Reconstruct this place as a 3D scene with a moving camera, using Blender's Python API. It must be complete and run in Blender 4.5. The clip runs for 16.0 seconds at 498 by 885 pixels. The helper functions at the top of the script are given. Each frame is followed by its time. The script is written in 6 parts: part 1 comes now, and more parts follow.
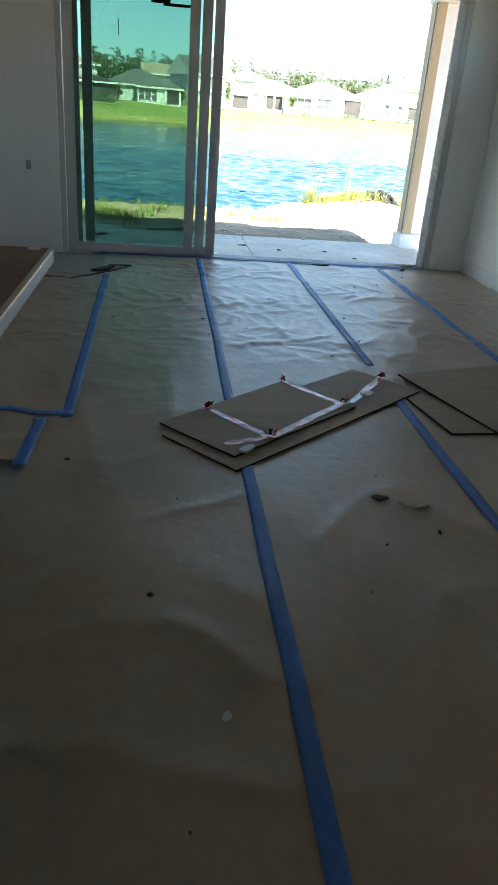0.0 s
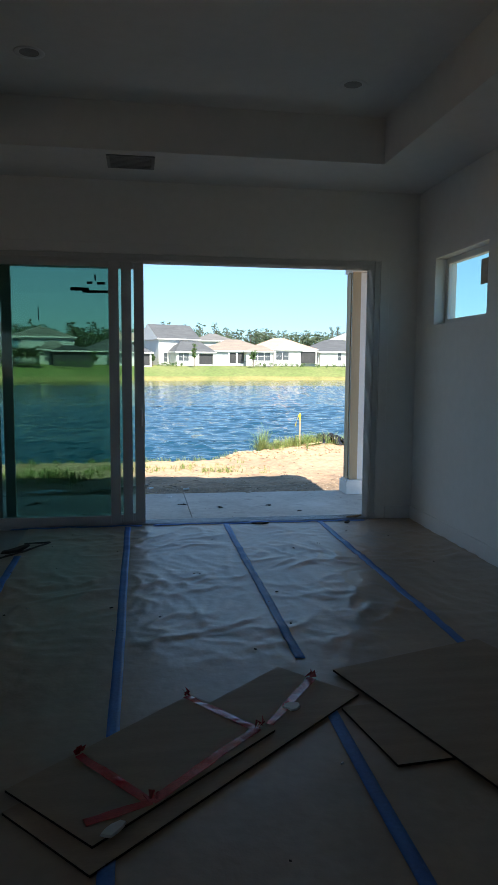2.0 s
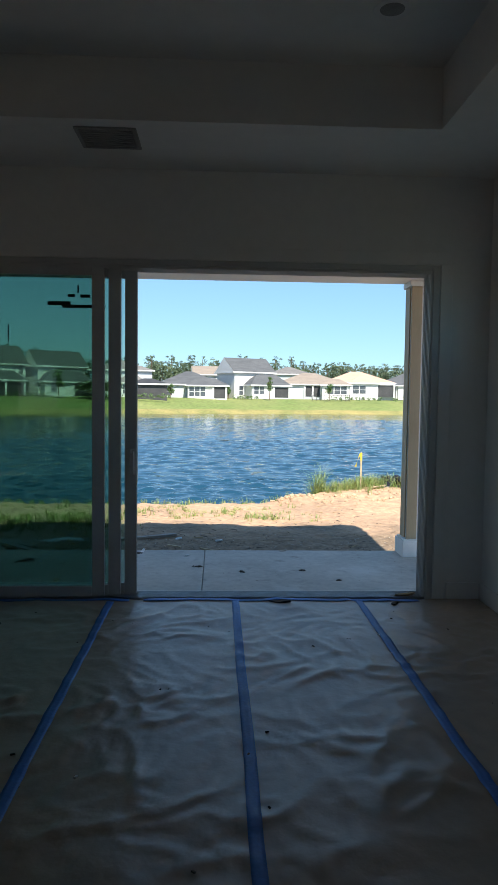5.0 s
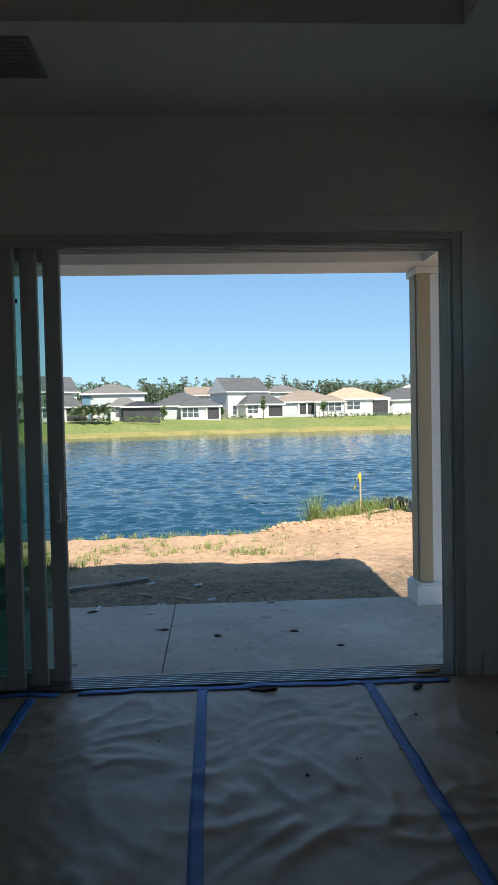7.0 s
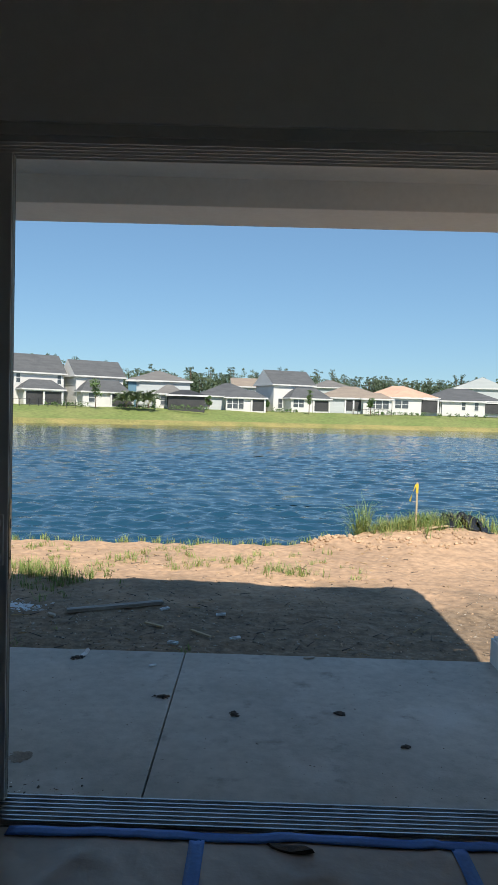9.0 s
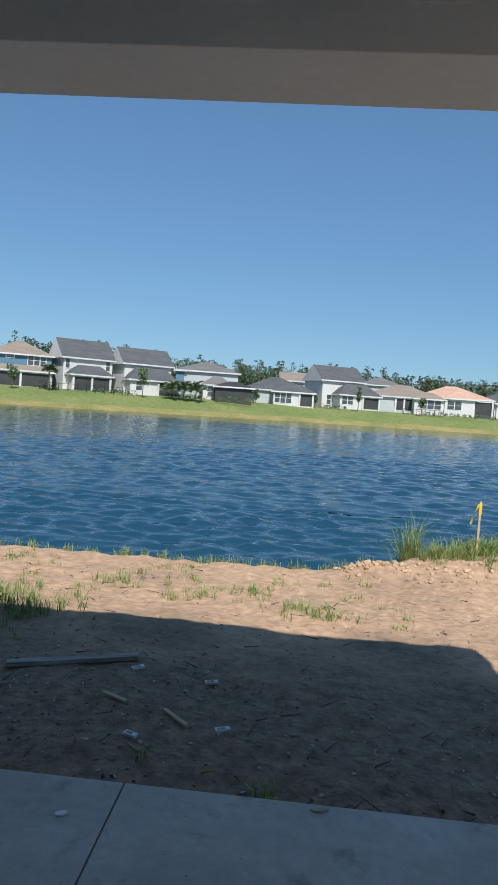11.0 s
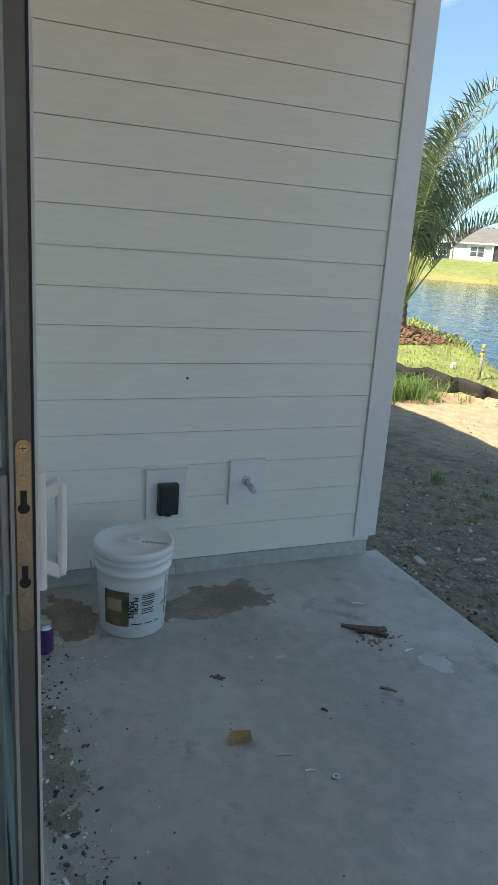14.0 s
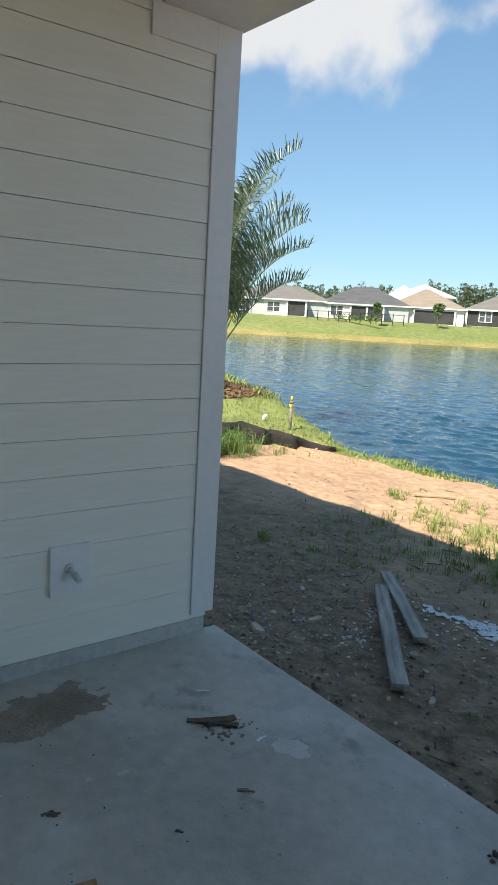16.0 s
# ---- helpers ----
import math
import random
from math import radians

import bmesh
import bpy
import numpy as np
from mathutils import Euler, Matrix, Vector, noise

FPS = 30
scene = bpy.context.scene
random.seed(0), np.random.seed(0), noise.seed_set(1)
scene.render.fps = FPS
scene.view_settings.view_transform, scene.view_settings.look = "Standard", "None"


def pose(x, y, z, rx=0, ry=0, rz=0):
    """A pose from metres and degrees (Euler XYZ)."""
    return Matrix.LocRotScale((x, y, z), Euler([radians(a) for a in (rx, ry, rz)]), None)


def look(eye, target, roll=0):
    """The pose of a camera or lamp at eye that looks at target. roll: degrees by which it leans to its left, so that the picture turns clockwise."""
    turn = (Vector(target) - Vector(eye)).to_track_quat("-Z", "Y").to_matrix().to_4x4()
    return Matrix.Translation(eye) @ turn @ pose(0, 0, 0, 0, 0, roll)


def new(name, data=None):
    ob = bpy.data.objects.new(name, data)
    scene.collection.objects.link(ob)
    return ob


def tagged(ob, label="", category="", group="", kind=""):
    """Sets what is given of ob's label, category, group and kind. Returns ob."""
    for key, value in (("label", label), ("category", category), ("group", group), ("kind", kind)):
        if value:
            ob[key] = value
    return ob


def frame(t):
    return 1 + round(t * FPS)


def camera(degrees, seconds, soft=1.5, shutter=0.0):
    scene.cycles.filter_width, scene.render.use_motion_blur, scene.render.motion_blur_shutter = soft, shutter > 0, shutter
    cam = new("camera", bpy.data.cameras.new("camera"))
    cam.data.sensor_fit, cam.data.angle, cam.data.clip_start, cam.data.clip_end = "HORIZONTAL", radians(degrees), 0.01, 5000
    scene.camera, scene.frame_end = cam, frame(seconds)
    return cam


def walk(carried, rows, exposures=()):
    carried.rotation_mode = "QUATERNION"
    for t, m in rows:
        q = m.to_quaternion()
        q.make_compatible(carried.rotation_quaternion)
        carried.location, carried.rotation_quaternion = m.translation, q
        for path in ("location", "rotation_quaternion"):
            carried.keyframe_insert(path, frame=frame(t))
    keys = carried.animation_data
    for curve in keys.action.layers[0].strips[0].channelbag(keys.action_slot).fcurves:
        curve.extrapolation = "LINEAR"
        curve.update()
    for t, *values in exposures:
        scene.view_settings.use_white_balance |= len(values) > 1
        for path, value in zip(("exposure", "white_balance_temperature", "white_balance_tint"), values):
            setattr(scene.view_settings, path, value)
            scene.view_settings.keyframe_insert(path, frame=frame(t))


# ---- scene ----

cam = camera(39.0, 16.0)
PATH = [
    (0, (-1.538, -7.011, 1.323), (-1.28, -5.217, 0.477), 4.6),
    (0.5, (-1.344, -6.918, 1.341), (-1.104, -5.063, 0.631), 2.4),
    (1, (-1.187, -6.819, 1.39), (-0.939, -4.866, 1.036), 0.1),
    (1.5, (-1.146, -6.658, 1.435), (-0.781, -4.708, 1.178), 3.0),
    (2, (-1.069, -6.407, 1.453), (-0.761, -4.442, 1.241), 0.4),
    (2.5, (-0.921, -6.183, 1.384), (-0.712, -4.201, 1.214), -1.6),
    (3, (-0.745, -6.004, 1.42), (-0.625, -4.012, 1.285), 2.6),
    (3.5, (-0.67, -5.823, 1.41), (-0.535, -3.832, 1.272), 2.1),
    (5.8, (-0.359, -4.6, 1.476), (-0.283, -2.603, 1.38), 0.2),
    (6, (-0.349, -4.485, 1.451), (-0.155, -2.497, 1.363), 0.4),
    (6.5, (-0.224, -4.083, 1.487), (-0.027, -2.094, 1.414), 1.2),
    (7, (-0.203, -3.775, 1.449), (-0.101, -1.778, 1.384), -1.2),
    (7.5, (-0.174, -3.471, 1.465), (-0.013, -1.48, 1.364), -0.5),
    (8, (-0.141, -2.999, 1.494), (-0.045, -1.002, 1.461), 1.6),
    (8.5, (-0.129, -2.667, 1.456), (-0.168, -0.671, 1.336), 1.7),
    (8.7, (-0.133, -2.58, 1.475), (-0.155, -0.582, 1.389), 1.6),
    (11, (0.081, -0.69, 1.502), (-0.074, 1.301, 1.392), 4.0),
    (11.1, (0.067, -0.625, 1.503), (-0.177, 1.341, 1.23), 2.8),
    (11.5, (0.01, -0.385, 1.498), (-0.54, 1.486, 1.051), 2.9),
    (11.8, (-0.077, -0.229, 1.49), (-0.976, 1.44, 0.851), 6.3),
    (11.9, (-0.1, -0.176, 1.476), (-1.128, 1.411, 0.824), 6.3),
    (12, (-0.117, -0.122, 1.468), (-1.295, 1.372, 0.851), 7.0),
    (12.1, (-0.129, -0.075, 1.473), (-1.455, 1.307, 0.897), 7.1),
    (12.5, (-0.081, 0.038, 1.448), (-1.691, 1.106, 0.931), 6.0),
    (13, (-0.051, 0.073, 1.415), (-1.775, 0.95, 0.905), 4.0),
    (13.5, (-0.041, 0.072, 1.413), (-1.808, 0.855, 0.899), 4.3),
    (14, (-0.036, 0.068, 1.42), (-1.814, 0.811, 0.887), 4.0),
    (14.5, (-0.023, 0.052, 1.428), (-1.807, 0.786, 0.899), 2.9),
    (15, (-0.04, 0.058, 1.425), (-1.801, 0.887, 0.966), 3.2),
    (15.5, (-0.087, 0.068, 1.413), (-1.766, 1.07, 0.991), 4.2),
    (16, (-0.26, 0.128, 1.458), (-1.817, 1.333, 1.103), 3.4),
]
EXPO = [(0.0, 3.05, 7700, 10), (0.3, 2.55, 7500, 10), (0.6, 1.9, 7000, 10), (1.0, 1.72, 6900, 10), (1.5, 1.55, 6700, 10), (3.5, 1.32, 6600, 10), (6.0, 0.97, 6700, 10), (7.0, 0.87, 6850, 10),
        (8.5, 0.67, 6850, 10), (11.0, 0.26, 6250, 10), (11.5, 0.45, 6450, 10), (12.0, 0.94, 7000, 10), (12.5, 1.28, 7400, 10), (14.5, 1.40, 7650, 10), (16.0, 1.0, 7350, 10)]
walk(cam, [(t, look(eye, target, roll)) for t, eye, target, roll in PATH], EXPO)

# ---- world and sun ----
SUN_TO = Vector((0.60, -2.60, 3.15)).normalized()
world = bpy.data.worlds.new("sky")
scene.world = world
world.use_nodes = True
wn, wl = world.node_tree.nodes, world.node_tree.links
sky = wn.new("ShaderNodeTexSky")
sky.sky_type = "NISHITA"
sky.sun_disc = False
sky.sun_elevation = math.asin(SUN_TO.z)
sky.sun_rotation = math.atan2(SUN_TO.x, SUN_TO.y)
sky.air_density, sky.dust_density, sky.ozone_density = 1.0, 0.05, 3.5
# one soft white cloud, uneven at its edge
CLOUD = Vector((-0.70, 0.557, 0.365)).normalized()
tc = wn.new("ShaderNodeTexCoord")
sub = wn.new("ShaderNodeVectorMath")
sub.operation = "SUBTRACT"
sub.inputs[1].default_value = CLOUD
mul = wn.new("ShaderNodeVectorMath")
mul.operation = "MULTIPLY"
mul.inputs[1].default_value = (1.0, 1.0, 2.2)
ln = wn.new("ShaderNodeVectorMath")
ln.operation = "LENGTH"
cn = wn.new("ShaderNodeTexNoise")
cn.inputs["Scale"].default_value = 9.0
cn.inputs["Detail"].default_value = 6.0
ad = wn.new("ShaderNodeMath")
ad.operation = "MULTIPLY_ADD"
ad.inputs[1].default_value = 0.42
cr = wn.new("ShaderNodeMapRange")
cr.interpolation_type = "SMOOTHSTEP"
cr.inputs[1].default_value, cr.inputs[2].default_value = 0.455, 0.34
cr.inputs[3].default_value, cr.inputs[4].default_value = 0.0, 0.85
cm = wn.new("ShaderNodeMixRGB")
cm.inputs[2].default_value = (3.3, 3.5, 3.8, 1)
wl.new(tc.outputs["Generated"], sub.inputs[0])
wl.new(sub.outputs[0], mul.inputs[0])
wl.new(mul.outputs[0], ln.inputs[0])
wl.new(tc.outputs["Generated"], cn.inputs["Vector"])
wl.new(cn.outputs["Fac"], ad.inputs[0])
wl.new(ln.outputs["Value"], ad.inputs[2])
wl.new(ad.outputs[0], cr.inputs[0])
wl.new(cr.outputs[0], cm.inputs[0])
hue = wn.new("ShaderNodeMixRGB")
hue.blend_type = "MULTIPLY"
hue.inputs[0].default_value = 1.0
hue.inputs[2].default_value = (0.665, 0.97, 1.235, 1)
soft = wn.new("ShaderNodeGamma")
soft.inputs[1].default_value = 0.62
wl.new(sky.outputs[0], soft.inputs[0])
wl.new(soft.outputs[0], hue.inputs[1])
wl.new(hue.outputs[0], cm.inputs[1])
wl.new(cm.outputs[0], wn["Background"].inputs[0])
wn["Background"].inputs[1].default_value = 0.13

sun = new("sun", bpy.data.lights.new("sun", "SUN"))
sun.data.energy, sun.data.angle, sun.data.color = 4.4, radians(0.53), (1.0, 0.95, 0.87)
sun.matrix_world = look(SUN_TO * 40, (0, 0, 0))


# ---- materials ----
def material(name, c1, c2=None, scale=3.0, rough=0.6, bump=0.0, bump_scale=40.0, metal=0.0, fine=0.15, stretch=(1, 1, 1), spec=0.5, coat=0.0):
    """Colour varied at two scales, with fine relief; sizes in metres."""
    m = bpy.data.materials.new(name)
    m.use_nodes = True
    n, l = m.node_tree.nodes, m.node_tree.links
    p = n["Principled BSDF"]
    c2 = c2 or tuple(v * 0.8 for v in c1)
    co = n.new("ShaderNodeTexCoord")
    mp = n.new("ShaderNodeMapping")
    mp.inputs["Scale"].default_value = stretch
    l.new(co.outputs["Object"], mp.inputs["Vector"])
    a = n.new("ShaderNodeTexNoise")
    a.inputs["Scale"].default_value, a.inputs["Detail"].default_value = scale, 5.0
    b = n.new("ShaderNodeTexNoise")
    b.inputs["Scale"].default_value, b.inputs["Detail"].default_value = scale * 14, 3.0
    for t in (a, b):
        l.new(mp.outputs[0], t.inputs["Vector"])
    r = n.new("ShaderNodeMapRange")
    r.inputs[1].default_value, r.inputs[2].default_value = 0.35, 0.65
    l.new(a.outputs["Fac"], r.inputs[0])
    mix = n.new("ShaderNodeMixRGB")
    mix.inputs[1].default_value, mix.inputs[2].default_value = (*c1, 1), (*c2, 1)
    l.new(r.outputs[0], mix.inputs[0])
    g = n.new("ShaderNodeMixRGB")
    g.blend_type = "MULTIPLY"
    g.inputs[0].default_value = 1.0
    fr = n.new("ShaderNodeMapRange")
    fr.inputs[1].default_value, fr.inputs[2].default_value = 0.3, 0.7
    fr.inputs[3].default_value, fr.inputs[4].default_value = 1 - fine, 1 + fine
    l.new(b.outputs["Fac"], fr.inputs[0])
    l.new(mix.outputs[0], g.inputs[1])
    l.new(fr.outputs[0], g.inputs[2])
    l.new(g.outputs[0], p.inputs["Base Color"])
    p.inputs["Roughness"].default_value, p.inputs["Metallic"].default_value = rough, metal
    p.inputs["Specular IOR Level"].default_value = spec
    p.inputs["Coat Weight"].default_value = coat
    if bump:
        w = n.new("ShaderNodeTexNoise")
        w.inputs["Scale"].default_value, w.inputs["Detail"].default_value = bump_scale, 4.0
        l.new(mp.outputs[0], w.inputs["Vector"])
        k = n.new("ShaderNodeBump")
        k.inputs["Strength"].default_value, k.inputs["Distance"].default_value = 1.0, bump
        l.new(w.outputs["Fac"], k.inputs["Height"])
        l.new(k.outputs[0], p.inputs["Normal"])
    return m


def pane_material(name, tint, gloss=0.02, ior=1.3):
    m = bpy.data.materials.new(name)
    m.use_nodes = True
    n, l = m.node_tree.nodes, m.node_tree.links
    n.remove(n["Principled BSDF"])
    t, g, f, x = n.new("ShaderNodeBsdfTransparent"), n.new("ShaderNodeBsdfGlossy"), n.new("ShaderNodeFresnel"), n.new("ShaderNodeMixShader")
    t.inputs[0].default_value = (*tint, 1)
    g.inputs["Roughness"].default_value = gloss
    f.inputs[0].default_value = ior
    l.new(f.outputs[0], x.inputs[0])
    l.new(t.outputs[0], x.inputs[1])
    l.new(g.outputs[0], x.inputs[2])
    l.new(x.outputs[0], n["Material Output"].inputs[0])
    return m


M_WALL = material("painted_drywall", (0.84, 0.84, 0.82), (0.81, 0.81, 0.79), 0.9, 0.75, 0.0006, 220, fine=0.02)
M_CEIL = material("ceiling_paint", (0.82, 0.81, 0.78), (0.78, 0.77, 0.74), 0.7, 0.85, 0.001, 160, fine=0.02)
M_TRIM = material("white_trim_paint", (0.80, 0.80, 0.79), (0.76, 0.76, 0.75), 2.0, 0.4, fine=0.02)
M_PAPER = material("kraft_floor_paper", (0.44, 0.335, 0.24), (0.36, 0.275, 0.20), 1.6, 0.40, 0.003, 15, fine=0.05, spec=0.7)
M_BTAPE = material("blue_masking_tape", (0.045, 0.19, 0.56), (0.04, 0.15, 0.47), 5.0, 0.55, 0.0012, 60, fine=0.1)
M_TILE = material("floor_tile", (0.36, 0.38, 0.35), (0.30, 0.32, 0.30), 2.0, 0.4, fine=0.05)
M_CARD = material("cardboard", (0.38, 0.28, 0.19), (0.32, 0.235, 0.16), 2.5, 0.7, 0.0006, 90, fine=0.07, stretch=(1, 6, 1))
# near-black: shade on the sheets' backlit edges is put into the colour
M_CARDSHADE = material("cardboard_edge_shade", (0.035, 0.026, 0.018), (0.02, 0.015, 0.01), 30, 0.95, spec=0.1)
M_RTAPE = material("red_plastic_tape", (0.45, 0.02, 0.03), (0.60, 0.12, 0.13), 9.0, 0.16, 0.0015, 45, fine=0.2, spec=0.8)
M_FRAME = material("door_frame_vinyl", (0.60, 0.61, 0.60), (0.55, 0.56, 0.55), 3.0, 0.38, fine=0.03)
M_TRACK = material("aluminium_track", (0.62, 0.63, 0.64), (0.5, 0.5, 0.5), 12, 0.32, metal=0.9, fine=0.1)
M_GASKET = material("black_gasket", (0.02, 0.02, 0.02), None, 8, 0.6)
M_STEEL = material("lock_steel", (0.42, 0.37, 0.28), (0.33, 0.29, 0.22), 14, 0.35, metal=0.85, fine=0.12)
M_CHANNEL = material("panel_edge_channel", (0.20, 0.195, 0.165), (0.17, 0.165, 0.14), 4, 0.5, fine=0.06)
M_HANDLE = material("white_handle_paint", (0.82, 0.82, 0.82), (0.78, 0.78, 0.78), 6, 0.3, fine=0.02)
M_GLASS = pane_material("tinted_door_glass", (0.43, 0.56, 0.50))
M_WGLASS = pane_material("window_glass", (0.62, 0.82, 0.78))
M_SIDING = material("fibre_cement_siding", (0.80, 0.80, 0.715), (0.77, 0.77, 0.685), 1.6, 0.55, 0.0007, 60, fine=0.03, stretch=(1, 0.3, 3))
M_CORNER = material("corner_board_paint", (0.74, 0.75, 0.745), (0.70, 0.71, 0.705), 1.8, 0.5, fine=0.03)
M_TAN = material("tan_column_board", (0.42, 0.34, 0.22), (0.38, 0.31, 0.20), 2.0, 0.6, fine=0.05, stretch=(4, 4, 0.5))
M_CONC = material("lanai_concrete", (0.50, 0.475, 0.42), (0.39, 0.37, 0.325), 1.3, 0.62, 0.0012, 70, fine=0.10)
M_STEM = material("stem_wall_concrete", (0.30, 0.28, 0.25), (0.22, 0.20, 0.18), 5, 0.9, 0.003, 40, fine=0.2)
M_SAND = material("sandy_soil", (0.50, 0.35, 0.225), (0.41, 0.28, 0.18), 0.8, 0.95, 0.022, 9, fine=0.25)
M_SOIL = material("dark_soil", (0.24, 0.19, 0.145), (0.18, 0.145, 0.11), 3.0, 0.95, 0.012, 30, fine=0.3)
M_LAWN = material("lawn_grass", (0.145, 0.195, 0.05), (0.20, 0.225, 0.07), 0.12, 0.9, 0.05, 6, fine=0.25)
M_DRYBANK = material("dry_bank_grass", (0.30, 0.25, 0.09), (0.19, 0.19, 0.06), 0.3, 0.95, 0.05, 5, fine=0.3)
M_GRASS = material("fresh_grass_blade", (0.15, 0.24, 0.05), (0.22, 0.27, 0.08), 2.0, 0.6, fine=0.25)
M_WEED = material("lush_weed_blade", (0.085, 0.17, 0.035), (0.13, 0.22, 0.05), 2.0, 0.55, fine=0.25)
M_GRASSDRY = material("dry_grass_blade", (0.38, 0.34, 0.14), (0.26, 0.30, 0.08), 2.0, 0.7, fine=0.25)
M_PALM = material("palm_leaflet", (0.09, 0.137, 0.075), (0.165, 0.205, 0.11), 1.2, 0.36, fine=0.2)
M_RACHIS = material("palm_rachis", (0.30, 0.30, 0.10), (0.24, 0.25, 0.09), 3, 0.5)
M_TRUNK = material("bark", (0.16, 0.11, 0.075), (0.10, 0.07, 0.05), 6, 0.95, 0.01, 30, fine=0.3)
M_PINE = material("pine_foliage", (0.055, 0.09, 0.048), (0.095, 0.13, 0.07), 0.2, 0.8, fine=0.35)
M_LEAF = material("garden_foliage", (0.06, 0.12, 0.035), (0.10, 0.16, 0.05), 0.6, 0.7, fine=0.3)
M_MULCH = material("wood_mulch", (0.20, 0.11, 0.07), (0.13, 0.075, 0.05), 8, 0.95, 0.02, 25, fine=0.35)
M_FABRIC = material("black_silt_fabric", (0.022, 0.021, 0.020), (0.035, 0.032, 0.028), 4, 0.85, 0.002, 60, fine=0.25)
M_BAG = material("black_plastic_sheet", (0.012, 0.012, 0.013), (0.02, 0.02, 0.02), 3, 0.22, 0.004, 30, spec=0.7)
M_WOOD = material("weathered_pine_plank", (0.40, 0.365, 0.315), (0.17, 0.15, 0.13), 2.0, 0.8, 0.0012, 60, fine=0.18, stretch=(1.2, 14, 14))
M_WOODB = material("fresh_pine_lath", (0.52, 0.40, 0.24), (0.42, 0.32, 0.19), 3.0, 0.75, fine=0.15, stretch=(1, 12, 12))
M_FOOT = material("parged_footing", (0.52, 0.51, 0.47), (0.42, 0.41, 0.38), 2.5, 0.85, 0.0015, 50, fine=0.12)
M_WASH = material("pale_cement_wash", (0.56, 0.55, 0.51), (0.48, 0.47, 0.43), 9, 0.7, fine=0.1)
M_CLAY = material("grey_clay", (0.25, 0.23, 0.20), (0.18, 0.16, 0.14), 4, 0.95, 0.006, 40, fine=0.25)
M_YELLOW = material("yellow_survey_ribbon", (0.75, 0.52, 0.04), (0.65, 0.45, 0.05), 6, 0.6)
M_PLASTER = material("spilled_plaster", (0.72, 0.73, 0.73), (0.58, 0.58, 0.57), 6, 0.9, 0.004, 40, fine=0.12)
M_STONE = material("limestone_bits", (0.48, 0.42, 0.34), (0.36, 0.31, 0.25), 12, 0.9, 0.004, 60, fine=0.2)
M_CHIPW = material("torn_wood_scrap", (0.42, 0.29, 0.13), (0.30, 0.20, 0.10), 14, 0.85, 0.003, 60, fine=0.2)
M_DARKBIT = material("dark_dirt_crumb", (0.11, 0.09, 0.075), (0.07, 0.058, 0.05), 20, 0.95, 0.004, 60)
M_STAIN = material("mud_stain", (0.225, 0.18, 0.135), (0.33, 0.28, 0.225), 7, 0.9, 0.0015, 60, fine=0.2)
M_PAIL = material("white_pail_plastic", (0.80, 0.80, 0.79), (0.76, 0.76, 0.74), 5, 0.35, fine=0.02)
M_LABELW = material("label_print_pale", (0.62, 0.66, 0.68), (0.55, 0.60, 0.62), 12, 0.45)
M_LABELD = material("label_print_dark", (0.05, 0.055, 0.04), (0.20, 0.16, 0.07), 16, 0.45, fine=0.3)
M_INK = material("black_ink", (0.015, 0.015, 0.018), None, 8, 0.6)
M_WIRE = material("galvanised_wire", (0.45, 0.45, 0.46), None, 30, 0.4, metal=0.9)
M_CANP = material("purple_can_print", (0.09, 0.04, 0.17), (0.16, 0.08, 0.24), 18, 0.3, metal=0.3, fine=0.3)
M_ALU = material("can_aluminium", (0.6, 0.6, 0.62), None, 20, 0.3, metal=0.95)
M_BLACKP = material("black_cover_plastic", (0.018, 0.018, 0.019), (0.025, 0.025, 0.026), 8, 0.35)
M_CANLIGHT = material("can_light_inside", (0.34, 0.34, 0.33), None, 8, 0.6)
M_CABINET = material("cabinet_white", (0.7, 0.7, 0.69), None, 2, 0.4, fine=0.02)
M_BROWNBOARD = material("brown_counter_cover", (0.20, 0.10, 0.06), (0.15, 0.075, 0.045), 3, 0.6, 0.0008, 60, fine=0.15)
M_QUARTZ = material("white_quartz_edge", (0.75, 0.75, 0.74), (0.70, 0.70, 0.69), 8, 0.25, fine=0.04)
M_STICKER = material("paper_sticker", (0.45, 0.38, 0.30), (0.55, 0.50, 0.42), 14, 0.8)
# far houses
M_HWHITE = material("house_stucco_white", (0.63, 0.62, 0.60), (0.59, 0.58, 0.56), 0.3, 0.8, 0.004, 5, fine=0.03)
M_HGREY = material("house_siding_grey", (0.46, 0.49, 0.50), (0.42, 0.45, 0.46), 0.3, 0.7, fine=0.04, stretch=(0.2, 0.2, 6))
M_HBEIGE = material("house_siding_beige", (0.50, 0.48, 0.43), (0.46, 0.44, 0.40), 0.3, 0.7, fine=0.04, stretch=(0.2, 0.2, 6))
M_HBLUE = material("house_siding_blue", (0.11, 0.22, 0.30), (0.09, 0.19, 0.27), 0.3, 0.7, fine=0.05, stretch=(0.2, 0.2, 6))
M_HTRIM = material("house_white_trim", (0.68, 0.68, 0.67), None, 0.5, 0.6, fine=0.02)
M_RGREY = material("shingles_charcoal", (0.10, 0.105, 0.11), (0.075, 0.08, 0.085), 0.5, 0.9, 0.02, 3, fine=0.18, stretch=(1, 1, 5))
M_RMID = material("shingles_grey", (0.17, 0.165, 0.155), (0.14, 0.135, 0.13), 0.5, 0.9, 0.02, 3, fine=0.18, stretch=(1, 1, 5))
M_RTAN = material("shingles_tan", (0.27, 0.225, 0.18), (0.23, 0.19, 0.155), 0.5, 0.9, 0.02, 3, fine=0.15, stretch=(1, 1, 5))
M_RPEACH = material("shingles_peach", (0.55, 0.35, 0.25), (0.48, 0.30, 0.22), 0.5, 0.9, 0.02, 3, fine=0.12, stretch=(1, 1, 5))
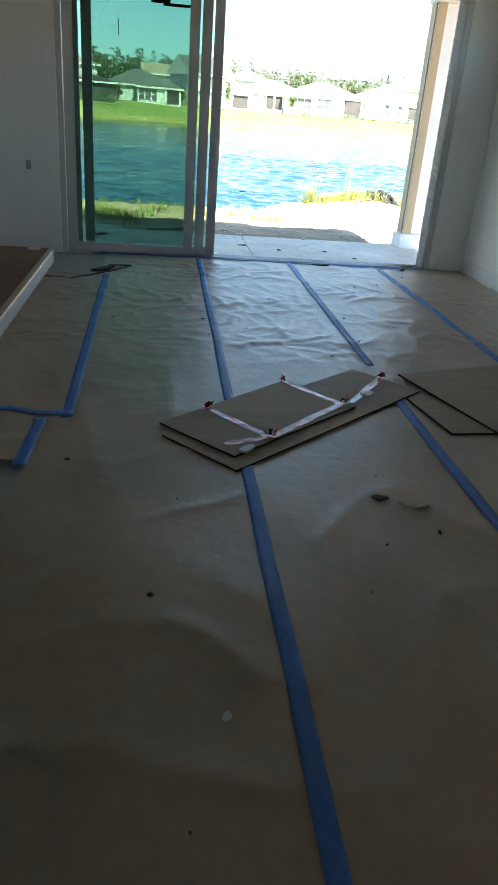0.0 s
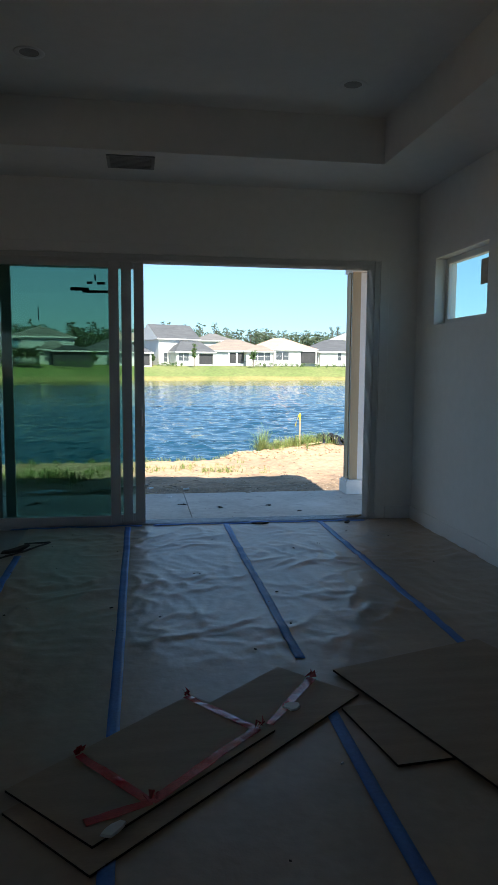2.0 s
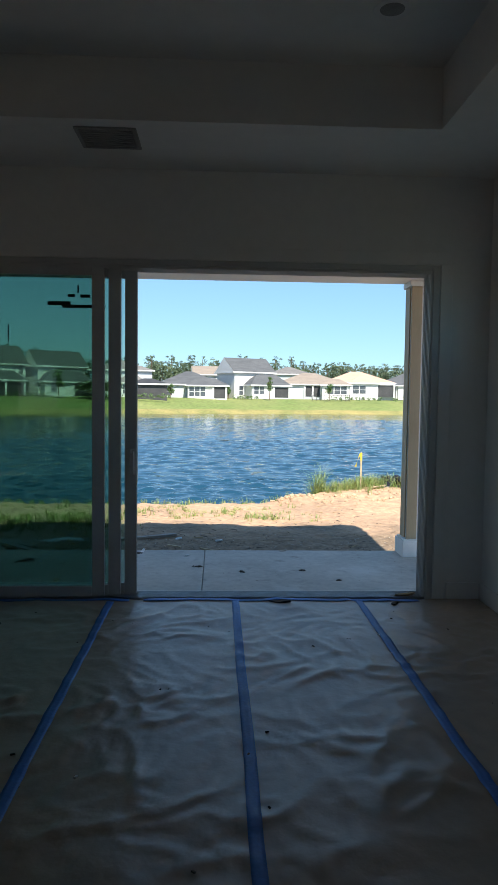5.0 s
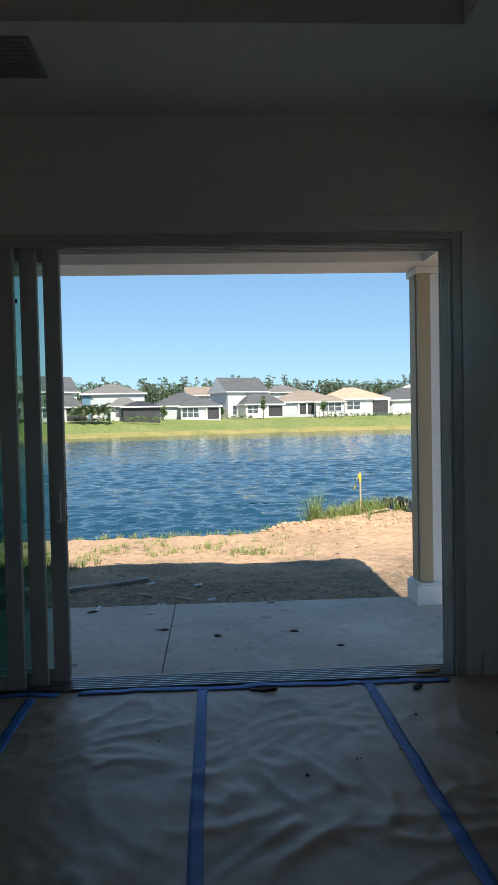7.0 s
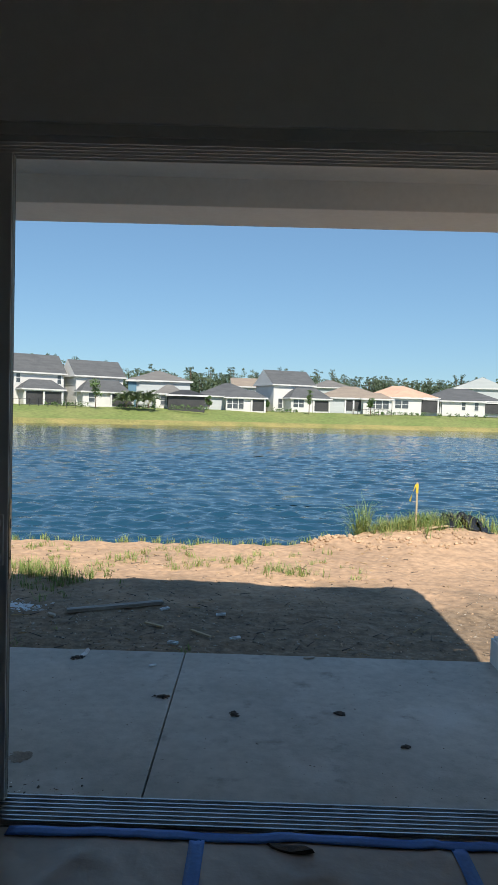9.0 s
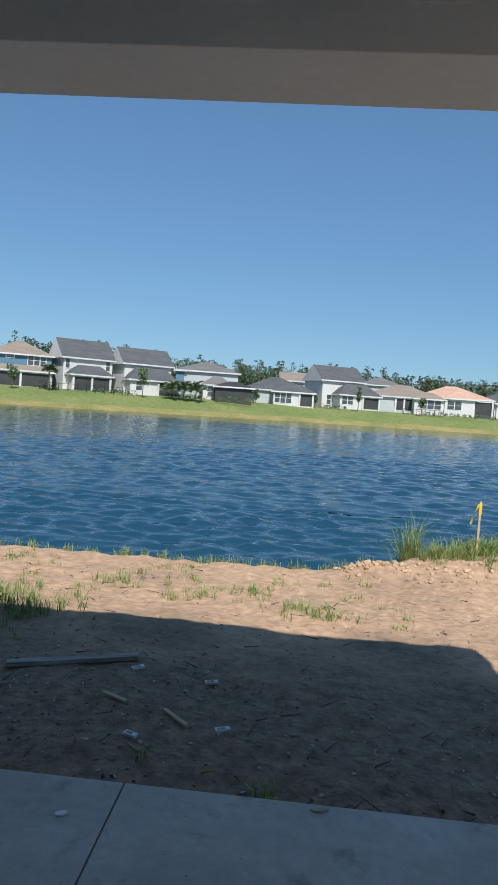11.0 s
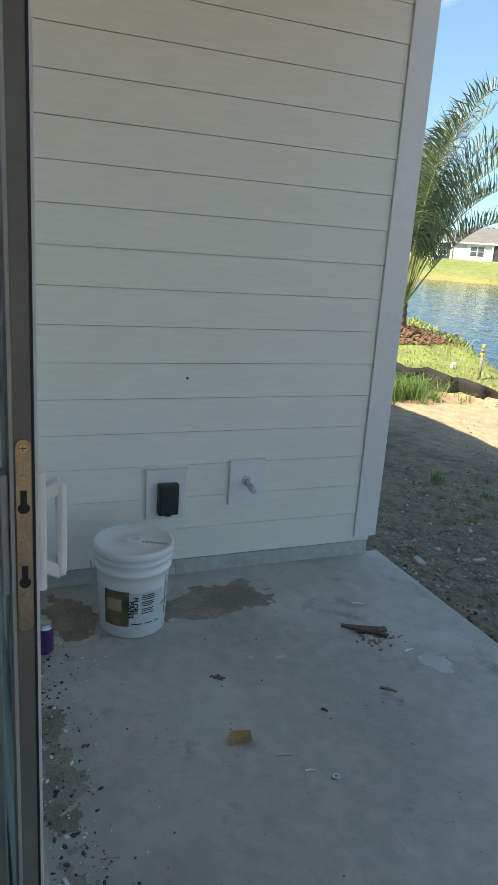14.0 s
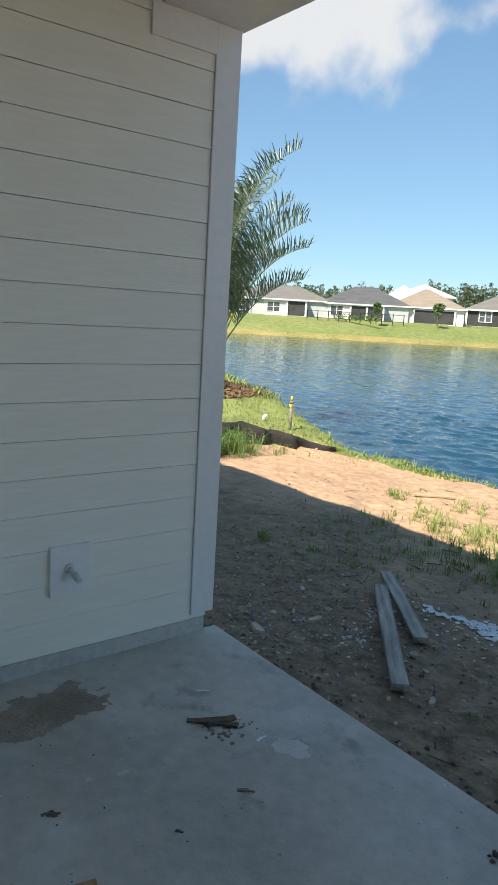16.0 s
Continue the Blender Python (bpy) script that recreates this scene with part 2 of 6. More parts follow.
M_SCREEN = material("porch_screen_dark", (0.03, 0.032, 0.035), (0.05, 0.05, 0.052), 0.6, 0.7, fine=0.2)
M_HGLASS = material("house_window_glass", (0.05, 0.06, 0.07), (0.09, 0.10, 0.11), 0.8, 0.08, spec=0.8)


def shaded_soil_material():
    m = material("yard_soil_shaded", (0.47, 0.307, 0.19), (0.38, 0.25, 0.157), 0.8, 0.95, 0.022, 16, fine=0.22)
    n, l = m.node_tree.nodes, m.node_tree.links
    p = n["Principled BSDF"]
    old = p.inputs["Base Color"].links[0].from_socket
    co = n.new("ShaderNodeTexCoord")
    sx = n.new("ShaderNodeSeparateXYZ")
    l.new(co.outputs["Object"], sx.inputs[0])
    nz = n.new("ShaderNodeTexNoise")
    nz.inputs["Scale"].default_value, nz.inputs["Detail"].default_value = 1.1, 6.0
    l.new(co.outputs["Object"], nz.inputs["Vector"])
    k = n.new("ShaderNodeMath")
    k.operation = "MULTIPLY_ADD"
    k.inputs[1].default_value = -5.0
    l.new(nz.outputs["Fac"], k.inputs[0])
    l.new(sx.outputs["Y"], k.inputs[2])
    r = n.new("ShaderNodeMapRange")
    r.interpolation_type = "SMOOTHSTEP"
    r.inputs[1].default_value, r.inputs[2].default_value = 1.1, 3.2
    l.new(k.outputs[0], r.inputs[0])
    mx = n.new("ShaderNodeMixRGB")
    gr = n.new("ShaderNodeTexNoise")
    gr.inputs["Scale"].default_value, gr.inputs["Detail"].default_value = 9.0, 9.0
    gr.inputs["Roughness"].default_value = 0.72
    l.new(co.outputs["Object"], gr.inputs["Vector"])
    # gravelly soil towards the slab; part of the eave's shade is in its colour
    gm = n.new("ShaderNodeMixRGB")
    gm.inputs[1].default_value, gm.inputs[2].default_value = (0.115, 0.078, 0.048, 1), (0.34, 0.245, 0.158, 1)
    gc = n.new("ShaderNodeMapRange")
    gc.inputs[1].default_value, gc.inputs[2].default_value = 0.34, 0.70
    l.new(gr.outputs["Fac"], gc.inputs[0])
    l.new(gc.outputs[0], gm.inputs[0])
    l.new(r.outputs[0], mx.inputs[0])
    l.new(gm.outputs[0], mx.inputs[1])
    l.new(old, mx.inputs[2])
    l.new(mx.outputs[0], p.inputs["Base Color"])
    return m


M_YARD = shaded_soil_material()


def stained(m, scale, lo, hi, colour, amount, stretch=(1, 1, 1)):
    """Lays irregular stains of one colour over a material."""
    n, l = m.node_tree.nodes, m.node_tree.links
    p = n["Principled BSDF"]
    old = p.inputs["Base Color"].links[0].from_socket
    co, mp, nz, r, mx = n.new("ShaderNodeTexCoord"), n.new("ShaderNodeMapping"), n.new("ShaderNodeTexNoise"), n.new("ShaderNodeMapRange"), n.new("ShaderNodeMixRGB")
    mp.inputs["Scale"].default_value = stretch
    mp.inputs["Location"].default_value = (scale, scale * 0.7, 0)
    nz.inputs["Scale"].default_value, nz.inputs["Detail"].default_value = scale, 7.0
    nz.inputs["Roughness"].default_value = 0.62
    r.inputs[1].default_value, r.inputs[2].default_value = lo, hi
    r.inputs[3].default_value, r.inputs[4].default_value = 0.0, amount
    mx.inputs[2].default_value = (*colour, 1)
    l.new(co.outputs["Object"], mp.inputs[0])
    l.new(mp.outputs[0], nz.inputs["Vector"])
    l.new(nz.outputs["Fac"], r.inputs[0])
    l.new(r.outputs[0], mx.inputs[0])
    l.new(old, mx.inputs[1])
    l.new(mx.outputs[0], p.inputs["Base Color"])


stained(M_CONC, 2.3, 0.55, 0.68, (0.62, 0.60, 0.56), 0.55)
stained(M_CONC, 6.0, 0.60, 0.74, (0.20, 0.175, 0.15), 0.7)
stained(M_CONC, 1.3, 0.56, 0.66, (0.36, 0.32, 0.27), 0.45)
stained(M_CONC, 45.0, 0.66, 0.72, (0.20, 0.18, 0.16), 0.7)


def water_material():
    """Dark blue water body under a rippled, glossy skin; the ripples keep the gloss below that of a still surface."""
    m = bpy.data.materials.new("lake_water")
    m.use_nodes = True
    n, l = m.node_tree.nodes, m.node_tree.links
    n.remove(n["Principled BSDF"])
    body, skin, mix, fr, cap = n.new("ShaderNodeBsdfDiffuse"), n.new("ShaderNodeBsdfGlossy"), n.new("ShaderNodeMixShader"), n.new("ShaderNodeFresnel"), n.new("ShaderNodeMapRange")
    body.inputs["Color"].default_value = (0.011, 0.054, 0.092, 1)
    skin.inputs["Roughness"].default_value = 0.05
    fr.inputs["IOR"].default_value = 1.333
    cap.inputs[1].default_value, cap.inputs[2].default_value = 0.0, 1.7
    cap.inputs[3].default_value, cap.inputs[4].default_value = 0.02, 0.95
    calm, half = n.new("ShaderNodeFresnel"), n.new("ShaderNodeMath")
    calm.inputs["IOR"].default_value = 1.333
    half.operation = "ADD"
    l.new(calm.outputs[0], half.inputs[0])
    l.new(fr.outputs[0], half.inputs[1])
    l.new(half.outputs[0], cap.inputs[0])
    l.new(cap.outputs[0], mix.inputs[0])
    l.new(body.outputs[0], mix.inputs[1])
    l.new(skin.outputs[0], mix.inputs[2])
    l.new(mix.outputs[0], n["Material Output"].inputs[0])
    co = n.new("ShaderNodeTexCoord")
    last = None
    for scale, stretch, dist in ((3.4, (0.8, 1.3, 1), 0.022), (0.8, (0.7, 1.3, 1), 0.085)):
        mp = n.new("ShaderNodeMapping")
        mp.inputs["Scale"].default_value = stretch
        mp.inputs["Rotation"].default_value = (0, 0, 0.12)
        l.new(co.outputs["Object"], mp.inputs["Vector"])
        w = n.new("ShaderNodeTexNoise")
        w.inputs["Scale"].default_value, w.inputs["Detail"].default_value = scale, 2.5
        w.inputs["Distortion"].default_value = 0.4
        l.new(mp.outputs[0], w.inputs["Vector"])
        k = n.new("ShaderNodeBump")
        k.inputs["Strength"].default_value, k.inputs["Distance"].default_value = 1.0, dist
        l.new(w.outputs["Fac"], k.inputs["Height"])
        if last:
            l.new(last.outputs[0], k.inputs["Normal"])
        last = k
    for s in (body, skin, fr):
        l.new(last.outputs[0], s.inputs["Normal"])
    return m


M_WATER = water_material()
M_SCREW = material("brass_screw", (0.62, 0.50, 0.28), (0.5, 0.40, 0.22), 60, 0.35, metal=0.8)
M_DARKSOIL = material("darker_soil", (0.10, 0.075, 0.055), (0.17, 0.13, 0.095), 12, 0.95, 0.006, 50, fine=0.3)
M_FOAM = material("aged_tan_foam", (0.46, 0.29, 0.12), (0.34, 0.21, 0.085), 25, 0.9, 0.004, 90, fine=0.2)



# ---- mesh helpers ----
def finish(name, bm, mats, parent=None, smooth=False, loc=None):
    me = bpy.data.meshes.new(name)
    bm.normal_update()
    bm.to_mesh(me)
    bm.free()
    for m in mats if isinstance(mats, (list, tuple)) else [mats]:
        me.materials.append(m)
    if smooth:
        for f in me.polygons:
            f.use_smooth = True
    ob = new(name, me)
    if parent:
        ob.parent = parent
        ob.matrix_parent_inverse = parent.matrix_basis.inverted()
    if loc:
        ob.location = loc
    return ob


CUBE_F = ((0, 3, 2, 1), (4, 5, 6, 7), (0, 1, 5, 4), (1, 2, 6, 5), (2, 3, 7, 6), (3, 0, 4, 7))


def add_box(bm, a, b, bevel=0.0, m=None, mi=0):
    (x0, y0, z0), (x1, y1, z1) = [[f(p, q) for p, q in zip(a, b)] for f in (min, max)]
    pts = [Vector(v) for v in ((x0, y0, z0), (x1, y0, z0), (x1, y1, z0), (x0, y1, z0), (x0, y0, z1), (x1, y0, z1), (x1, y1, z1), (x0, y1, z1))]
    if m:
        pts = [m @ v for v in pts]
    vs = [bm.verts.new(v) for v in pts]
    fs = [bm.faces.new([vs[k] for k in f]) for f in CUBE_F]
    for f in fs:
        f.material_index = mi
        f.normal_update()
    if bevel:
        es = list({e for f in fs for e in f.edges})
        bmesh.ops.bevel(bm, geom=es, offset=bevel, segments=2, affect="EDGES", profile=0.6)


def add_cyl(bm, p, q, r1, r2=None, seg=16, mi=0, caps=True):
    p, q = Vector(p), Vector(q)
    r2 = r1 if r2 is None else r2
    rot = (q - p).to_track_quat("Z", "Y").to_matrix()
    u, v = rot.col[0], rot.col[1]
    ring = [(math.cos(2 * math.pi * k / seg), math.sin(2 * math.pi * k / seg)) for k in range(seg)]
    lo = [bm.verts.new(p + (u * c + v * s) * r1) for c, s in ring]
    hi = [bm.verts.new(q + (u * c + v * s) * r2) for c, s in ring]
    fs = [bm.faces.new((lo[k], lo[(k + 1) % seg], hi[(k + 1) % seg], hi[k])) for k in range(seg)]
    for f in fs:
        f.smooth = seg > 8
    if caps:
        fs += [bm.faces.new(lo[::-1]), bm.faces.new(hi)]
    for f in fs:
        f.material_index = mi


G5 = (1 + 5 ** 0.5) / 2
ICO_V = [Vector(v).normalized() for v in ((-1, G5, 0), (1, G5, 0), (-1, -G5, 0), (1, -G5, 0), (0, -1, G5), (0, 1, G5), (0, -1, -G5), (0, 1, -G5), (G5, 0, -1), (G5, 0, 1), (-G5, 0, -1), (-G5, 0, 1))]
ICO_F = ((0, 11, 5), (0, 5, 1), (0, 1, 7), (0, 7, 10), (0, 10, 11), (1, 5, 9), (5, 11, 4), (11, 10, 2), (10, 7, 6), (7, 1, 8), (3, 9, 4), (3, 4, 2), (3, 2, 6), (3, 6, 8), (3, 8, 9), (4, 9, 5), (2, 4, 11), (6, 2, 10), (8, 6, 7), (9, 8, 1))


def add_lump(bm, m, r, rough=0.3, mi=0):
    """A small uneven stone or clod."""
    vs = [bm.verts.new(m @ (v * r * (1 + rough * random.uniform(-1, 1)))) for v in ICO_V]
    for f in ICO_F:
        bm.faces.new([vs[k] for k in f]).material_index = mi


def lathe(bm, profile, seg=32, mi=0, centre=(0, 0, 0)):
    """Turns a list of (radius, height) about the upright axis."""
    rings = []
    for r, z in profile:
        rings.append([bm.verts.new((centre[0] + r * math.cos(2 * math.pi * i / seg), centre[1] + r * math.sin(2 * math.pi * i / seg), centre[2] + z)) for i in range(seg)])
    for a, b in zip(rings, rings[1:]):
        for i in range(seg):
            f = bm.faces.new((a[i], a[(i + 1) % seg], b[(i + 1) % seg], b[i]))
            f.material_index, f.smooth = mi, True
    return rings


def box(name, a, b, mat, bevel=0.0, parent=None):
    bm = bmesh.new()
    add_box(bm, a, b, bevel)
    return finish(name, bm, mat, parent)


def struct(ob, label="", category=""):
    return tagged(ob, label, category, kind="structure")


def empty(name, loc=(0, 0, 0)):
    e = new(name)
    e.location = loc
    e.empty_display_size = 0.1
    return e


def smooth01(a, b, v):
    t = min(1.0, max(0.0, (v - a) / (b - a)))
    return t * t * (3 - 2 * t)


# ---- large structure: the room ----
RX, LX, BY = 1.53, -5.4, -9.8      # inner faces of the side and rear walls
DX0, DX1, DZ = -2.47, 1.16, 2.44   # rough opening of the sliding door
SLAB_Z = -0.075
SOF, TRAY = 3.06, 3.41

bm = bmesh.new()
add_box(bm, (LX - 0.2, 0, -0.3), (DX0, 0.18, 3.7))
add_box(bm, (DX1, 0, -0.3), (RX + 0.2, 0.18, 3.7))
add_box(bm, (DX0, 0, DZ), (DX1, 0.18, 3.7))
struct(finish("wall_north", bm, M_WALL), "off-white painted drywall around the sliding door", "wall")
WY0, WY1, WZ0, WZ1 = -1.36, -0.40, 1.84, 2.42
bm = bmesh.new()
add_box(bm, (RX, BY, -0.3), (RX + 0.2, WY0, 3.7))
add_box(bm, (RX, WY1, -0.3), (RX + 0.2, 0, 3.7))
add_box(bm, (RX, WY0, -0.3), (RX + 0.2, WY1, WZ0))
add_box(bm, (RX, WY0, WZ1), (RX + 0.2, WY1, 3.7))
struct(finish("wall_east", bm, M_WALL), "off-white painted drywall with a small high window", "wall")
# opening here is out of view, added to brighten the east wall
bm = bmesh.new()
for y0, y1, z0, z1 in ((BY, -4.6, -0.3, 3.7), (-2.6, 0, -0.3, 3.7), (-4.6, -2.6, -0.3, 0.9), (-4.6, -2.6, 2.3, 3.7)):
    add_box(bm, (LX - 0.2, y0, z0), (LX, y1, z1))
struct(finish("wall_west", bm, M_WALL), "off-white painted drywall with an unseen opening added for light", "wall")
# gap in the unseen rear wall, added to let more daylight into the room
bm = bmesh.new()
for x0, x1, z0, z1 in ((LX - 0.2, -4.6, -0.3, 3.7), (-3.8, RX + 0.2, -0.3, 3.7), (-4.6, -3.8, -0.3, 1.2), (-4.6, -3.8, 2.2, 3.7)):
    add_box(bm, (x0, BY - 0.2, z0), (x1, BY, z1))
struct(finish("wall_south", bm, M_WALL), "off-white painted drywall with an added, unseen daylight opening", "wall")

TX0, TX1, TY0, TY1 = -2.44, 0.87, -5.2, -0.87
bm = bmesh.new()
for a, b in (((LX, TY1, SOF), (RX, 0, TRAY)), ((LX, BY, SOF), (RX, TY0, TRAY)), ((LX, TY0, SOF), (TX0, TY1, TRAY)), ((TX1, TY0, SOF), (RX, TY1, TRAY)), ((LX, BY, TRAY), (RX, 0, 3.6))):
    add_box(bm, a, b)
struct(finish("ceiling", bm, M_CEIL), "white painted tray ceiling with a stepped soffit", "ceiling")
struct(box("floor", (LX - 0.2, BY - 0.2, -0.3), (RX + 0.2, 0.0, -0.006), M_TILE), "grey-green tiled floor under the paper", "floor")


def baseboard(name, a, b):
    bm = bmesh.new()
    add_box(bm, a, b, 0.006)
    return struct(finish(name, bm, M_TRIM), "tall white painted baseboard", "baseboard")


baseboard("baseboard", (RX - 0.016, BY, 0.0), (RX - 0.001, -0.004, 0.135))
baseboard("baseboard_north", (DX1 + 0.10, -0.016, 0.0), (RX - 0.018, -0.001, 0.135))
baseboard("baseboard_west", (LX + 0.001, -0.016, 0.0), (DX0 - 0.10, -0.001, 0.135))


# paper laid over the floor in strips
def ridge(x, y, z, width):
    """1 on the crest of a crease, falling off to both sides."""
    return max(0.0, 1 - abs(noise.noise((x, y, z))) / width)


def paper_z(x, y):
    n1 = noise.noise((x * 1.1, y * 1.7, 0.3))
    wx, wy = x + 0.30 * noise.noise((x * 1.4, y * 1.4, 11)), y + 0.30 * noise.noise((x * 1.4, y * 1.4, 17))
    part = 0.45 + 0.55 * smooth01(-0.25, 0.25, noise.noise((x * 1.3, y * 1.3, 21)))
    r1 = ridge(wx * 0.8 + 1.1 * wy, wy * 1.9 - 1.0 * wx, 3.1, 0.20)
    r2 = ridge(wx * 2.3 + 1.7 * wy, wy * 2.6 - 1.3 * wx, 7.7, 0.24)
    r3 = ridge(wx * 3.6 - 2.2 * wy, wy * 1.9 + 2.4 * wx, 5.2, 0.22)
    r4 = ridge(wx * 6.1 + 3.4 * wy, wy * 4.0 - 4.2 * wx, 13.4, 0.26)
    flat = math.exp(-((x + 0.3) / 1.3) ** 4 - ((y + 3.95) / 0.85) ** 4)     # pressed down by the cardboard
    near = smooth01(-3.9, -2.4, y) * (1 - 0.8 * smooth01(-0.35, -0.02, y)) * (1 - 0.7 * flat)
    rip = part * (r1 ** 1.4 * 0.006 + r2 ** 1.4 * 0.0075 + r3 ** 1.4 * 0.0085 + r4 ** 1.3 * 0.006)
    long_ = ridge(wx * 2.4 + 0.4 * wy, y * 0.5, 9.0, 0.34) ** 1.4 * 0.010 + ridge(wx * 1.6 - 1.5 * wy, wy * 1.0 + wx, 19.0, 0.22) ** 1.5 * 0.008
    far = (1 - near) * (1 - 0.9 * flat) * (0.004 * n1 + long_)
    return 0.004 + near * (rip + 0.004 * n1 + 0.004) + max(far, -0.002) + 0.002


def paper_strip(x0, x1, y0, y1, lift):
    nx, ny = max(2, int((x1 - x0) / 0.021)), int((y1 - y0) / 0.023)
    bm = bmesh.new()
    rows = []
    for j in range(ny + 1):
        y = y0 + (y1 - y0) * j / ny
        row = []
        for i in range(nx + 1):
            x = x0 + (x1 - x0) * i / nx
            e = 0.006 * noise.noise((x0 * 5, y * 3, 1)) if i in (0, nx) else 0
            row.append(bm.verts.new((x + e, y, paper_z(x, y) + lift)))
        rows.append(row)
    for a, b in zip(rows, rows[1:]):
        for i in range(nx):
            bm.faces.new((a[i], a[i + 1], b[i + 1], b[i]))
    for f in bm.faces:
        f.smooth = True
    ob = finish("floor_paper", bm, M_PAPER)
    return tagged(ob, "wrinkled brown kraft paper strip taped over the floor", "floor paper", "floor paper strips")


for k, (x0, x1, y1, y0) in enumerate(((-4.75, -3.86, -0.3, -7.6), (-3.90, -2.98, -0.3, -7.6), (-3.02, -1.97, -0.95, -4.45), (-2.05, -1.16, -0.02, -9.6), (-1.20, -0.27, -0.02, -9.6), (-0.31, 0.64, -0.02, -9.6), (0.60, 1.505, -0.02, -9.6))):
    paper_strip(x0, x1, y0, y1, 0.0008 * (k % 2))


def tape_strip(p, q, width=0.052, mat=None, name="blue_tape", label="strip of blue masking tape over a paper seam", group="blue tape strips", lift=0.005):
    p, q = Vector(p), Vector(q)
    n = max(2, int((q - p).length / 0.035))
    side = Vector((-(q - p).y, (q - p).x)).normalized() * width / 2
    bm = bmesh.new()
    prev = None
    for i in range(n + 1):
        c = p.lerp(q, i / n)
        c = c + side * 0.25 * noise.noise((c.x * 2, c.y * 1.7, 5.0))
        row = []
        for s in (-1, -0.33, 0.33, 1):
            v = c + side * s
            row.append(bm.verts.new((v.x, v.y, paper_z(v.x, v.y) + lift)))
        if prev:
            for k in range(3):
                bm.faces.new((prev[k], prev[k + 1], row[k + 1], row[k]))
        prev = row
    bmesh.ops.recalc_face_normals(bm, faces=bm.faces)
    ob = finish(name, bm, mat or M_BTAPE, smooth=True)
    md = ob.modifiers.new("thickness", "SOLIDIFY")
    md.thickness, md.offset = 0.001, 0
    return tagged(ob, label, "tape", group)


for p, q in (((-1.18, -0.10), (-1.18, -3.76)), ((-1.175, -4.45), (-1.185, -9.5)), ((-1.99, -0.98), (-1.95, -4.0)), ((-2.06, -4.0), (-2.075, -4.50)), ((-1.93, -3.95), (-2.9, -3.90)),
             ((-0.29, -0.06), (-0.29, -3.12)), ((-0.28, -3.60), (-0.28, -9.5)), ((0.605, -0.06), (0.62, -9.5)), ((-0.95, -0.045), (1.05, -0.045)), ((-2.2, -0.06), (-1.05, -0.05))):
    tape_strip(p, q)


# ---- sliding door ----
def ribs(bm, a, b, axis, n, depth, mi=0):
    """Raised rails running along the first axis, spaced over y."""
    y0, y1 = a[1] + 0.012, b[1] - 0.012
    for i in range(n):
        y = y0 + (y1 - y0) * i / (n - 1)
        if axis == "sill":
            add_box(bm, (a[0], y - 0.003, b[2]), (b[0], y + 0.003, b[2] + depth), mi=mi)
        elif axis == "head":
            add_box(bm, (a[0], y - 0.003, a[2] - depth), (b[0], y + 0.003, a[2]), mi=mi)
        else:
            add_box(bm, (a[0] - depth, y - 0.003, a[2]), (a[0], y + 0.003, b[2]), mi=mi)


door = struct(empty("door_1", (-0.65, 0.08, 0)), "wide white stacking glass door, slid open", "sliding door")
F0, F1 = -0.003, 0.183
bm = bmesh.new()
add_box(bm, (DX0, F0, 0.0), (DX0 + 0.05, F1, DZ), 0.003)
finish("jamb", bm, M_FRAME, door)
bm = bmesh.new()
add_box(bm, (DX1 - 0.05, F0, 0.0), (DX1, F1, DZ), 0.003)
ribs(bm, (DX1 - 0.05, F0, 0.02), (DX1, F1, DZ - 0.05), "jamb", 6, 0.018)
finish("jamb", bm, M_FRAME, door)
bm = bmesh.new()
add_box(bm, (DX0 + 0.051, F0, DZ - 0.04), (DX1 - 0.051, F1, DZ), 0.003)
ribs(bm, (DX0 + 0.051, F0, DZ - 0.04), (DX1 - 0.051, F1, DZ), "head", 6, 0.022)
finish("head", bm, M_FRAME, door)
bm = bmesh.new()
add_box(bm, (DX0 + 0.051, F0, -0.07), (DX1 - 0.051, F1 + 0.02, 0.006), 0.002)
ribs(bm, (DX0 + 0.051, F0, 0), (DX1 - 0.051, F1, 0.006), "sill", 7, 0.016)
finish("sill", bm, M_TRACK, door)
# drywall return around the frame
bm = bmesh.new()
add_box(bm, (DX0 - 0.10, -0.012, 0.0), (DX0 - 0.002, -0.0005, DZ + 0.09), 0.004)
add_box(bm, (DX1 + 0.002, -0.012, 0.0), (DX1 + 0.09, -0.0005, DZ + 0.09), 0.004)
add_box(bm, (DX0 - 0.10, -0.014, DZ + 0.002), (DX1 + 0.09, -0.0005, DZ + 0.09), 0.004)
struct(finish("trim", bm, M_WALL), "flat painted casing round the door opening", "trim")


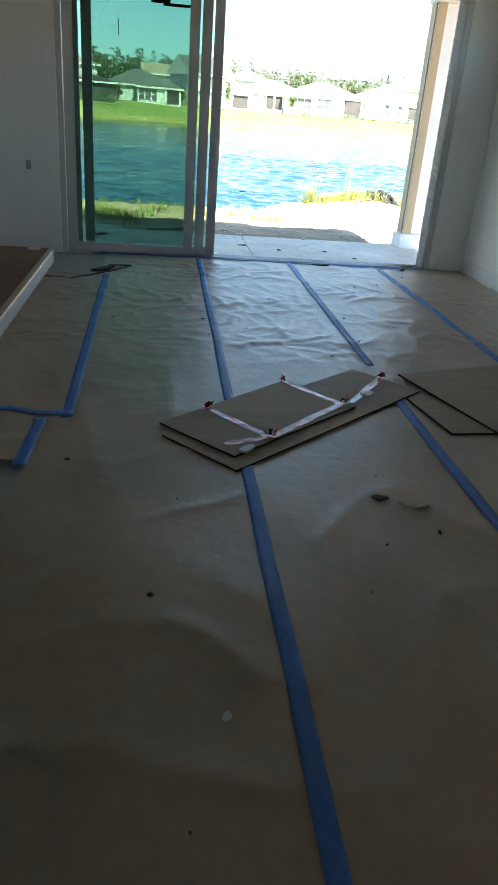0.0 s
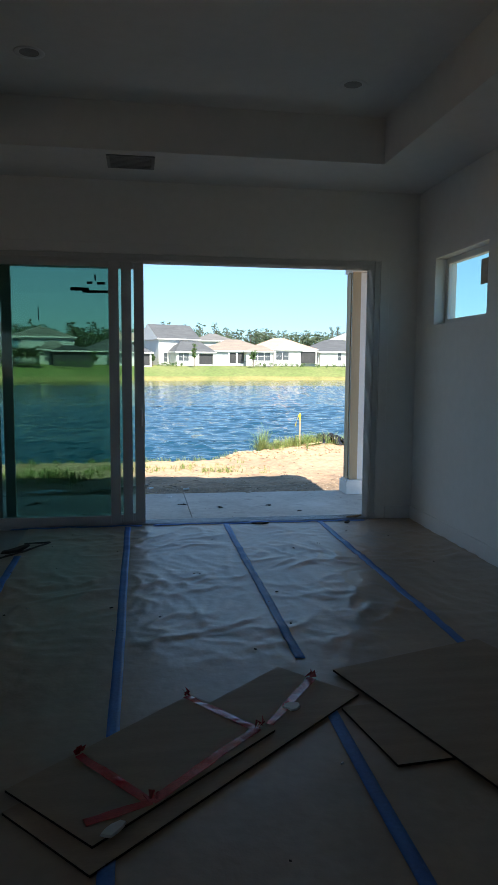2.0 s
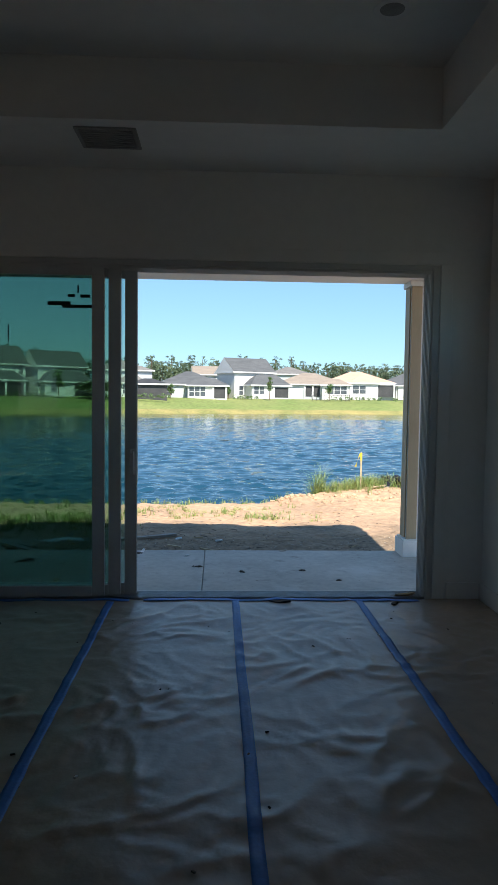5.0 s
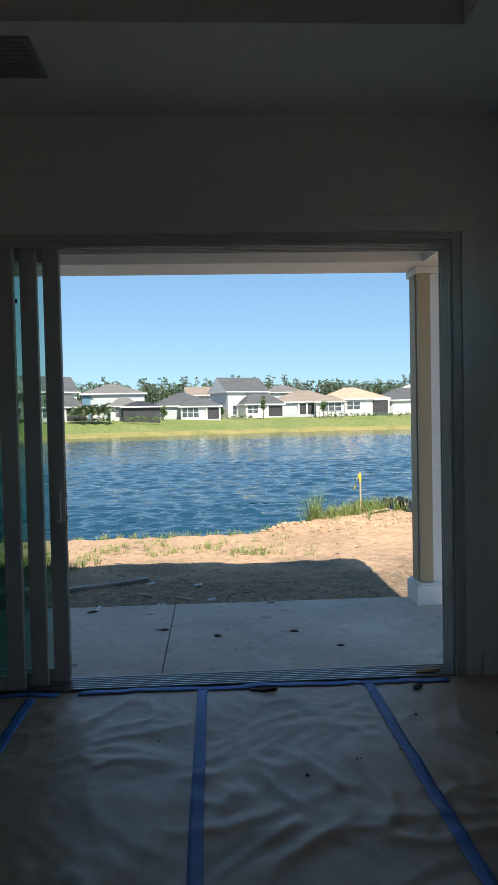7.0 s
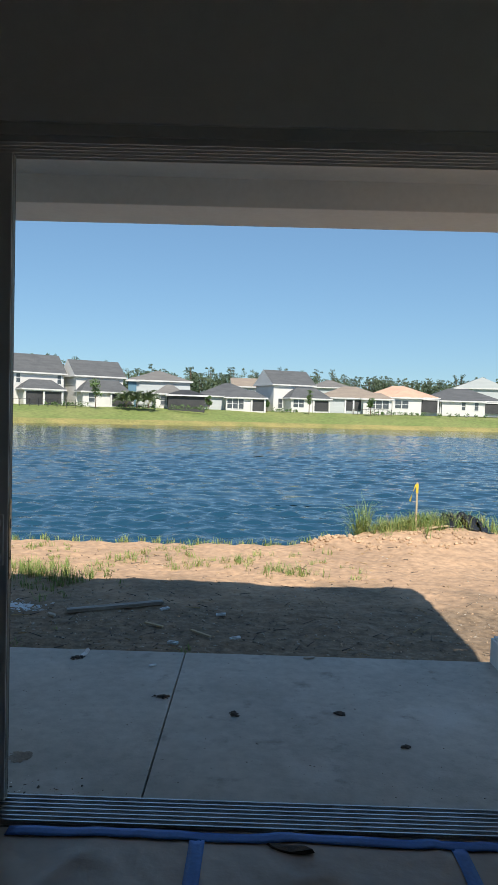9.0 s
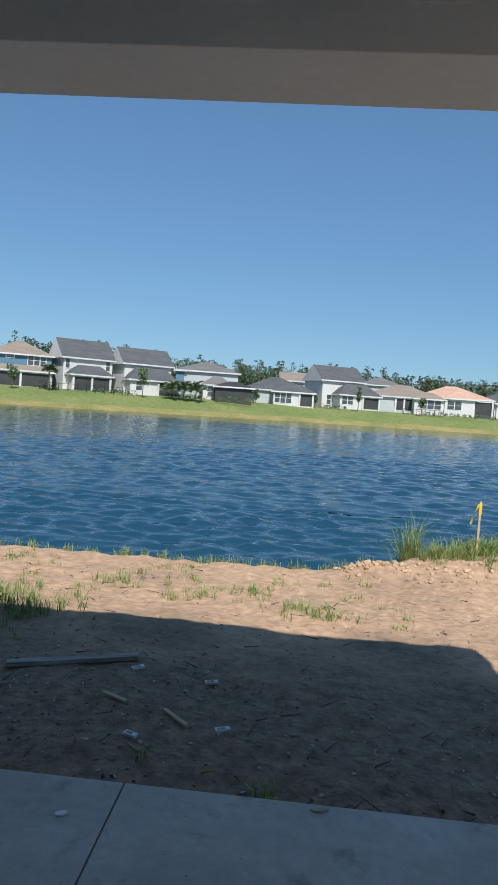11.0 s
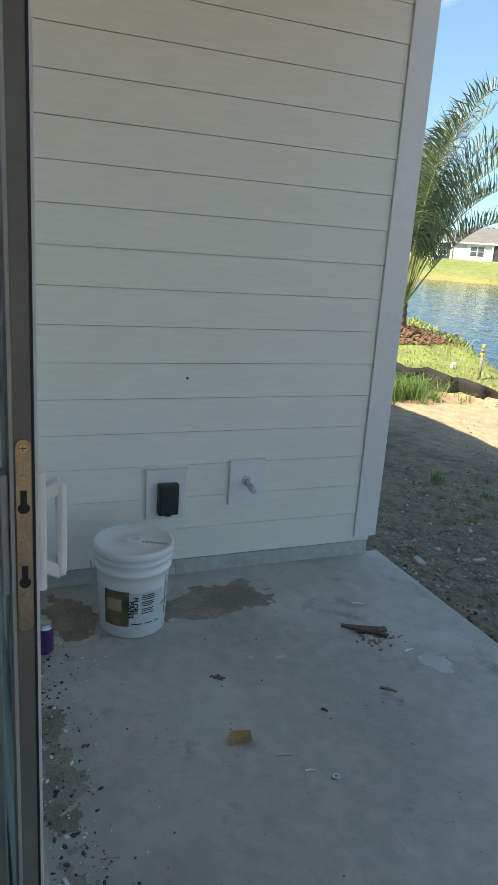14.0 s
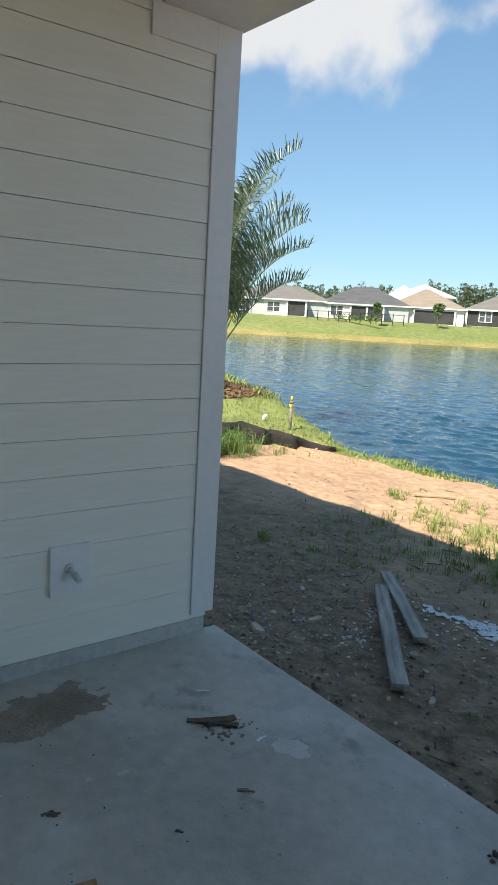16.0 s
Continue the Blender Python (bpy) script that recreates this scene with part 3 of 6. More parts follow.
def door_panel(x0, x1, y0, y1):
    e = struct(empty("door_panel", (x0, y0, 0)), "white-framed tinted glass sliding panel, pushed aside", "door panel")
    e.parent = door
    e.matrix_parent_inverse = door.matrix_basis.inverted()
    z0, z1, s = 0.022, DZ - 0.05, 0.088
    pm = e.matrix_basis
    for nm, a, b in (("stile", (x0, y0, z0), (x0 + s, y1, z1)), ("stile", (x1 - s, y0, z0), (x1, y1, z1)), ("rail", (x0 + s + 0.0005, y0 + 0.002, z0), (x1 - s - 0.0005, y1 - 0.002, z0 + 0.075)), ("rail", (x0 + s + 0.0005, y0 + 0.002, z1 - 0.065), (x1 - s - 0.0005, y1 - 0.002, z1))):
        bm = bmesh.new()
        add_box(bm, a, b, 0.004)
        o = finish(nm, bm, M_FRAME)
        o.parent, o.matrix_parent_inverse = e, (door.matrix_basis @ e.matrix_parent_inverse @ e.matrix_basis).inverted()
    ym = (y0 + y1) / 2
    bm = bmesh.new()
    add_box(bm, (x0 + s, ym - 0.003, z0 + 0.075), (x1 - s, ym + 0.003, z1 - 0.065))
    # keep the room side alone, so that each pane tints the view once
    bmesh.ops.delete(bm, geom=[f for f in bm.faces if abs(f.normal.y) < 0.5 or f.calc_center_median().y > ym], context="FACES")
    o = finish("pane", bm, M_GLASS)
    o.parent, o.matrix_parent_inverse = e, (door.matrix_basis @ e.matrix_parent_inverse @ e.matrix_basis).inverted()
    o.visible_shadow = False
    return e


door_panel(-2.415, -1.24, 0.016, 0.056)
door_panel(-2.375, -1.13, 0.068, 0.108)
lead = door_panel(-2.265, -1.02, 0.120, 0.160)


def on_lead(name, bm, mats, smooth=False):
    o = finish(name, bm, mats, smooth=smooth)
    o.parent, o.matrix_parent_inverse = lead, (door.matrix_basis @ lead.matrix_parent_inverse @ lead.matrix_basis).inverted()
    return o


# lock plate set in the leading edge
X = -1.02
bm = bmesh.new()
add_box(bm, (X - 0.0005, 0.1265, 0.03), (X + 0.0012, 0.1505, DZ - 0.06))
tagged(on_lead("edge_channel", bm, M_CHANNEL), "dark recessed channel")
bm = bmesh.new()
for zz in (0.857, 1.133):
    add_cyl(bm, (X + 0.0011, 0.139, zz), (X + 0.004, 0.139, zz), 0.0108, 0.0104, 24)
add_box(bm, (X + 0.0012, 0.1282, 0.857), (X + 0.0039, 0.1498, 1.133), 0.0006)
for z in (1.088, 0.988, 0.905, 0.862):
    add_cyl(bm, (X + 0.003, 0.139, z), (X + 0.0052, 0.139, z), 0.0055, 0.0045, 14)
tagged(on_lead("lock_plate", bm, M_STEEL), "brushed brass-coloured lock plate with screws")
bm = bmesh.new()
add_cyl(bm, (X + 0.003, 0.139, 1.131), (X + 0.0054, 0.139, 1.131), 0.0068, 0.0058, 18)
tagged(on_lead("screw", bm, M_SCREW), "bright brass screw")
bm = bmesh.new()
for zc in (1.052, 0.936):
    add_cyl(bm, (X + 0.0038, 0.139, zc - 0.010), (X + 0.0047, 0.139, zc - 0.010), 0.0085, 0.0083, 18)
    add_box(bm, (X + 0.0038, 0.1345, zc - 0.006), (X + 0.0046, 0.1435, zc + 0.017), 0.0003)
add_box(bm, (X + 0.0052, 0.1345, 1.1305), (X + 0.0056, 0.1435, 1.1318))
add_box(bm, (X + 0.0052, 0.1384, 1.127), (X + 0.0056, 0.1396, 1.1355))
add_box(bm, (X - 0.0002, 0.1510, 0.05), (X + 0.0015, 0.1550, DZ - 0.07))
on_lead("gasket", bm, M_GASKET)
for nm, ys, sg in (("handle", 0.160, 1), ("handle", 0.120, -1)):
    bm = bmesh.new()
    add_box(bm, (X - 0.052, min(ys, ys + sg * 0.012), 0.900), (X - 0.012, max(ys, ys + sg * 0.012), 1.088), 0.004)
    for z in (0.928, 1.060):
        up_ = 1 if z > 1 else -1
        add_box(bm, (X - 0.041, -0.004, -0.011), (X - 0.019, 0.036, 0.011), 0.004, m=pose(0, ys + sg * 0.004, z - up_ * 0.012, sg * up_ * 28, 0, 0) if sg > 0 else pose(0, ys - 0.038, z + up_ * 0.008, -up_ * -28 * -1, 0, 0))
    add_box(bm, (X - 0.042, min(ys + sg * 0.027, ys + sg * 0.042), 0.918), (X - 0.018, max(ys + sg * 0.027, ys + sg * 0.042), 1.070), 0.006)
    tagged(on_lead(nm, bm, M_HANDLE if sg > 0 else M_FRAME), "white moulded pull handle")

# dark tape left on the glass of the leading panel
for x0, x1, z0, z1 in ((-1.665, -1.50, 2.125, 2.155), (-1.56, -1.25, 2.108, 2.132), (-1.52, -1.47, 2.185, 2.208), (-1.43, -1.36, 2.182, 2.206), (-1.452, -1.440, 2.215, 2.27), (-1.95, -1.942, 1.86, 1.98)):
    bm = bmesh.new()
    add_box(bm, (x0, 0.1355, z0), (x1, 0.1364, z1))
    tagged(finish("tape_strip", bm, M_BLACKP), "dark leftover tape stuck on the door glass", "tape", "tape bits on the glass")

# small window, high in the east wall
win = struct(empty("window_1", (RX + 0.12, -0.88, WZ0)), "small high window with a white vinyl frame", "window")
fx0, fx1 = RX + 0.10, RX + 0.16
for a, b in (((fx0, WY0, WZ0), (fx1, WY0 + 0.05, WZ1)), ((fx0, WY1 - 0.05, WZ0), (fx1, WY1, WZ1)), ((fx0, WY0 + 0.05, WZ0), (fx1, WY1 - 0.05, WZ0 + 0.05)), ((fx0, WY0 + 0.05, WZ1 - 0.05), (fx1, WY1 - 0.05, WZ1))):
    bm = bmesh.new()
    add_box(bm, a, b, 0.004)
    finish("frame", bm, M_TRIM, win)
bm = bmesh.new()
add_box(bm, (RX + 0.128, WY0 + 0.05, WZ0 + 0.05), (RX + 0.132, WY1 - 0.05, WZ1 - 0.05))
bmesh.ops.delete(bm, geom=[f for f in bm.faces if f.normal.x > -0.5], context="FACES")
o = finish("pane", bm, M_WGLASS, win)
o.visible_shadow = False
bm = bmesh.new()
add_box(bm, (RX + 0.1255, -1.17, 2.13), (RX + 0.1272, -1.00, 2.33))
tagged(finish("window_sticker", bm, M_STICKER), "brown paper sticker on the window glass", "sticker")


# recessed lights, vent, ceiling box, wall box
def can_light(x, y):
    bm = bmesh.new()
    lathe(bm, [(0.062, 0.0), (0.092, -0.004), (0.096, -0.001), (0.096, 0.0)], 28, 0)
    lathe(bm, [(0.0, -0.0005), (0.062, -0.0005)], 28, 1)
    ob = finish("recessed_light", bm, [M_TRIM, M_CANLIGHT], loc=(x, y, TRAY - 0.0005))
    return tagged(ob, "unlit round recessed light with a white rim", "ceiling light", "recessed ceiling lights")


for x, y in ((-1.73, -1.60), (0.42, -1.46), (-1.73, -4.4), (0.42, -4.4)):
    can_light(x, y)
bm = bmesh.new()
add_box(bm, (-1.30, -0.76, SOF - 0.012), (-0.93, -0.42, SOF - 0.0005), 0.003)
for i in range(9):
    add_box(bm, (-1.275, -0.735 + i * 0.034, SOF - 0.017), (-0.955, -0.722 + i * 0.034, SOF - 0.011), m=None)
tagged(finish("air_vent", bm, M_CANLIGHT), "dull grey louvred air vent in the soffit", "air vent")
bm = bmesh.new()
lathe(bm, [(0.0, -0.004), (0.05, -0.004), (0.055, 0.0)], 20)
tagged(finish("ceiling_box", bm, M_YELLOW, loc=(-2.0, -1.38, TRAY)), "yellow open electrical box in the ceiling", "electrical box")
bm = bmesh.new()
add_box(bm, (-2.78, -0.006, 0.70), (-2.71, -0.0005, 0.815), 0.003)
add_box(bm, (-2.765, -0.0075, 0.72), (-2.725, -0.0055, 0.795), mi=1)
tagged(finish("outlet_box", bm, [M_TRIM, M_CANLIGHT]), "uncovered outlet box in the drywall", "outlet")

# kitchen island with its top covered
isl = empty("kitchen_island", (-2.45, -6.1, 0))
bm = bmesh.new()
add_box(bm, (-2.85, -7.35, 0.0), (-2.20, -5.0, 0.855), 0.004)
finish("cabinet_body", bm, M_CABINET, isl)
bm = bmesh.new()
add_box(bm, (-2.95, -7.55, 0.857), (-1.87, -4.73, 0.897), 0.004)
tagged(finish("countertop", bm, M_QUARTZ, isl), "white quartz slab edge")
tagged(isl, "kitchen island with a white stone countertop", "kitchen island")
bm = bmesh.new()
add_box(bm, (-2.94, -7.52, 0.8985), (-1.885, -4.745, 0.903))
tagged(finish("counter_cover", bm, M_BROWNBOARD), "brown protective board over the island top", "cover board")
bm = bmesh.new()
add_box(bm, (-1.935, -4.80, 0.904), (-1.90, -4.775, 0.909), 0.001)
tagged(finish("paper_scrap", bm, M_TRIM), "small white paper scrap on the counter cover", "scrap")

# ---- things on the floor ----
def sheet(name, pts, z, th, label, lift=0.0, cat="cardboard sheet", mat=None):
    bm = bmesh.new()
    lo = [bm.verts.new((x, y, z)) for x, y in pts]
    hi = [bm.verts.new((x, y, z + th + (lift if i == len(pts) - 1 else 0))) for i, (x, y) in enumerate(pts)]
    n = len(pts)
    bm.faces.new(lo[::-1])
    bm.faces.new(hi)
    for i in range(n):
        f = bm.faces.new((lo[i], lo[(i + 1) % n], hi[(i + 1) % n], hi[i]))
        f.material_index = 1
    bmesh.ops.recalc_face_normals(bm, faces=bm.faces)
    return tagged(finish(name, bm, [mat or M_CARD, M_CARDSHADE]), label, cat, "cardboard sheets on the floor")


sheet("cardboard_sheet", ((-1.52, -4.18), (-1.22, -4.51), (-0.12, -3.54), (-0.42, -3.21)), 0.010, 0.009, "flat brown cardboard sheet lying on the paper")
sheet("cardboard_sheet", ((-1.53, -4.07), (-1.22, -4.40), (-0.55, -3.81), (-0.86, -3.46)), 0.0195, 0.009, "brown cardboard sheet with red tape on top of another")
dx, dy = 0.295, -0.956
sheet("cardboard_sheet", ((-0.17, -3.30), (-0.17 + 1.22 * dx, -3.30 + 1.22 * dy), (-0.17 + 1.22 * dx + 0.9 * 0.956, -3.30 + 1.22 * dy + 0.9 * dx), (-0.17 + 0.9 * 0.956, -3.30 + 0.9 * dx)), 0.0195, 0.010, "large brown cardboard sheet lying on the paper")
sheet("cardboard_sheet", ((-0.23, -3.65), (-0.15, -4.10), (0.10, -4.08), (0.02, -3.62)), 0.0088, 0.010, "cut piece of brown cardboard under a larger sheet")


def red_tape(p, q, z, w=0.045):
    p, q = Vector(p), Vector(q)
    n = max(4, int((q - p).length / 0.02))
    side = Vector((-(q - p).y, (q - p).x)).normalized() * w / 2
    bm = bmesh.new()
    prev = None
    for i in range(n + 1):
        c = p.lerp(q, i / n)
        row = []
        for s in (-1, 0, 1):
            v = c + side * s * (0.85 + 0.3 * noise.noise((c.x * 9, c.y * 9, s)))
            row.append(bm.verts.new((v.x, v.y, z + 0.0015 + 0.004 * abs(noise.noise((v.x * 22, v.y * 22, 2.0))))))
        if prev:
            for k in range(2):
                bm.faces.new((prev[k], prev[k + 1], row[k + 1], row[k]))
        prev = row
    # crumpled end standing up
    for k in range(5):
        c = q + Vector((random.uniform(-0.02, 0.02), random.uniform(-0.02, 0.02)))
        vs = [bm.verts.new((c.x + random.uniform(-0.02, 0.02), c.y + random.uniform(-0.02, 0.02), z + 0.003 + zz)) for zz in (0.0, 0.012, 0.035, 0.02)]
        bm.faces.new(vs)
    bmesh.ops.recalc_face_normals(bm, faces=bm.faces)
    ob = finish("red_tape", bm, M_RTAPE)
    md = ob.modifiers.new("thickness", "SOLIDIFY")
    md.thickness = 0.0006
    return tagged(ob, "crumpled strip of shiny red tape on cardboard", "tape", "red tape strips")


red_tape((-1.25, -4.29), (-1.04, -4.21), 0.029)
red_tape((-1.04, -4.21), (-0.62, -3.79), 0.029)
red_tape((-0.56, -3.75), (-0.29, -3.36), 0.0195)
red_tape((-0.62, -3.80), (-0.88, -3.48), 0.029)
red_tape((-1.04, -4.22), (-1.30, -3.89), 0.029)


def flake(name, x, y, z, sx, sy, h, mat, label, cat, group="", rot=0.0, curl=0.3, n=9):
    """A small irregular scrap, thin, with a raised curled edge."""
    bm = bmesh.new()
    lo, hi = [], []
    for i in range(n):
        a = 2 * math.pi * i / n
        r = 0.75 + 0.5 * random.random()
        px, py = math.cos(a) * r * sx / 2, math.sin(a) * r * sy / 2
        up = curl * h * max(0, math.cos(a)) * 2
        lo.append(bm.verts.new((px, py, up)))
        hi.append(bm.verts.new((px * 0.9, py * 0.9, up + h)))
    bm.faces.new(lo[::-1])
    bm.faces.new(hi)
    for i in range(n):
        bm.faces.new((lo[i], lo[(i + 1) % n], hi[(i + 1) % n], hi[i]))
    bmesh.ops.recalc_face_normals(bm, faces=bm.faces)
    ob = finish(name, bm, mat)
    ob.matrix_basis = pose(x, y, z, 0, 0, rot)
    return tagged(ob, label, cat, group)


flake("white_chip", -0.44, -3.62, 0.0195, 0.07, 0.06, 0.008, M_TRIM, "small white plaster chip on the cardboard", "chip", rot=20)
flake("paper_scrap", -1.16, -4.34, 0.029, 0.09, 0.05, 0.008, M_TRIM, "torn white scrap on the cardboard", "scrap", rot=35)
flake("wood_scrap", -0.56, -4.77, paper_z(-0.56, -4.77) + 0.001, 0.13, 0.035, 0.006, M_STONE, "curled pale scrap lying on the paper", "scrap", rot=-25, curl=1.2)
flake("wood_scrap", -0.68, -4.71, paper_z(-0.68, -4.71) + 0.001, 0.08, 0.04, 0.006, M_DARKBIT, "dark crumb of dirt on the paper", "scrap", rot=-15)
flake("paper_scrap", -1.36, -5.77, paper_z(-1.36, -5.77) + 0.001, 0.035, 0.025, 0.004, M_TRIM, "tiny white chip on the paper", "chip", rot=60)
flake("rag", -2.02, -0.86, 0.02, 0.22, 0.07, 0.02, M_DARKBIT, "dark folded rag on the floor paper", "rag", rot=25, curl=0.8)
flake("leaf", 0.02, -0.10, 0.008, 0.15, 0.05, 0.012, M_DARKBIT, "dry dark leaf by the door sill", "leaf", rot=-15, curl=0.6)
flake("leaf", 0.85, -0.14, 0.010, 0.06, 0.04, 0.010, M_DARKBIT, "dry dark leaf by the door sill", "leaf", rot=35, curl=0.6)
flake("leaf", 0.98, 0.05, 0.022, 0.16, 0.05, 0.010, M_CHIPW, "dry brown leaf on the door track", "leaf", rot=5, curl=0.6)
# torn lower edge of the paper beside the door
bm = bmesh.new()
pts = [(-2.75, -1.28), (-2.46, -1.16), (-2.25, -1.19), (-2.08, -0.98), (-1.98, -0.86), (-1.80, -0.58), (-2.0, -0.60)]
for (x0, y0), (x1, y1) in zip(pts, pts[1:]):
    add_cyl(bm, (x0, y0, 0.016), (x1, y1, 0.016), 0.010, 0.007, 6)
tagged(finish("torn_paper_edge", bm, M_DARKBIT), "dark rolled torn edge of floor paper", "paper edge")
bm = bmesh.new()
for i in range(70):
    x, y = random.uniform(-2.3, 1.3), random.uniform(-6.6, -0.3)
    s = random.uniform(0.003, 0.009)
    add_box(bm, (-s, -s * 0.6, 0), (s, s * 0.6, s * 0.7), m=pose(x, y, paper_z(x, y) + 0.001, random.uniform(-20, 20), 0, random.uniform(0, 180)), mi=random.choice((0, 0, 1)))
tagged(finish("floor_crumbs", bm, [M_DARKBIT, M_TRIM]), "small crumbs of drywall and dirt on the floor paper", "crumbs", kind="stuff")

# ---- lanai ----
SX0, SX1, SY1, JX = -2.92, 1.95, 2.06, -0.545
slab = struct(empty("lanai_floor", (-0.6, 1.1, SLAB_Z)), "smooth grey concrete patio slab with a saw-cut joint", "patio slab")
for x0, x1 in ((SX0 - 0.03, JX - 0.003), (JX + 0.003, SX1)):
    bm = bmesh.new()
    add_box(bm, (x0, 0.205, -0.45), (x1, SY1, SLAB_Z), 0.006)
    finish("slab_piece", bm, M_CONC, slab)
bm = bmesh.new()
add_box(bm, (JX - 0.003, 0.21, -0.45), (JX + 0.003, SY1 - 0.004, SLAB_Z - 0.02))
finish("joint_bed", bm, M_STEM, slab)

# siding wall beside the lanai
WX = -2.92
side = struct(empty("wall_lanai", (WX - 0.1, 1.1, 0)), "cream horizontal lap siding wall with a white corner board", "siding wall")
bm = bmesh.new()
add_box(bm, (WX - 0.22, 0.181, 0.0), (WX - 0.0105, 1.985, 3.2))
finish("sheathing", bm, M_SIDING, side)
bm = bmesh.new()
add_box(bm, (WX - 0.22, 0.181, -0.5), (WX - 0.006, 1.975, -0.001))
tagged(finish("footing", bm, M_FOOT, side), "bare concrete stem wall under the siding")
bm = bmesh.new()
add_box(bm, (WX - 0.012, 1.88, 0.035), (WX + 0.022, 2.006, 2.639), 0.003)
add_box(bm, (WX - 0.13, 1.986, 0.035), (WX - 0.0121, 2.006, 2.639), 0.003)
tagged(finish("corner_board", bm, M_CORNER, side), "flat white corner board")
bm = bmesh.new()
add_box(bm, (WX - 0.012, 1.575, 2.515), (WX + 0.024, 1.879, 2.639), 0.003)
finish("frieze_block", bm, M_CORNER, side)
E8 = 0.1524
board = None
bm = bmesh.new()
h = E8 - 0.0024
vs = [bm.verts.new(v) for v in ((-0.010, 0.181, 0), (0.0125, 0.181, 0), (0.0095, 0.181, h), (-0.010, 0.181, h), (-0.010, 1.879, 0), (0.0125, 1.879, 0), (0.0095, 1.879, h), (-0.010, 1.879, h))]
for f in ((0, 1, 2, 3), (7, 6, 5, 4), (0, 4, 5, 1), (1, 5, 6, 2), (2, 6, 7, 3), (3, 7, 4, 0)):
    bm.faces.new([vs[i] for i in f])
bmesh.ops.recalc_face_normals(bm, faces=bm.faces)
board = finish("siding_board", bm, M_SIDING, side)
board.location = (WX, 0, 0.011)
for k in range(1, 18):
    o = new("siding_board", board.data)
    o.parent, o.matrix_parent_inverse = side, side.matrix_basis.inverted()
    o.location = (WX, 0, 0.011 + E8 * k)
# the part of the house behind that wall
bm = bmesh.new()
add_box(bm, (-9.0, 0.181, -0.5), (WX - 0.221, 1.985, 3.2))
struct(finish("wall_wing", bm, M_SIDING), "cream siding wall of the next wing", "wall")

bm = bmesh.new()
add_box(bm, (WX - 0.2, 1.62, 2.64), (SX1 + 0.1, 2.03, 3.05), 0.006)
struct(finish("lanai_beam", bm, M_CORNER), "boxed white beam along the lanai edge", "beam")
bm = bmesh.new()
add_box(bm, (1.45, 0.19, 2.641), (1.76, 1.6195, 3.05), 0.006)
struct(finish("lanai_side_beam", bm, M_CORNER), "boxed white beam from the house to the column", "beam")
bm = bmesh.new()
add_box(bm, (WX + 0.02, 0.181, 2.80), (SX1 + 0.1, 1.659, 2.90))
struct(finish("lanai_ceiling", bm, M_CORNER), "painted lanai ceiling", "ceiling")

# roof: the eave shades the ground
bm = bmesh.new()
add_box(bm, (-9.6, BY - 0.6, 3.72), (2.24, 0.25, 3.9))
add_box(bm, (1.731, BY - 0.6, 2.95), (2.24, 0.249, 3.05))
add_box(bm, (-9.6, 0.25, 3.06), (2.24, 2.10, 3.2), 0)
add_box(bm, (-9.6, 2.08, 2.95), (2.24, 2.12, 3.06))
add_box(bm, (2.20, 0.25, 2.95), (2.24, 2.079, 3.06))
add_box(bm, (-9.6, 0.2, 3.2), (2.24, 0.25, 3.72))
struct(finish("roof", bm, M_RMID), "shingled roof with a deep eave", "roof")

# column at the lanai corner
col = struct(empty("lanai_column", (1.6, 1.92, SLAB_Z)), "boxed white column with tan edge boards", "column")
bm = bmesh.new()
add_box(bm, (1.41, 1.755, SLAB_Z), (1.74, 2.055, 0.085), 0.004)
add_box(bm, (1.425, 1.77, 0.0851), (1.725, 2.045, 0.10), 0.004)
finish("plinth", bm, M_CORNER, col)
bm = bmesh.new()
add_box(bm, (1.465, 1.81, 0.101), (1.70, 2.02, 2.585))
finish("shaft", bm, M_CORNER, col)
bm = bmesh.new()
add_box(bm, (1.452, 1.795, 0.101), (1.555, 1.8095, 2.585), 0.002)
finish("edge_board", bm, M_TAN, col)
bm = bmesh.new()
add_box(bm, (1.452, 1.872, 0.101), (1.4645, 2.03, 2.585), 0.002)
finish("edge_board", bm, M_TAN, col)
bm = bmesh.new()
add_box(bm, (1.43, 1.775, 2.586), (1.735, 2.045, 2.639), 0.004)
finish("capital", bm, M_CORNER, col)

# outlet with cover, hose tap on its block
out = empty("outdoor_outlet", (WX, 0.88, 0.22))
bm = bmesh.new()
add_box(bm, (WX + 0.008, 0.79, 0.222), (WX + 0.028, 0.972, 0.445), 0.002)
add_box(bm, (WX + 0.008, 0.785, 0.446), (WX + 0.036, 0.977, 0.456), 0.002)
finish("mounting_block", bm, M_CORNER, out)
bm = bmesh.new()
add_box(bm, (WX + 0.0281, 0.838, 0.252), (WX + 0.066, 0.930, 0.395), 0.006)
add_box(bm, (WX + 0.0661, 0.846, 0.262), (WX + 0.070, 0.922, 0.386), 0.003)
add_box(bm, (WX + 0.03, 0.87, 0.244), (WX + 0.06, 0.90, 0.2519), 0.002)
finish("cover", bm, M_BLACKP, out)
tagged(out, "outdoor outlet with a black cover on a siding block", "outlet")
tap = empty("hose_tap", (WX, 1.27, 0.26))
bm = bmesh.new()
add_box(bm, (WX + 0.008, 1.18, 0.265), (WX + 0.028, 1.352, 0.482), 0.002)
finish("mounting_block", bm, M_CORNER, tap)
bm = bmesh.new()
add_cyl(bm, (WX + 0.028, 1.262, 0.38), (WX + 0.079, 1.268, 0.366), 0.012, 0.012, 16)
add_cyl(bm, (WX + 0.070, 1.268, 0.368), (WX + 0.105, 1.272, 0.350), 0.016, 0.013, 16)
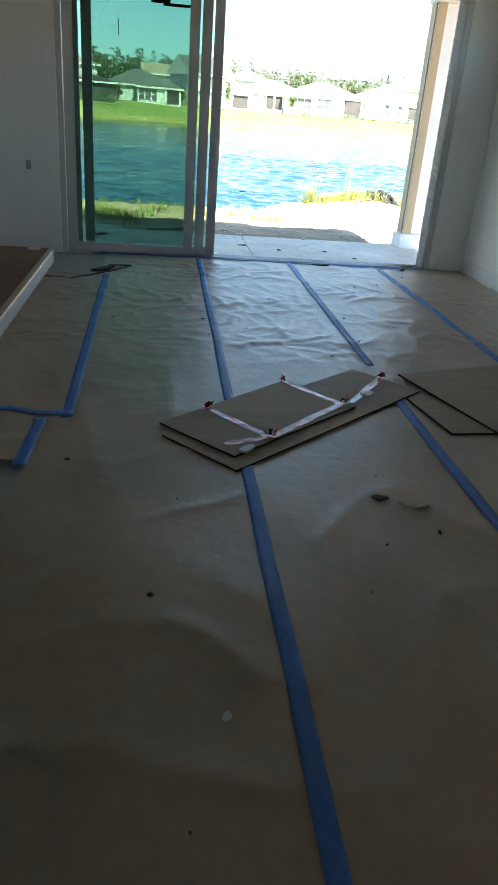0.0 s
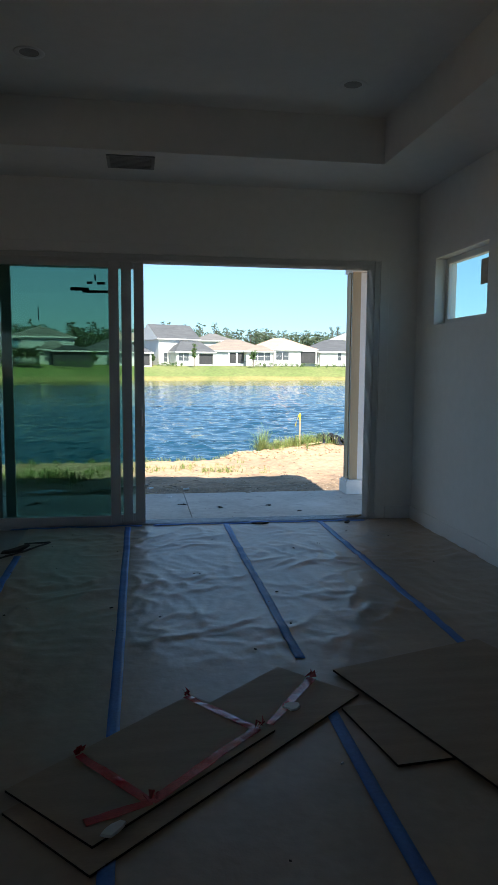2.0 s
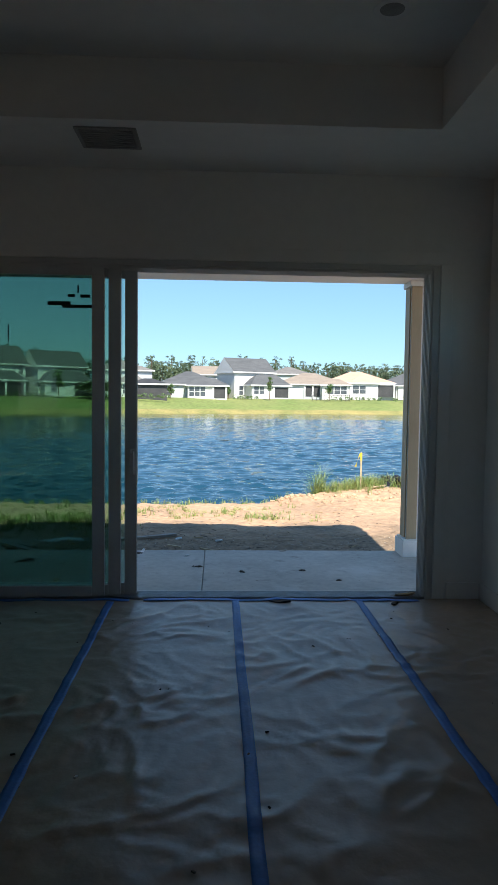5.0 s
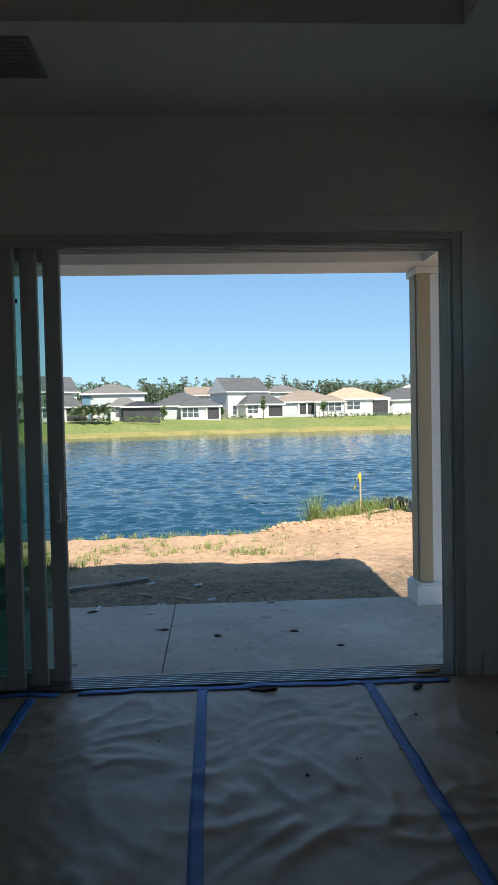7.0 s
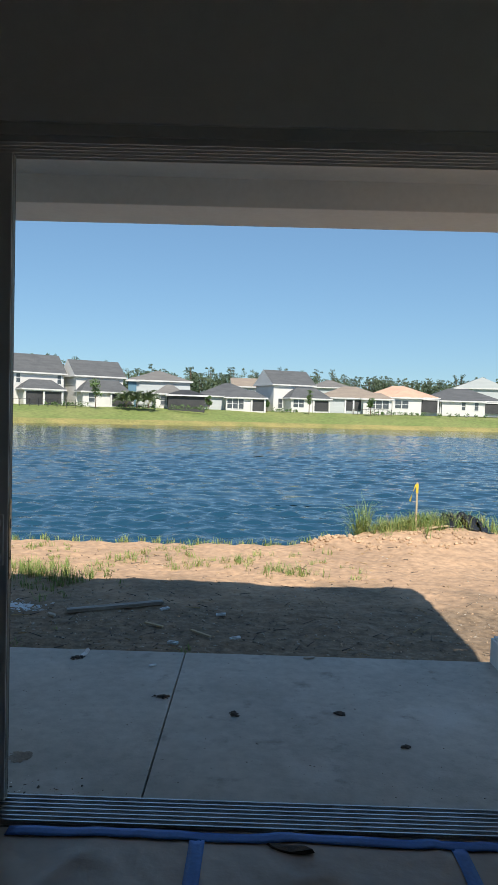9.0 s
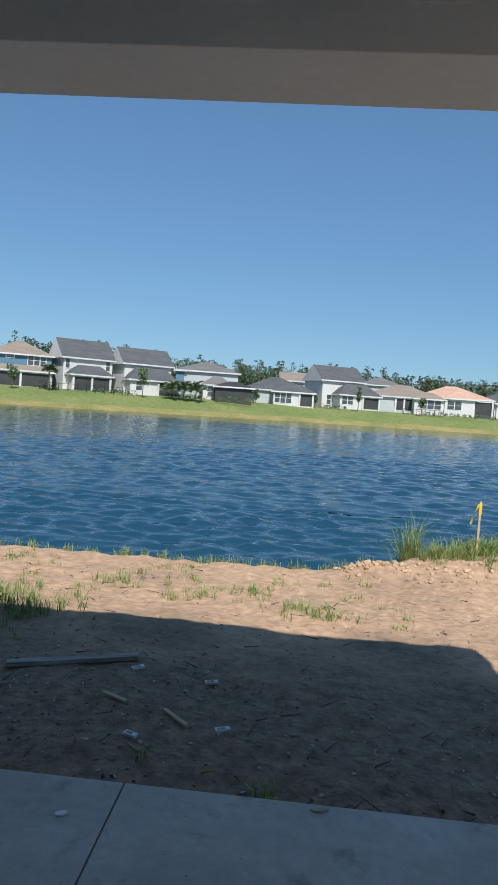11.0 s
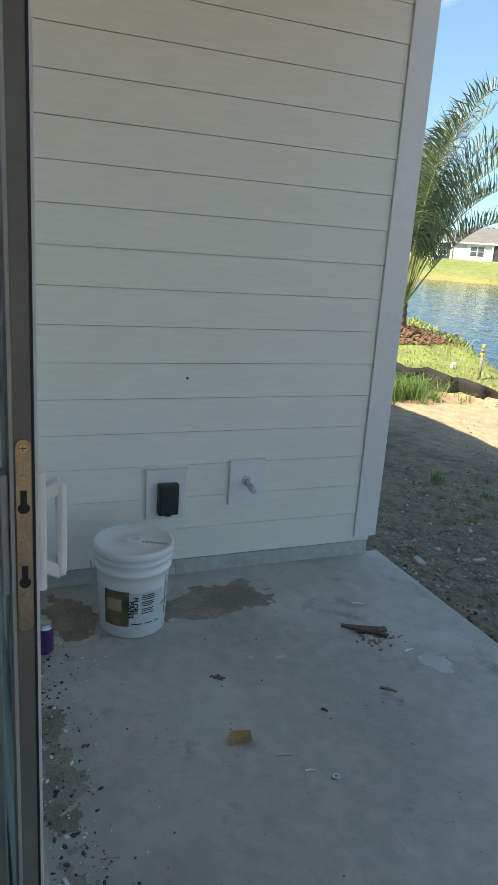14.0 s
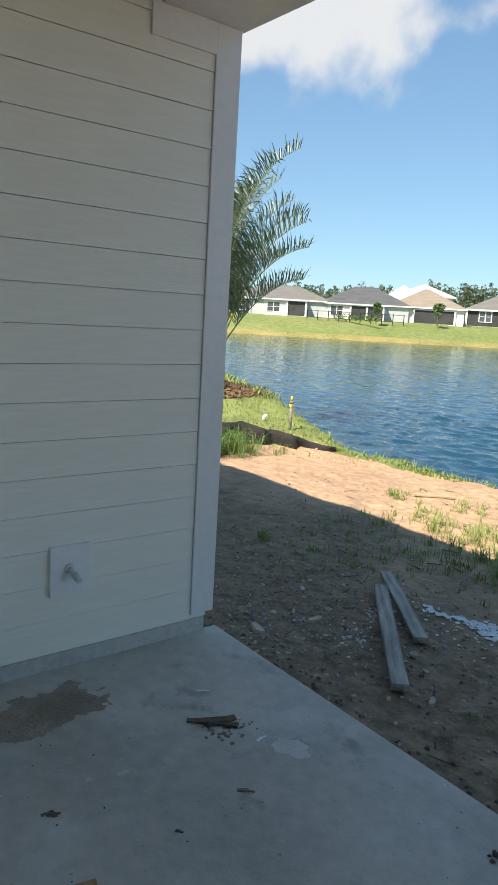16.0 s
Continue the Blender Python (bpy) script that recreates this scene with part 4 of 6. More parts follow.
add_cyl(bm, (WX + 0.0285, 1.262, 0.38), (WX + 0.034, 1.262, 0.38), 0.022, 0.020, 18)
finish("spout", bm, M_FRAME, tap)
tagged(tap, "capped hose pipe stub on a siding block", "tap")
bm = bmesh.new()
add_cyl(bm, (WX + 0.008, 0.96, 0.86), (WX + 0.020, 0.96, 0.86), 0.006, 0.004, 10)
tagged(finish("nail_head", bm, M_DARKBIT), "dark nail head in the siding", "nail")

# paint pail
BX, BYC = -2.555, 0.66
pail = empty("paint_pail", (BX, BYC, SLAB_Z))
bm = bmesh.new()
lathe(bm, [(0.0, 0.002), (0.125, 0.0), (0.131, 0.006), (0.140, 0.225), (0.143, 0.262), (0.151, 0.265), (0.151, 0.277), (0.144, 0.280), (0.146, 0.305), (0.154, 0.308), (0.154, 0.320), (0.147, 0.322), (0.148, 0.345)], 40, centre=(BX, BYC, SLAB_Z))
finish("pail_body", bm, M_PAIL, pail)
bm = bmesh.new()
lathe(bm, [(0.150, 0.330), (0.158, 0.334), (0.159, 0.356), (0.155, 0.363), (0.146, 0.364), (0.143, 0.356), (0.036, 0.357), (0.034, 0.363), (0.022, 0.364), (0.019, 0.358), (0.0, 0.358)], 40, centre=(BX, BYC, SLAB_Z))
finish("lid", bm, M_PAIL, pail)


def wrap(bm, a0, a1, z0, z1, mi=0, r=0.0012, seg=10):
    """A label patch that follows the pail's wall; angles in degrees, 0 towards +x."""
    rows = []
    for i in range(seg + 1):
        a = radians(a0 + (a1 - a0) * i / seg)
        col_ = []
        for z in (z0, z1):
            rr = 0.131 + 0.009 * z / 0.225 + r
            col_.append(bm.verts.new((BX + rr * math.cos(a), BYC + rr * math.sin(a), SLAB_Z + z)))
        rows.append(col_)
    for p, q in zip(rows, rows[1:]):
        f = bm.faces.new((p[0], q[0], q[1], p[1]))
        f.material_index = mi


bm = bmesh.new()
wrap(bm, -62, -18, 0.055, 0.205, 0)
wrap(bm, -17, 42, 0.055, 0.200, 1)
for i, (a0, a1, z) in enumerate(((2, 24, 0.188), (2, 24, 0.180), (2, 24, 0.172), (2, 24, 0.160), (2, 24, 0.152), (2, 20, 0.144), (2, 24, 0.130), (2, 22, 0.122), (2, 24, 0.112), (-14, 4, 0.066), (8, 22, 0.066), (26, 36, 0.066))):
    wrap(bm, a0, a1, z - 0.002, z + 0.002, 2, 0.0022, 6)
wrap(bm, -56, -30, 0.12, 0.17, 3, 0.0022, 6)
tagged(finish("label", bm, [M_LABELD, M_LABELW, M_INK, M_TAN], pail), "printed paint label in green, white and grey")


def lettering(name, body, size, mat, m, parent=None, label=""):
    cu = bpy.data.curves.new(name, "FONT")
    cu.body, cu.size, cu.extrude, cu.align_x, cu.align_y = body, size, 0.0004, "CENTER", "CENTER"
    cu.offset = 0.0007
    cu.materials.append(mat)
    tmp = new(name, cu)
    dg = bpy.context.evaluated_depsgraph_get()
    me = bpy.data.meshes.new_from_object(tmp.evaluated_get(dg))
    bpy.data.objects.remove(tmp)
    me.transform(m)
    ob = new(name, me)
    if parent:
        ob.parent, ob.matrix_parent_inverse = parent, parent.matrix_basis.inverted()
    if label:
        ob["label"] = label
    return ob


def on_pail(a, z, r=0.0025, roll=0):
    ar = radians(a)
    rr = 0.131 + 0.009 * z / 0.225 + r
    return Matrix.Translation((BX + rr * math.cos(ar), BYC + rr * math.sin(ar), SLAB_Z + z)) @ pose(0, 0, 0, 90, 0, a + 90) @ pose(0, 0, 0, 0, 0, roll)


lettering("lettering", "FLORI", 0.026, M_INK, on_pail(-8, 0.148, roll=-90), pail, "black printed word FLORI")
lettering("lettering", "PAINT", 0.026, M_INK, on_pail(-15, 0.128, roll=-90), pail, "black printed word PAINT")
# handwritten strokes on lid and side: too faint to read, kept as short bars
bm = bmesh.new()
for k in range(9):
    add_box(bm, (-0.002, -0.007, 0), (0.002, 0.007, 0.0008), m=Matrix.Translation((BX + 0.02 + 0.010 * k * 0.5, BYC + 0.035 + k * 0.010, SLAB_Z + 0.358)) @ pose(0, 0, 0, 0, 0, 60 + 25 * math.sin(k * 2.1)))
for k in range(14):
    add_box(bm, (-0.0016, -0.006, 0), (0.0016, 0.006, 0.0008), m=on_pail(52, 0.08 + 0.012 * k, 0.0015) @ pose(0, 0, 0, 0, 0, 50 * math.sin(k * 1.7)))
tagged(finish("ink_marks", bm, M_INK, pail), "black marker strokes", kind="stuff")
bm = bmesh.new()
prev = None
for i in range(17):
    t = math.pi * i / 16
    c = Vector((BX + 0.153 * math.cos(radians(70)) * math.cos(t) + 0.17 * math.sin(t) * 0.55, BYC + 0.160 * math.cos(t), SLAB_Z + 0.268 - 0.165 * math.sin(t)))
    if prev:
        add_cyl(bm, prev, c, 0.0022, None, 6, caps=False)
    prev = c
finish("bail", bm, M_WIRE, pail)
tagged(pail, "white plastic paint pail with a lid on the concrete", "paint pail")

# drink can
bm = bmesh.new()
lathe(bm, [(0.0, 0.004), (0.024, 0.0), (0.033, 0.010), (0.033, 0.104)], 24, 0, (-2.43, 0.305, SLAB_Z))
lathe(bm, [(0.033, 0.104), (0.027, 0.116), (0.028, 0.120), (0.025, 0.1205), (0.023, 0.114), (0.0, 0.114)], 24, 1, (-2.43, 0.305, SLAB_Z))
tagged(finish("drink_can", bm, [M_CANP, M_ALU]), "purple aluminium drink can on the concrete", "can")


# stains and scraps on the slab
def ground_film(name, cx, cy, sx, sy, turn, cut, cell, mat, label, cat, seed, grain=9.0, z=SLAB_Z):
    """A thin dried film with a ragged outline and gaps, laid on the slab."""
    bm = bmesh.new()
    n, m = int(sx * 2.6 / cell), int(sy * 2.6 / cell)
    pts = {}
    c, sn = math.cos(turn), math.sin(turn)

    def vert(i, j):
        if (i, j) not in pts:
            u, v = (i - n / 2) * cell + cell * 0.45 * noise.noise((i * 0.9, j * 0.9, seed)), (j - m / 2) * cell + cell * 0.45 * noise.noise((i * 0.9, j * 0.9, seed + 5))
            pts[i, j] = bm.verts.new((cx + u * c - v * sn, cy + u * sn + v * c, z + 0.0012))
        return pts[i, j]
    for i in range(n):
        for j in range(m):
            u, v = (i + 0.5 - n / 2) * cell, (j + 0.5 - m / 2) * cell
            d = math.exp(-(u / sx) ** 2 * 2.2 - (v / sy) ** 2 * 2.2)
            k = noise.noise((u * grain * 0.35 + seed, v * grain * 0.35, seed)) * 0.5 + noise.noise((u * grain + seed, v * grain, seed)) * 0.35 + noise.noise((u * grain * 3.1, v * grain * 3.1, seed)) * 0.25
            if d + k * 0.9 > cut:
                bm.faces.new((vert(i, j), vert(i + 1, j), vert(i + 1, j + 1), vert(i, j + 1)))
    return tagged(finish(name, bm, mat), label, cat, kind="stuff")


ground_film("mud_patch", -2.62, 0.98, 0.20, 0.42, 0.12, 0.52, 0.008, M_STAIN, "thin dried mud patch on the concrete", "mud patch", 2.3)
ground_film("mud_patch", -2.62, 0.42, 0.30, 0.22, 0.3, 0.55, 0.009, M_STAIN, "thin dried mud beside the paint pail", "mud patch", 8.1)
ground_film("mud_patch", -1.75, 0.27, 0.95, 0.10, 0.0, 0.72, 0.008, M_STAIN, "dark dirt trodden along the door track", "mud patch", 4.4, 14.0)
ground_film("mud_patch", -1.15, 0.62, 0.22, 0.14, 0.4, 1.0, 0.008, M_STAIN, "dark scuff of dirt on the concrete", "mud patch", 6.2, 14.0)
ground_film("mud_patch", -2.10, 0.86, 0.10, 0.05, 0.9, 0.66, 0.006, M_DARKSOIL, "dark scuff of dirt on the concrete", "mud patch", 3.7, 20.0)
ground_film("cement_wash", -2.17, 1.06, 0.16, 0.09, 1.2, 0.55, 0.008, M_WASH, "pale wash of cement on the concrete", "cement stain", 5.5)
ground_film("cement_wash", -1.98, 1.70, 0.20, 0.12, 0.7, 0.78, 0.007, M_WASH, "pale wash of cement on the concrete", "cement stain", 9.3)
DIRT = ((-0.598, 1.341, 0.12, 0.06), (-1.20, 1.90, 0.10, 0.07), (-2.23, 1.563, 0.10, 0.05), (-0.20, 1.15, 0.07, 0.05), (0.35, 1.20, 0.06, 0.04), (0.62, 0.85, 0.05, 0.03))
for k, (x, y, sx, sy) in enumerate(DIRT):
    bm = bmesh.new()
    for i in range(30):
        a, r = random.uniform(0, 6.28), random.random() ** 0.9
        s = random.uniform(0.006, 0.017) * (1.1 - 0.6 * r)
        add_lump(bm, pose(math.cos(a) * r * sx * 0.5, math.sin(a) * r * sy * 0.5, s * 0.3) @ Matrix.Diagonal((1, 0.8, 0.5, 1)), s)
    ob = finish("dirt_clump", bm, M_DARKBIT)
    ob.matrix_basis = pose(x, y, SLAB_Z + 0.001, 0, 0, k * 40)
    tagged(ob, "crumbled clump of dark dirt on the concrete", "dirt clump", "dirt clumps on the slab", "stuff")
bm = bmesh.new()
lo = [bm.verts.new(v) for v in ((-0.046, -0.012, 0), (0.030, -0.030, 0), (0.046, 0.006, 0), (0.022, 0.018, 0), (-0.016, 0.026, 0))]
hi = [bm.verts.new((v.co.x * 0.93, v.co.y * 0.93, 0.013 + 0.004 * k % 0.006)) for k, v in enumerate(lo)]
bm.faces.new(lo[::-1])
bm.faces.new(hi)
for i in range(5):
    bm.faces.new((lo[i], lo[(i + 1) % 5], hi[(i + 1) % 5], hi[i]))
o = finish("foam_scrap", bm, M_FOAM)
o.matrix_basis = pose(-1.768, 0.829, SLAB_Z + 0.001, 0, 0, 98)
tagged(o, "angular torn tan foam scrap on the concrete", "scrap")
bm = bmesh.new()
for dx, dy, rz, L, w in ((0, 0, 0, 0.085, 0.020), (0.012, 0.014, 9, 0.065, 0.016), (-0.015, -0.012, -7, 0.06, 0.014), (0.055, 0.010, 24, 0.05, 0.034), (0.07, -0.012, -14, 0.045, 0.026)):
    add_box(bm, (-L, -w / 2, 0), (L, w / 2, 0.007), 0.003, m=pose(dx, dy, 0.001, 0, -3, rz))
o = finish("wood_splinter", bm, M_TRUNK)
o.matrix_basis = pose(-2.25, 1.555, SLAB_Z + 0.004, 0, 0, 52)
tagged(o, "splintered brown bark strip on the concrete", "scrap")
bm = bmesh.new()
for i in range(50):
    x, y = random.gauss(-2.17, 0.028), random.gauss(1.585, 0.05)
    s = random.uniform(0.003, 0.011)
    add_lump(bm, pose(x, y, SLAB_Z + s * 0.1, 0, 0, random.uniform(0, 180)) @ Matrix.Diagonal((1.6, 1.1, 0.2, 1)), s * 0.8)
tagged(finish("mud_smear", bm, M_SOIL), "smear of dried mud beside the bark strip", "mud", kind="stuff")
add = [(-2.06, 1.66, 0.05, 0.010, 100, M_TRIM, "white plastic sliver on the concrete"), (-1.66, 0.935, 0.05, 0.007, 75, M_ALU, "bent steel pin on the concrete"), (-1.575, 0.985, 0.035, 0.008, 80, M_TRIM, "white sliver of trim on the concrete"),
       (-1.63, 0.285, 0.06, 0.014, -60, M_STONE, "pale wood sliver by the door track"), (-1.45, 0.36, 0.05, 0.008, 80, M_STONE, "pale wood sliver by the door track"), (-1.40, 0.25, 0.045, 0.010, 10, M_TRIM, "white sliver by the door track"),
       (-2.45, 1.66, 0.055, 0.009, 60, M_TRIM, "white plastic sliver on the concrete"), (-1.86, 1.44, 0.06, 0.012, 50, M_SOIL, "dark leaf scrap on the concrete"), (-1.82, 1.16, 0.025, 0.010, 40, M_DARKBIT, "black chip on the concrete")]
for x, y, L, w, rz, mt, lb in add:
    bm = bmesh.new()
    add_box(bm, (-L / 2, -w / 2, 0), (L * 0.1, w / 2, w * 0.35), 0.001, m=pose(0, 0, 0, 0, -2, 5))
    add_box(bm, (0, -w * 0.35, 0), (L / 2, w * 0.35, w * 0.3), 0.001, m=pose(0, 0, 0, 0, 2, -6))
    o = finish("sliver", bm, mt)
    o.matrix_basis = pose(x, y, SLAB_Z + 0.0015, 0, 0, rz)
    tagged(o, lb, "scrap", "slivers on the slab")
flake("paper_scrap", -1.17, 1.965, SLAB_Z + 0.001, 0.08, 0.04, 0.006, M_TRIM, "curled white paper scrap on the concrete", "scrap", rot=70, curl=2.0)
flake("paper_scrap", -0.72, 1.80, SLAB_Z + 0.001, 0.06, 0.035, 0.006, M_TRIM, "white drywall scrap on the concrete", "scrap", rot=15)
flake("paper_scrap", 0.25, 2.02, SLAB_Z + 0.001, 0.09, 0.04, 0.008, M_STONE, "pale mortar scrap at the slab edge", "scrap", rot=5)
bm = bmesh.new()
lathe(bm, [(0.005, 0.0), (0.013, 0.0), (0.014, 0.002), (0.013, 0.003), (0.005, 0.003), (0.005, 0.0)], 20, centre=(-1.528, 1.045, SLAB_Z + 0.001))
tagged(finish("washer", bm, M_ALU), "small metal washer on the concrete", "washer")
bm = bmesh.new()
for i in range(900):
    x, y = random.uniform(-2.85, 1.4), random.uniform(0.24, 2.03)
    if random.random() < 0.6:
        x, y = random.uniform(-2.7, -0.9), 0.22 + abs(random.gauss(0, 0.10))
    s = 0.0010 + 0.0030 * random.random() ** 2
    add_box(bm, (-s, -s * random.uniform(0.2, 1), 0), (s, s * 0.5, s * 0.6), m=pose(x, y, SLAB_Z + 0.0008, random.uniform(-15, 15), 0, random.uniform(0, 180)), mi=random.choice((0, 0, 1, 1, 2)))
for i in range(420):
    x, y = random.uniform(-2.5, -0.8), 0.21 + abs(random.gauss(0, 0.09))
    q = 0.0018 + 0.0058 * random.random() ** 2
    add_lump(bm, pose(x, y, SLAB_Z + q * 0.2, 0, 0, random.uniform(0, 180)) @ Matrix.Diagonal((1.4, 0.9, 0.4, 1)), q, 0.35, random.choice((0, 0, 0, 0, 1, 1, 2)))
tagged(finish("slab_crumbs", bm, [M_DARKBIT, M_STONE, M_TRIM]), "crumbs of dirt, grit and plaster on the concrete", "crumbs", kind="stuff")


# ---- ground, lake, far bank ----
LAKE_Z = -0.8


def lip_y(x):
    """Where the near bank breaks down to the lake."""
    y = 7.75 + 0.10 * noise.noise((x * 0.9, 0, 2)) + 0.05 * noise.noise((x * 3.1, 0, 5))
    y += 0.7 * smooth01(0.9, 2.0, x) + 0.6 * smooth01(2, 5, x)
    if x < -8:
        y += 0.48 * (-8 - x)
    return y


def ground_z(x, y):
    z = -0.33 - 0.11 * smooth01(4.5, 8, y)
    z += 0.30 * math.exp(-((x - 2.6) ** 2 / 2.2 + (y - 8.0) ** 2 / 1.3))          # heaped sand at the bank
    z += 0.10 * math.exp(-((x - 1.0) ** 2 / 0.10 + (y - 7.55) ** 2 / 0.06))
    z += 0.16 * smooth01(-7.4, -8.6, x) * smooth01(3, 7, y)                        # lawn beyond the silt fence
    z += 0.30 * math.exp(-((x + 12.0) ** 2 / 3.0 + (y - 8.1) ** 2 / 1.6))
    near = smooth01(60, 20, abs(x) + abs(y))
    z += near * (0.03 * noise.noise((x * 1.3, y * 1.3, 0)) + 0.022 * noise.noise((x * 4.5, y * 4.5, 1)) + 0.014 * noise.noise((x * 11, y * 11, 2)))
    z -= 0.05 * (1 - smooth01(2.06, 2.45, y)) * smooth01(1.9, 2.06, y)
    L = lip_y(x)
    z -= 0.85 * smooth01(L - 0.12, L + 0.55, y)
    return z


def axis_points(spans):
    out = []
    for a, b, step in spans:
        n = max(1, int(round((b - a) / step)))
        out += [a + (b - a) * i / n for i in range(n)]
    return out + [spans[-1][1]]


gx = axis_points(((-900, -80, 160), (-80, -16, 4), (-16, -9, 0.25), (-9, -5.2, 0.09), (-5.2, 3.8, 0.045), (3.8, 10, 0.4), (10, 80, 7), (80, 900, 160)))
gy = axis_points(((-900, -60, 200), (-60, -12, 12), (-12, 2.0, 2.0), (2.0, 9.2, 0.048), (9.2, 12, 0.35), (12, 40, 2.0)))
bm = bmesh.new()
lay = [[bm.verts.new((x, y, ground_z(x, y) if y > 1.9 or abs(x) > 9 else -0.42)) for x in gx] for y in gy]
for a, b in zip(lay, lay[1:]):
    for i in range(len(gx) - 1):
        f = bm.faces.new((a[i], a[i + 1], b[i + 1], b[i]))
        f.smooth = True
        c = f.calc_center_median()
        lawn = c.x < -7.9 + 0.25 * noise.noise((c.y, c.x, 0)) and c.y > 2.5
        edge = -8.2 < c.x < -5.3 and c.y > lip_y(c.x) - 0.35 * smooth01(-5.2, -6.5, c.x) - 0.08
        f.material_index = 1 if lawn or edge else 0
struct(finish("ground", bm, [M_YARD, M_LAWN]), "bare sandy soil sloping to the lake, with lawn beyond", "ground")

# wind waves: many small wave trains that run about the same way
rng = np.random.default_rng(7)
WAVES = []
for k in range(46):
    wl_ = 0.25 * 5.2 ** (k / 45) * rng.uniform(0.9, 1.1)
    WAVES.append((wl_, rng.normal(1.42, 0.72), rng.uniform(0, 6.28), 0.0056 * wl_ ** 0.55))


def wave_z(x, y, cell):
    """Height of the water; trains too short for the cell are left out."""
    z = np.zeros_like(x)
    for wl_, az, ph, amp in WAVES:
        if wl_ > 3.2 * cell:
            z += amp * np.sin((x * math.cos(az) + y * math.sin(az)) * 2 * math.pi / wl_ + ph + 0.8 * np.sin(x * 0.21 * math.cos(ph) + y * 0.17))
    lee = np.clip((x + 17 + 0.15 * y) / 12, 0, 1)     # calmer in the lee of the shore
    return z * (0.8 + 0.2 * np.sin(x * 0.09 + 1.3 * np.sin(y * 0.07))) * (0.42 + 0.58 * lee * lee * (3 - 2 * lee))


verts, quads = [(-700, 7.0, LAKE_Z - 0.12), (700, 7.0, LAKE_Z - 0.12), (700, 400, LAKE_Z - 0.12), (-700, 400, LAKE_Z - 0.12)], [(0, 1, 2, 3)]
for x0, x1, y0, y1, step in ((-30, 11, 7.4, 15, 0.075), (-50, 18, 15, 34, 0.14), (-80, 32, 34, 80, 0.25)):
    nx, ny = int((x1 - x0) / step), int((y1 - y0) / step)
    X_, Y_ = np.meshgrid(np.linspace(x0, x1, nx + 1), np.linspace(y0, y1, ny + 1))
    Z_ = LAKE_Z + wave_z(X_, Y_, step)
    base_ = len(verts)
    verts += list(zip(X_.ravel().tolist(), Y_.ravel().tolist(), Z_.ravel().tolist()))
    k = (np.arange(ny)[:, None] * (nx + 1) + np.arange(nx)[None, :]).ravel() + base_
    quads += np.stack((k, k + 1, k + nx + 2, k + nx + 1), 1).tolist()
me = bpy.data.meshes.new("water")
me.from_pydata(verts, [], quads)
me.materials.append(M_WATER)
me.polygons.foreach_set("use_smooth", [True] * len(quads))
struct(new("water", me), "dark blue rippled lake", "lake")

# line on which the far houses stand
HL = [(-330, -60), (-190, 0), (-120, 36), (-92, 54), (-76, 70), (-66, 84), (-58, 99), (-46, 109), (-28, 119), (0, 133), (20, 138), (45, 144), (90, 152), (200, 170), (600, 240)]


def along(pts, step):
    out = []
    for (x0, y0), (x1, y1) in zip(pts, pts[1:]):
        n = max(1, int(math.hypot(x1 - x0, y1 - y0) / step))
        out += [(x0 + (x1 - x0) * i / n, y0 + (y1 - y0) * i / n) for i in range(n)]
    return out + [pts[-1]]


PROFILE = ((-19, -1.6), (-16.2, -0.85), (-15.2, -0.45), (-14.0, -0.2), (-10, 0.55), (-5, 1.35), (-1, 1.75), (4, 1.85), (40, 1.9), (120, 2.0), (900, 2.2))
bm = bmesh.new()
cols = []
for k, (x, y) in enumerate(along(HL, 2.5)):
    d = Vector((x, y)).normalized()
    col_ = []
    for off, z in PROFILE:
        w = 0.8 * noise.noise((k * 0.21, 0, 1)) + 0.3 * noise.noise((k * 0.7, 0, 4)) if -17 < off < -12 else 0
        col_.append(bm.verts.new((x + d.x * (off + w), y + d.y * (off + w), z + (0.06 * noise.noise((k * 0.5, off, 0)) if off > -13 else 0))))
    cols.append(col_)
for a, b in zip(cols, cols[1:]):
    for i in range(len(PROFILE) - 1):
        f = bm.faces.new((a[i], b[i], b[i + 1], a[i + 1]))
        f.smooth = True
        f.material_index = 1 if i < 3 else 0
bmesh.ops.recalc_face_normals(bm, faces=bm.faces)
struct(finish("far_bank", bm, [M_LAWN, M_DRYBANK]), "mown green bank across the lake with a brown shoreline", "lake bank")


# ---- plants ----
def blade(bm, x, y, z, h, lean, az, w, mi=0):
    d = Vector((math.cos(az), math.sin(az), 0))
    s = Vector((-d.y, d.x, 0)) * w
    p0 = Vector((x, y, z))
    p1 = p0 + d * lean * 0.35 * h + Vector((0, 0, h * 0.6))
    p2 = p0 + d * lean * h + Vector((0, 0, h * (1 - 0.3 * lean)))
    v = [bm.verts.new(q) for q in (p0 - s, p0 + s, p1 + s * 0.8, p1 - s * 0.8, p2)]
    for f in (bm.faces.new((v[0], v[1], v[2], v[3])), bm.faces.new((v[3], v[2], v[4]))):
        f.material_index = mi


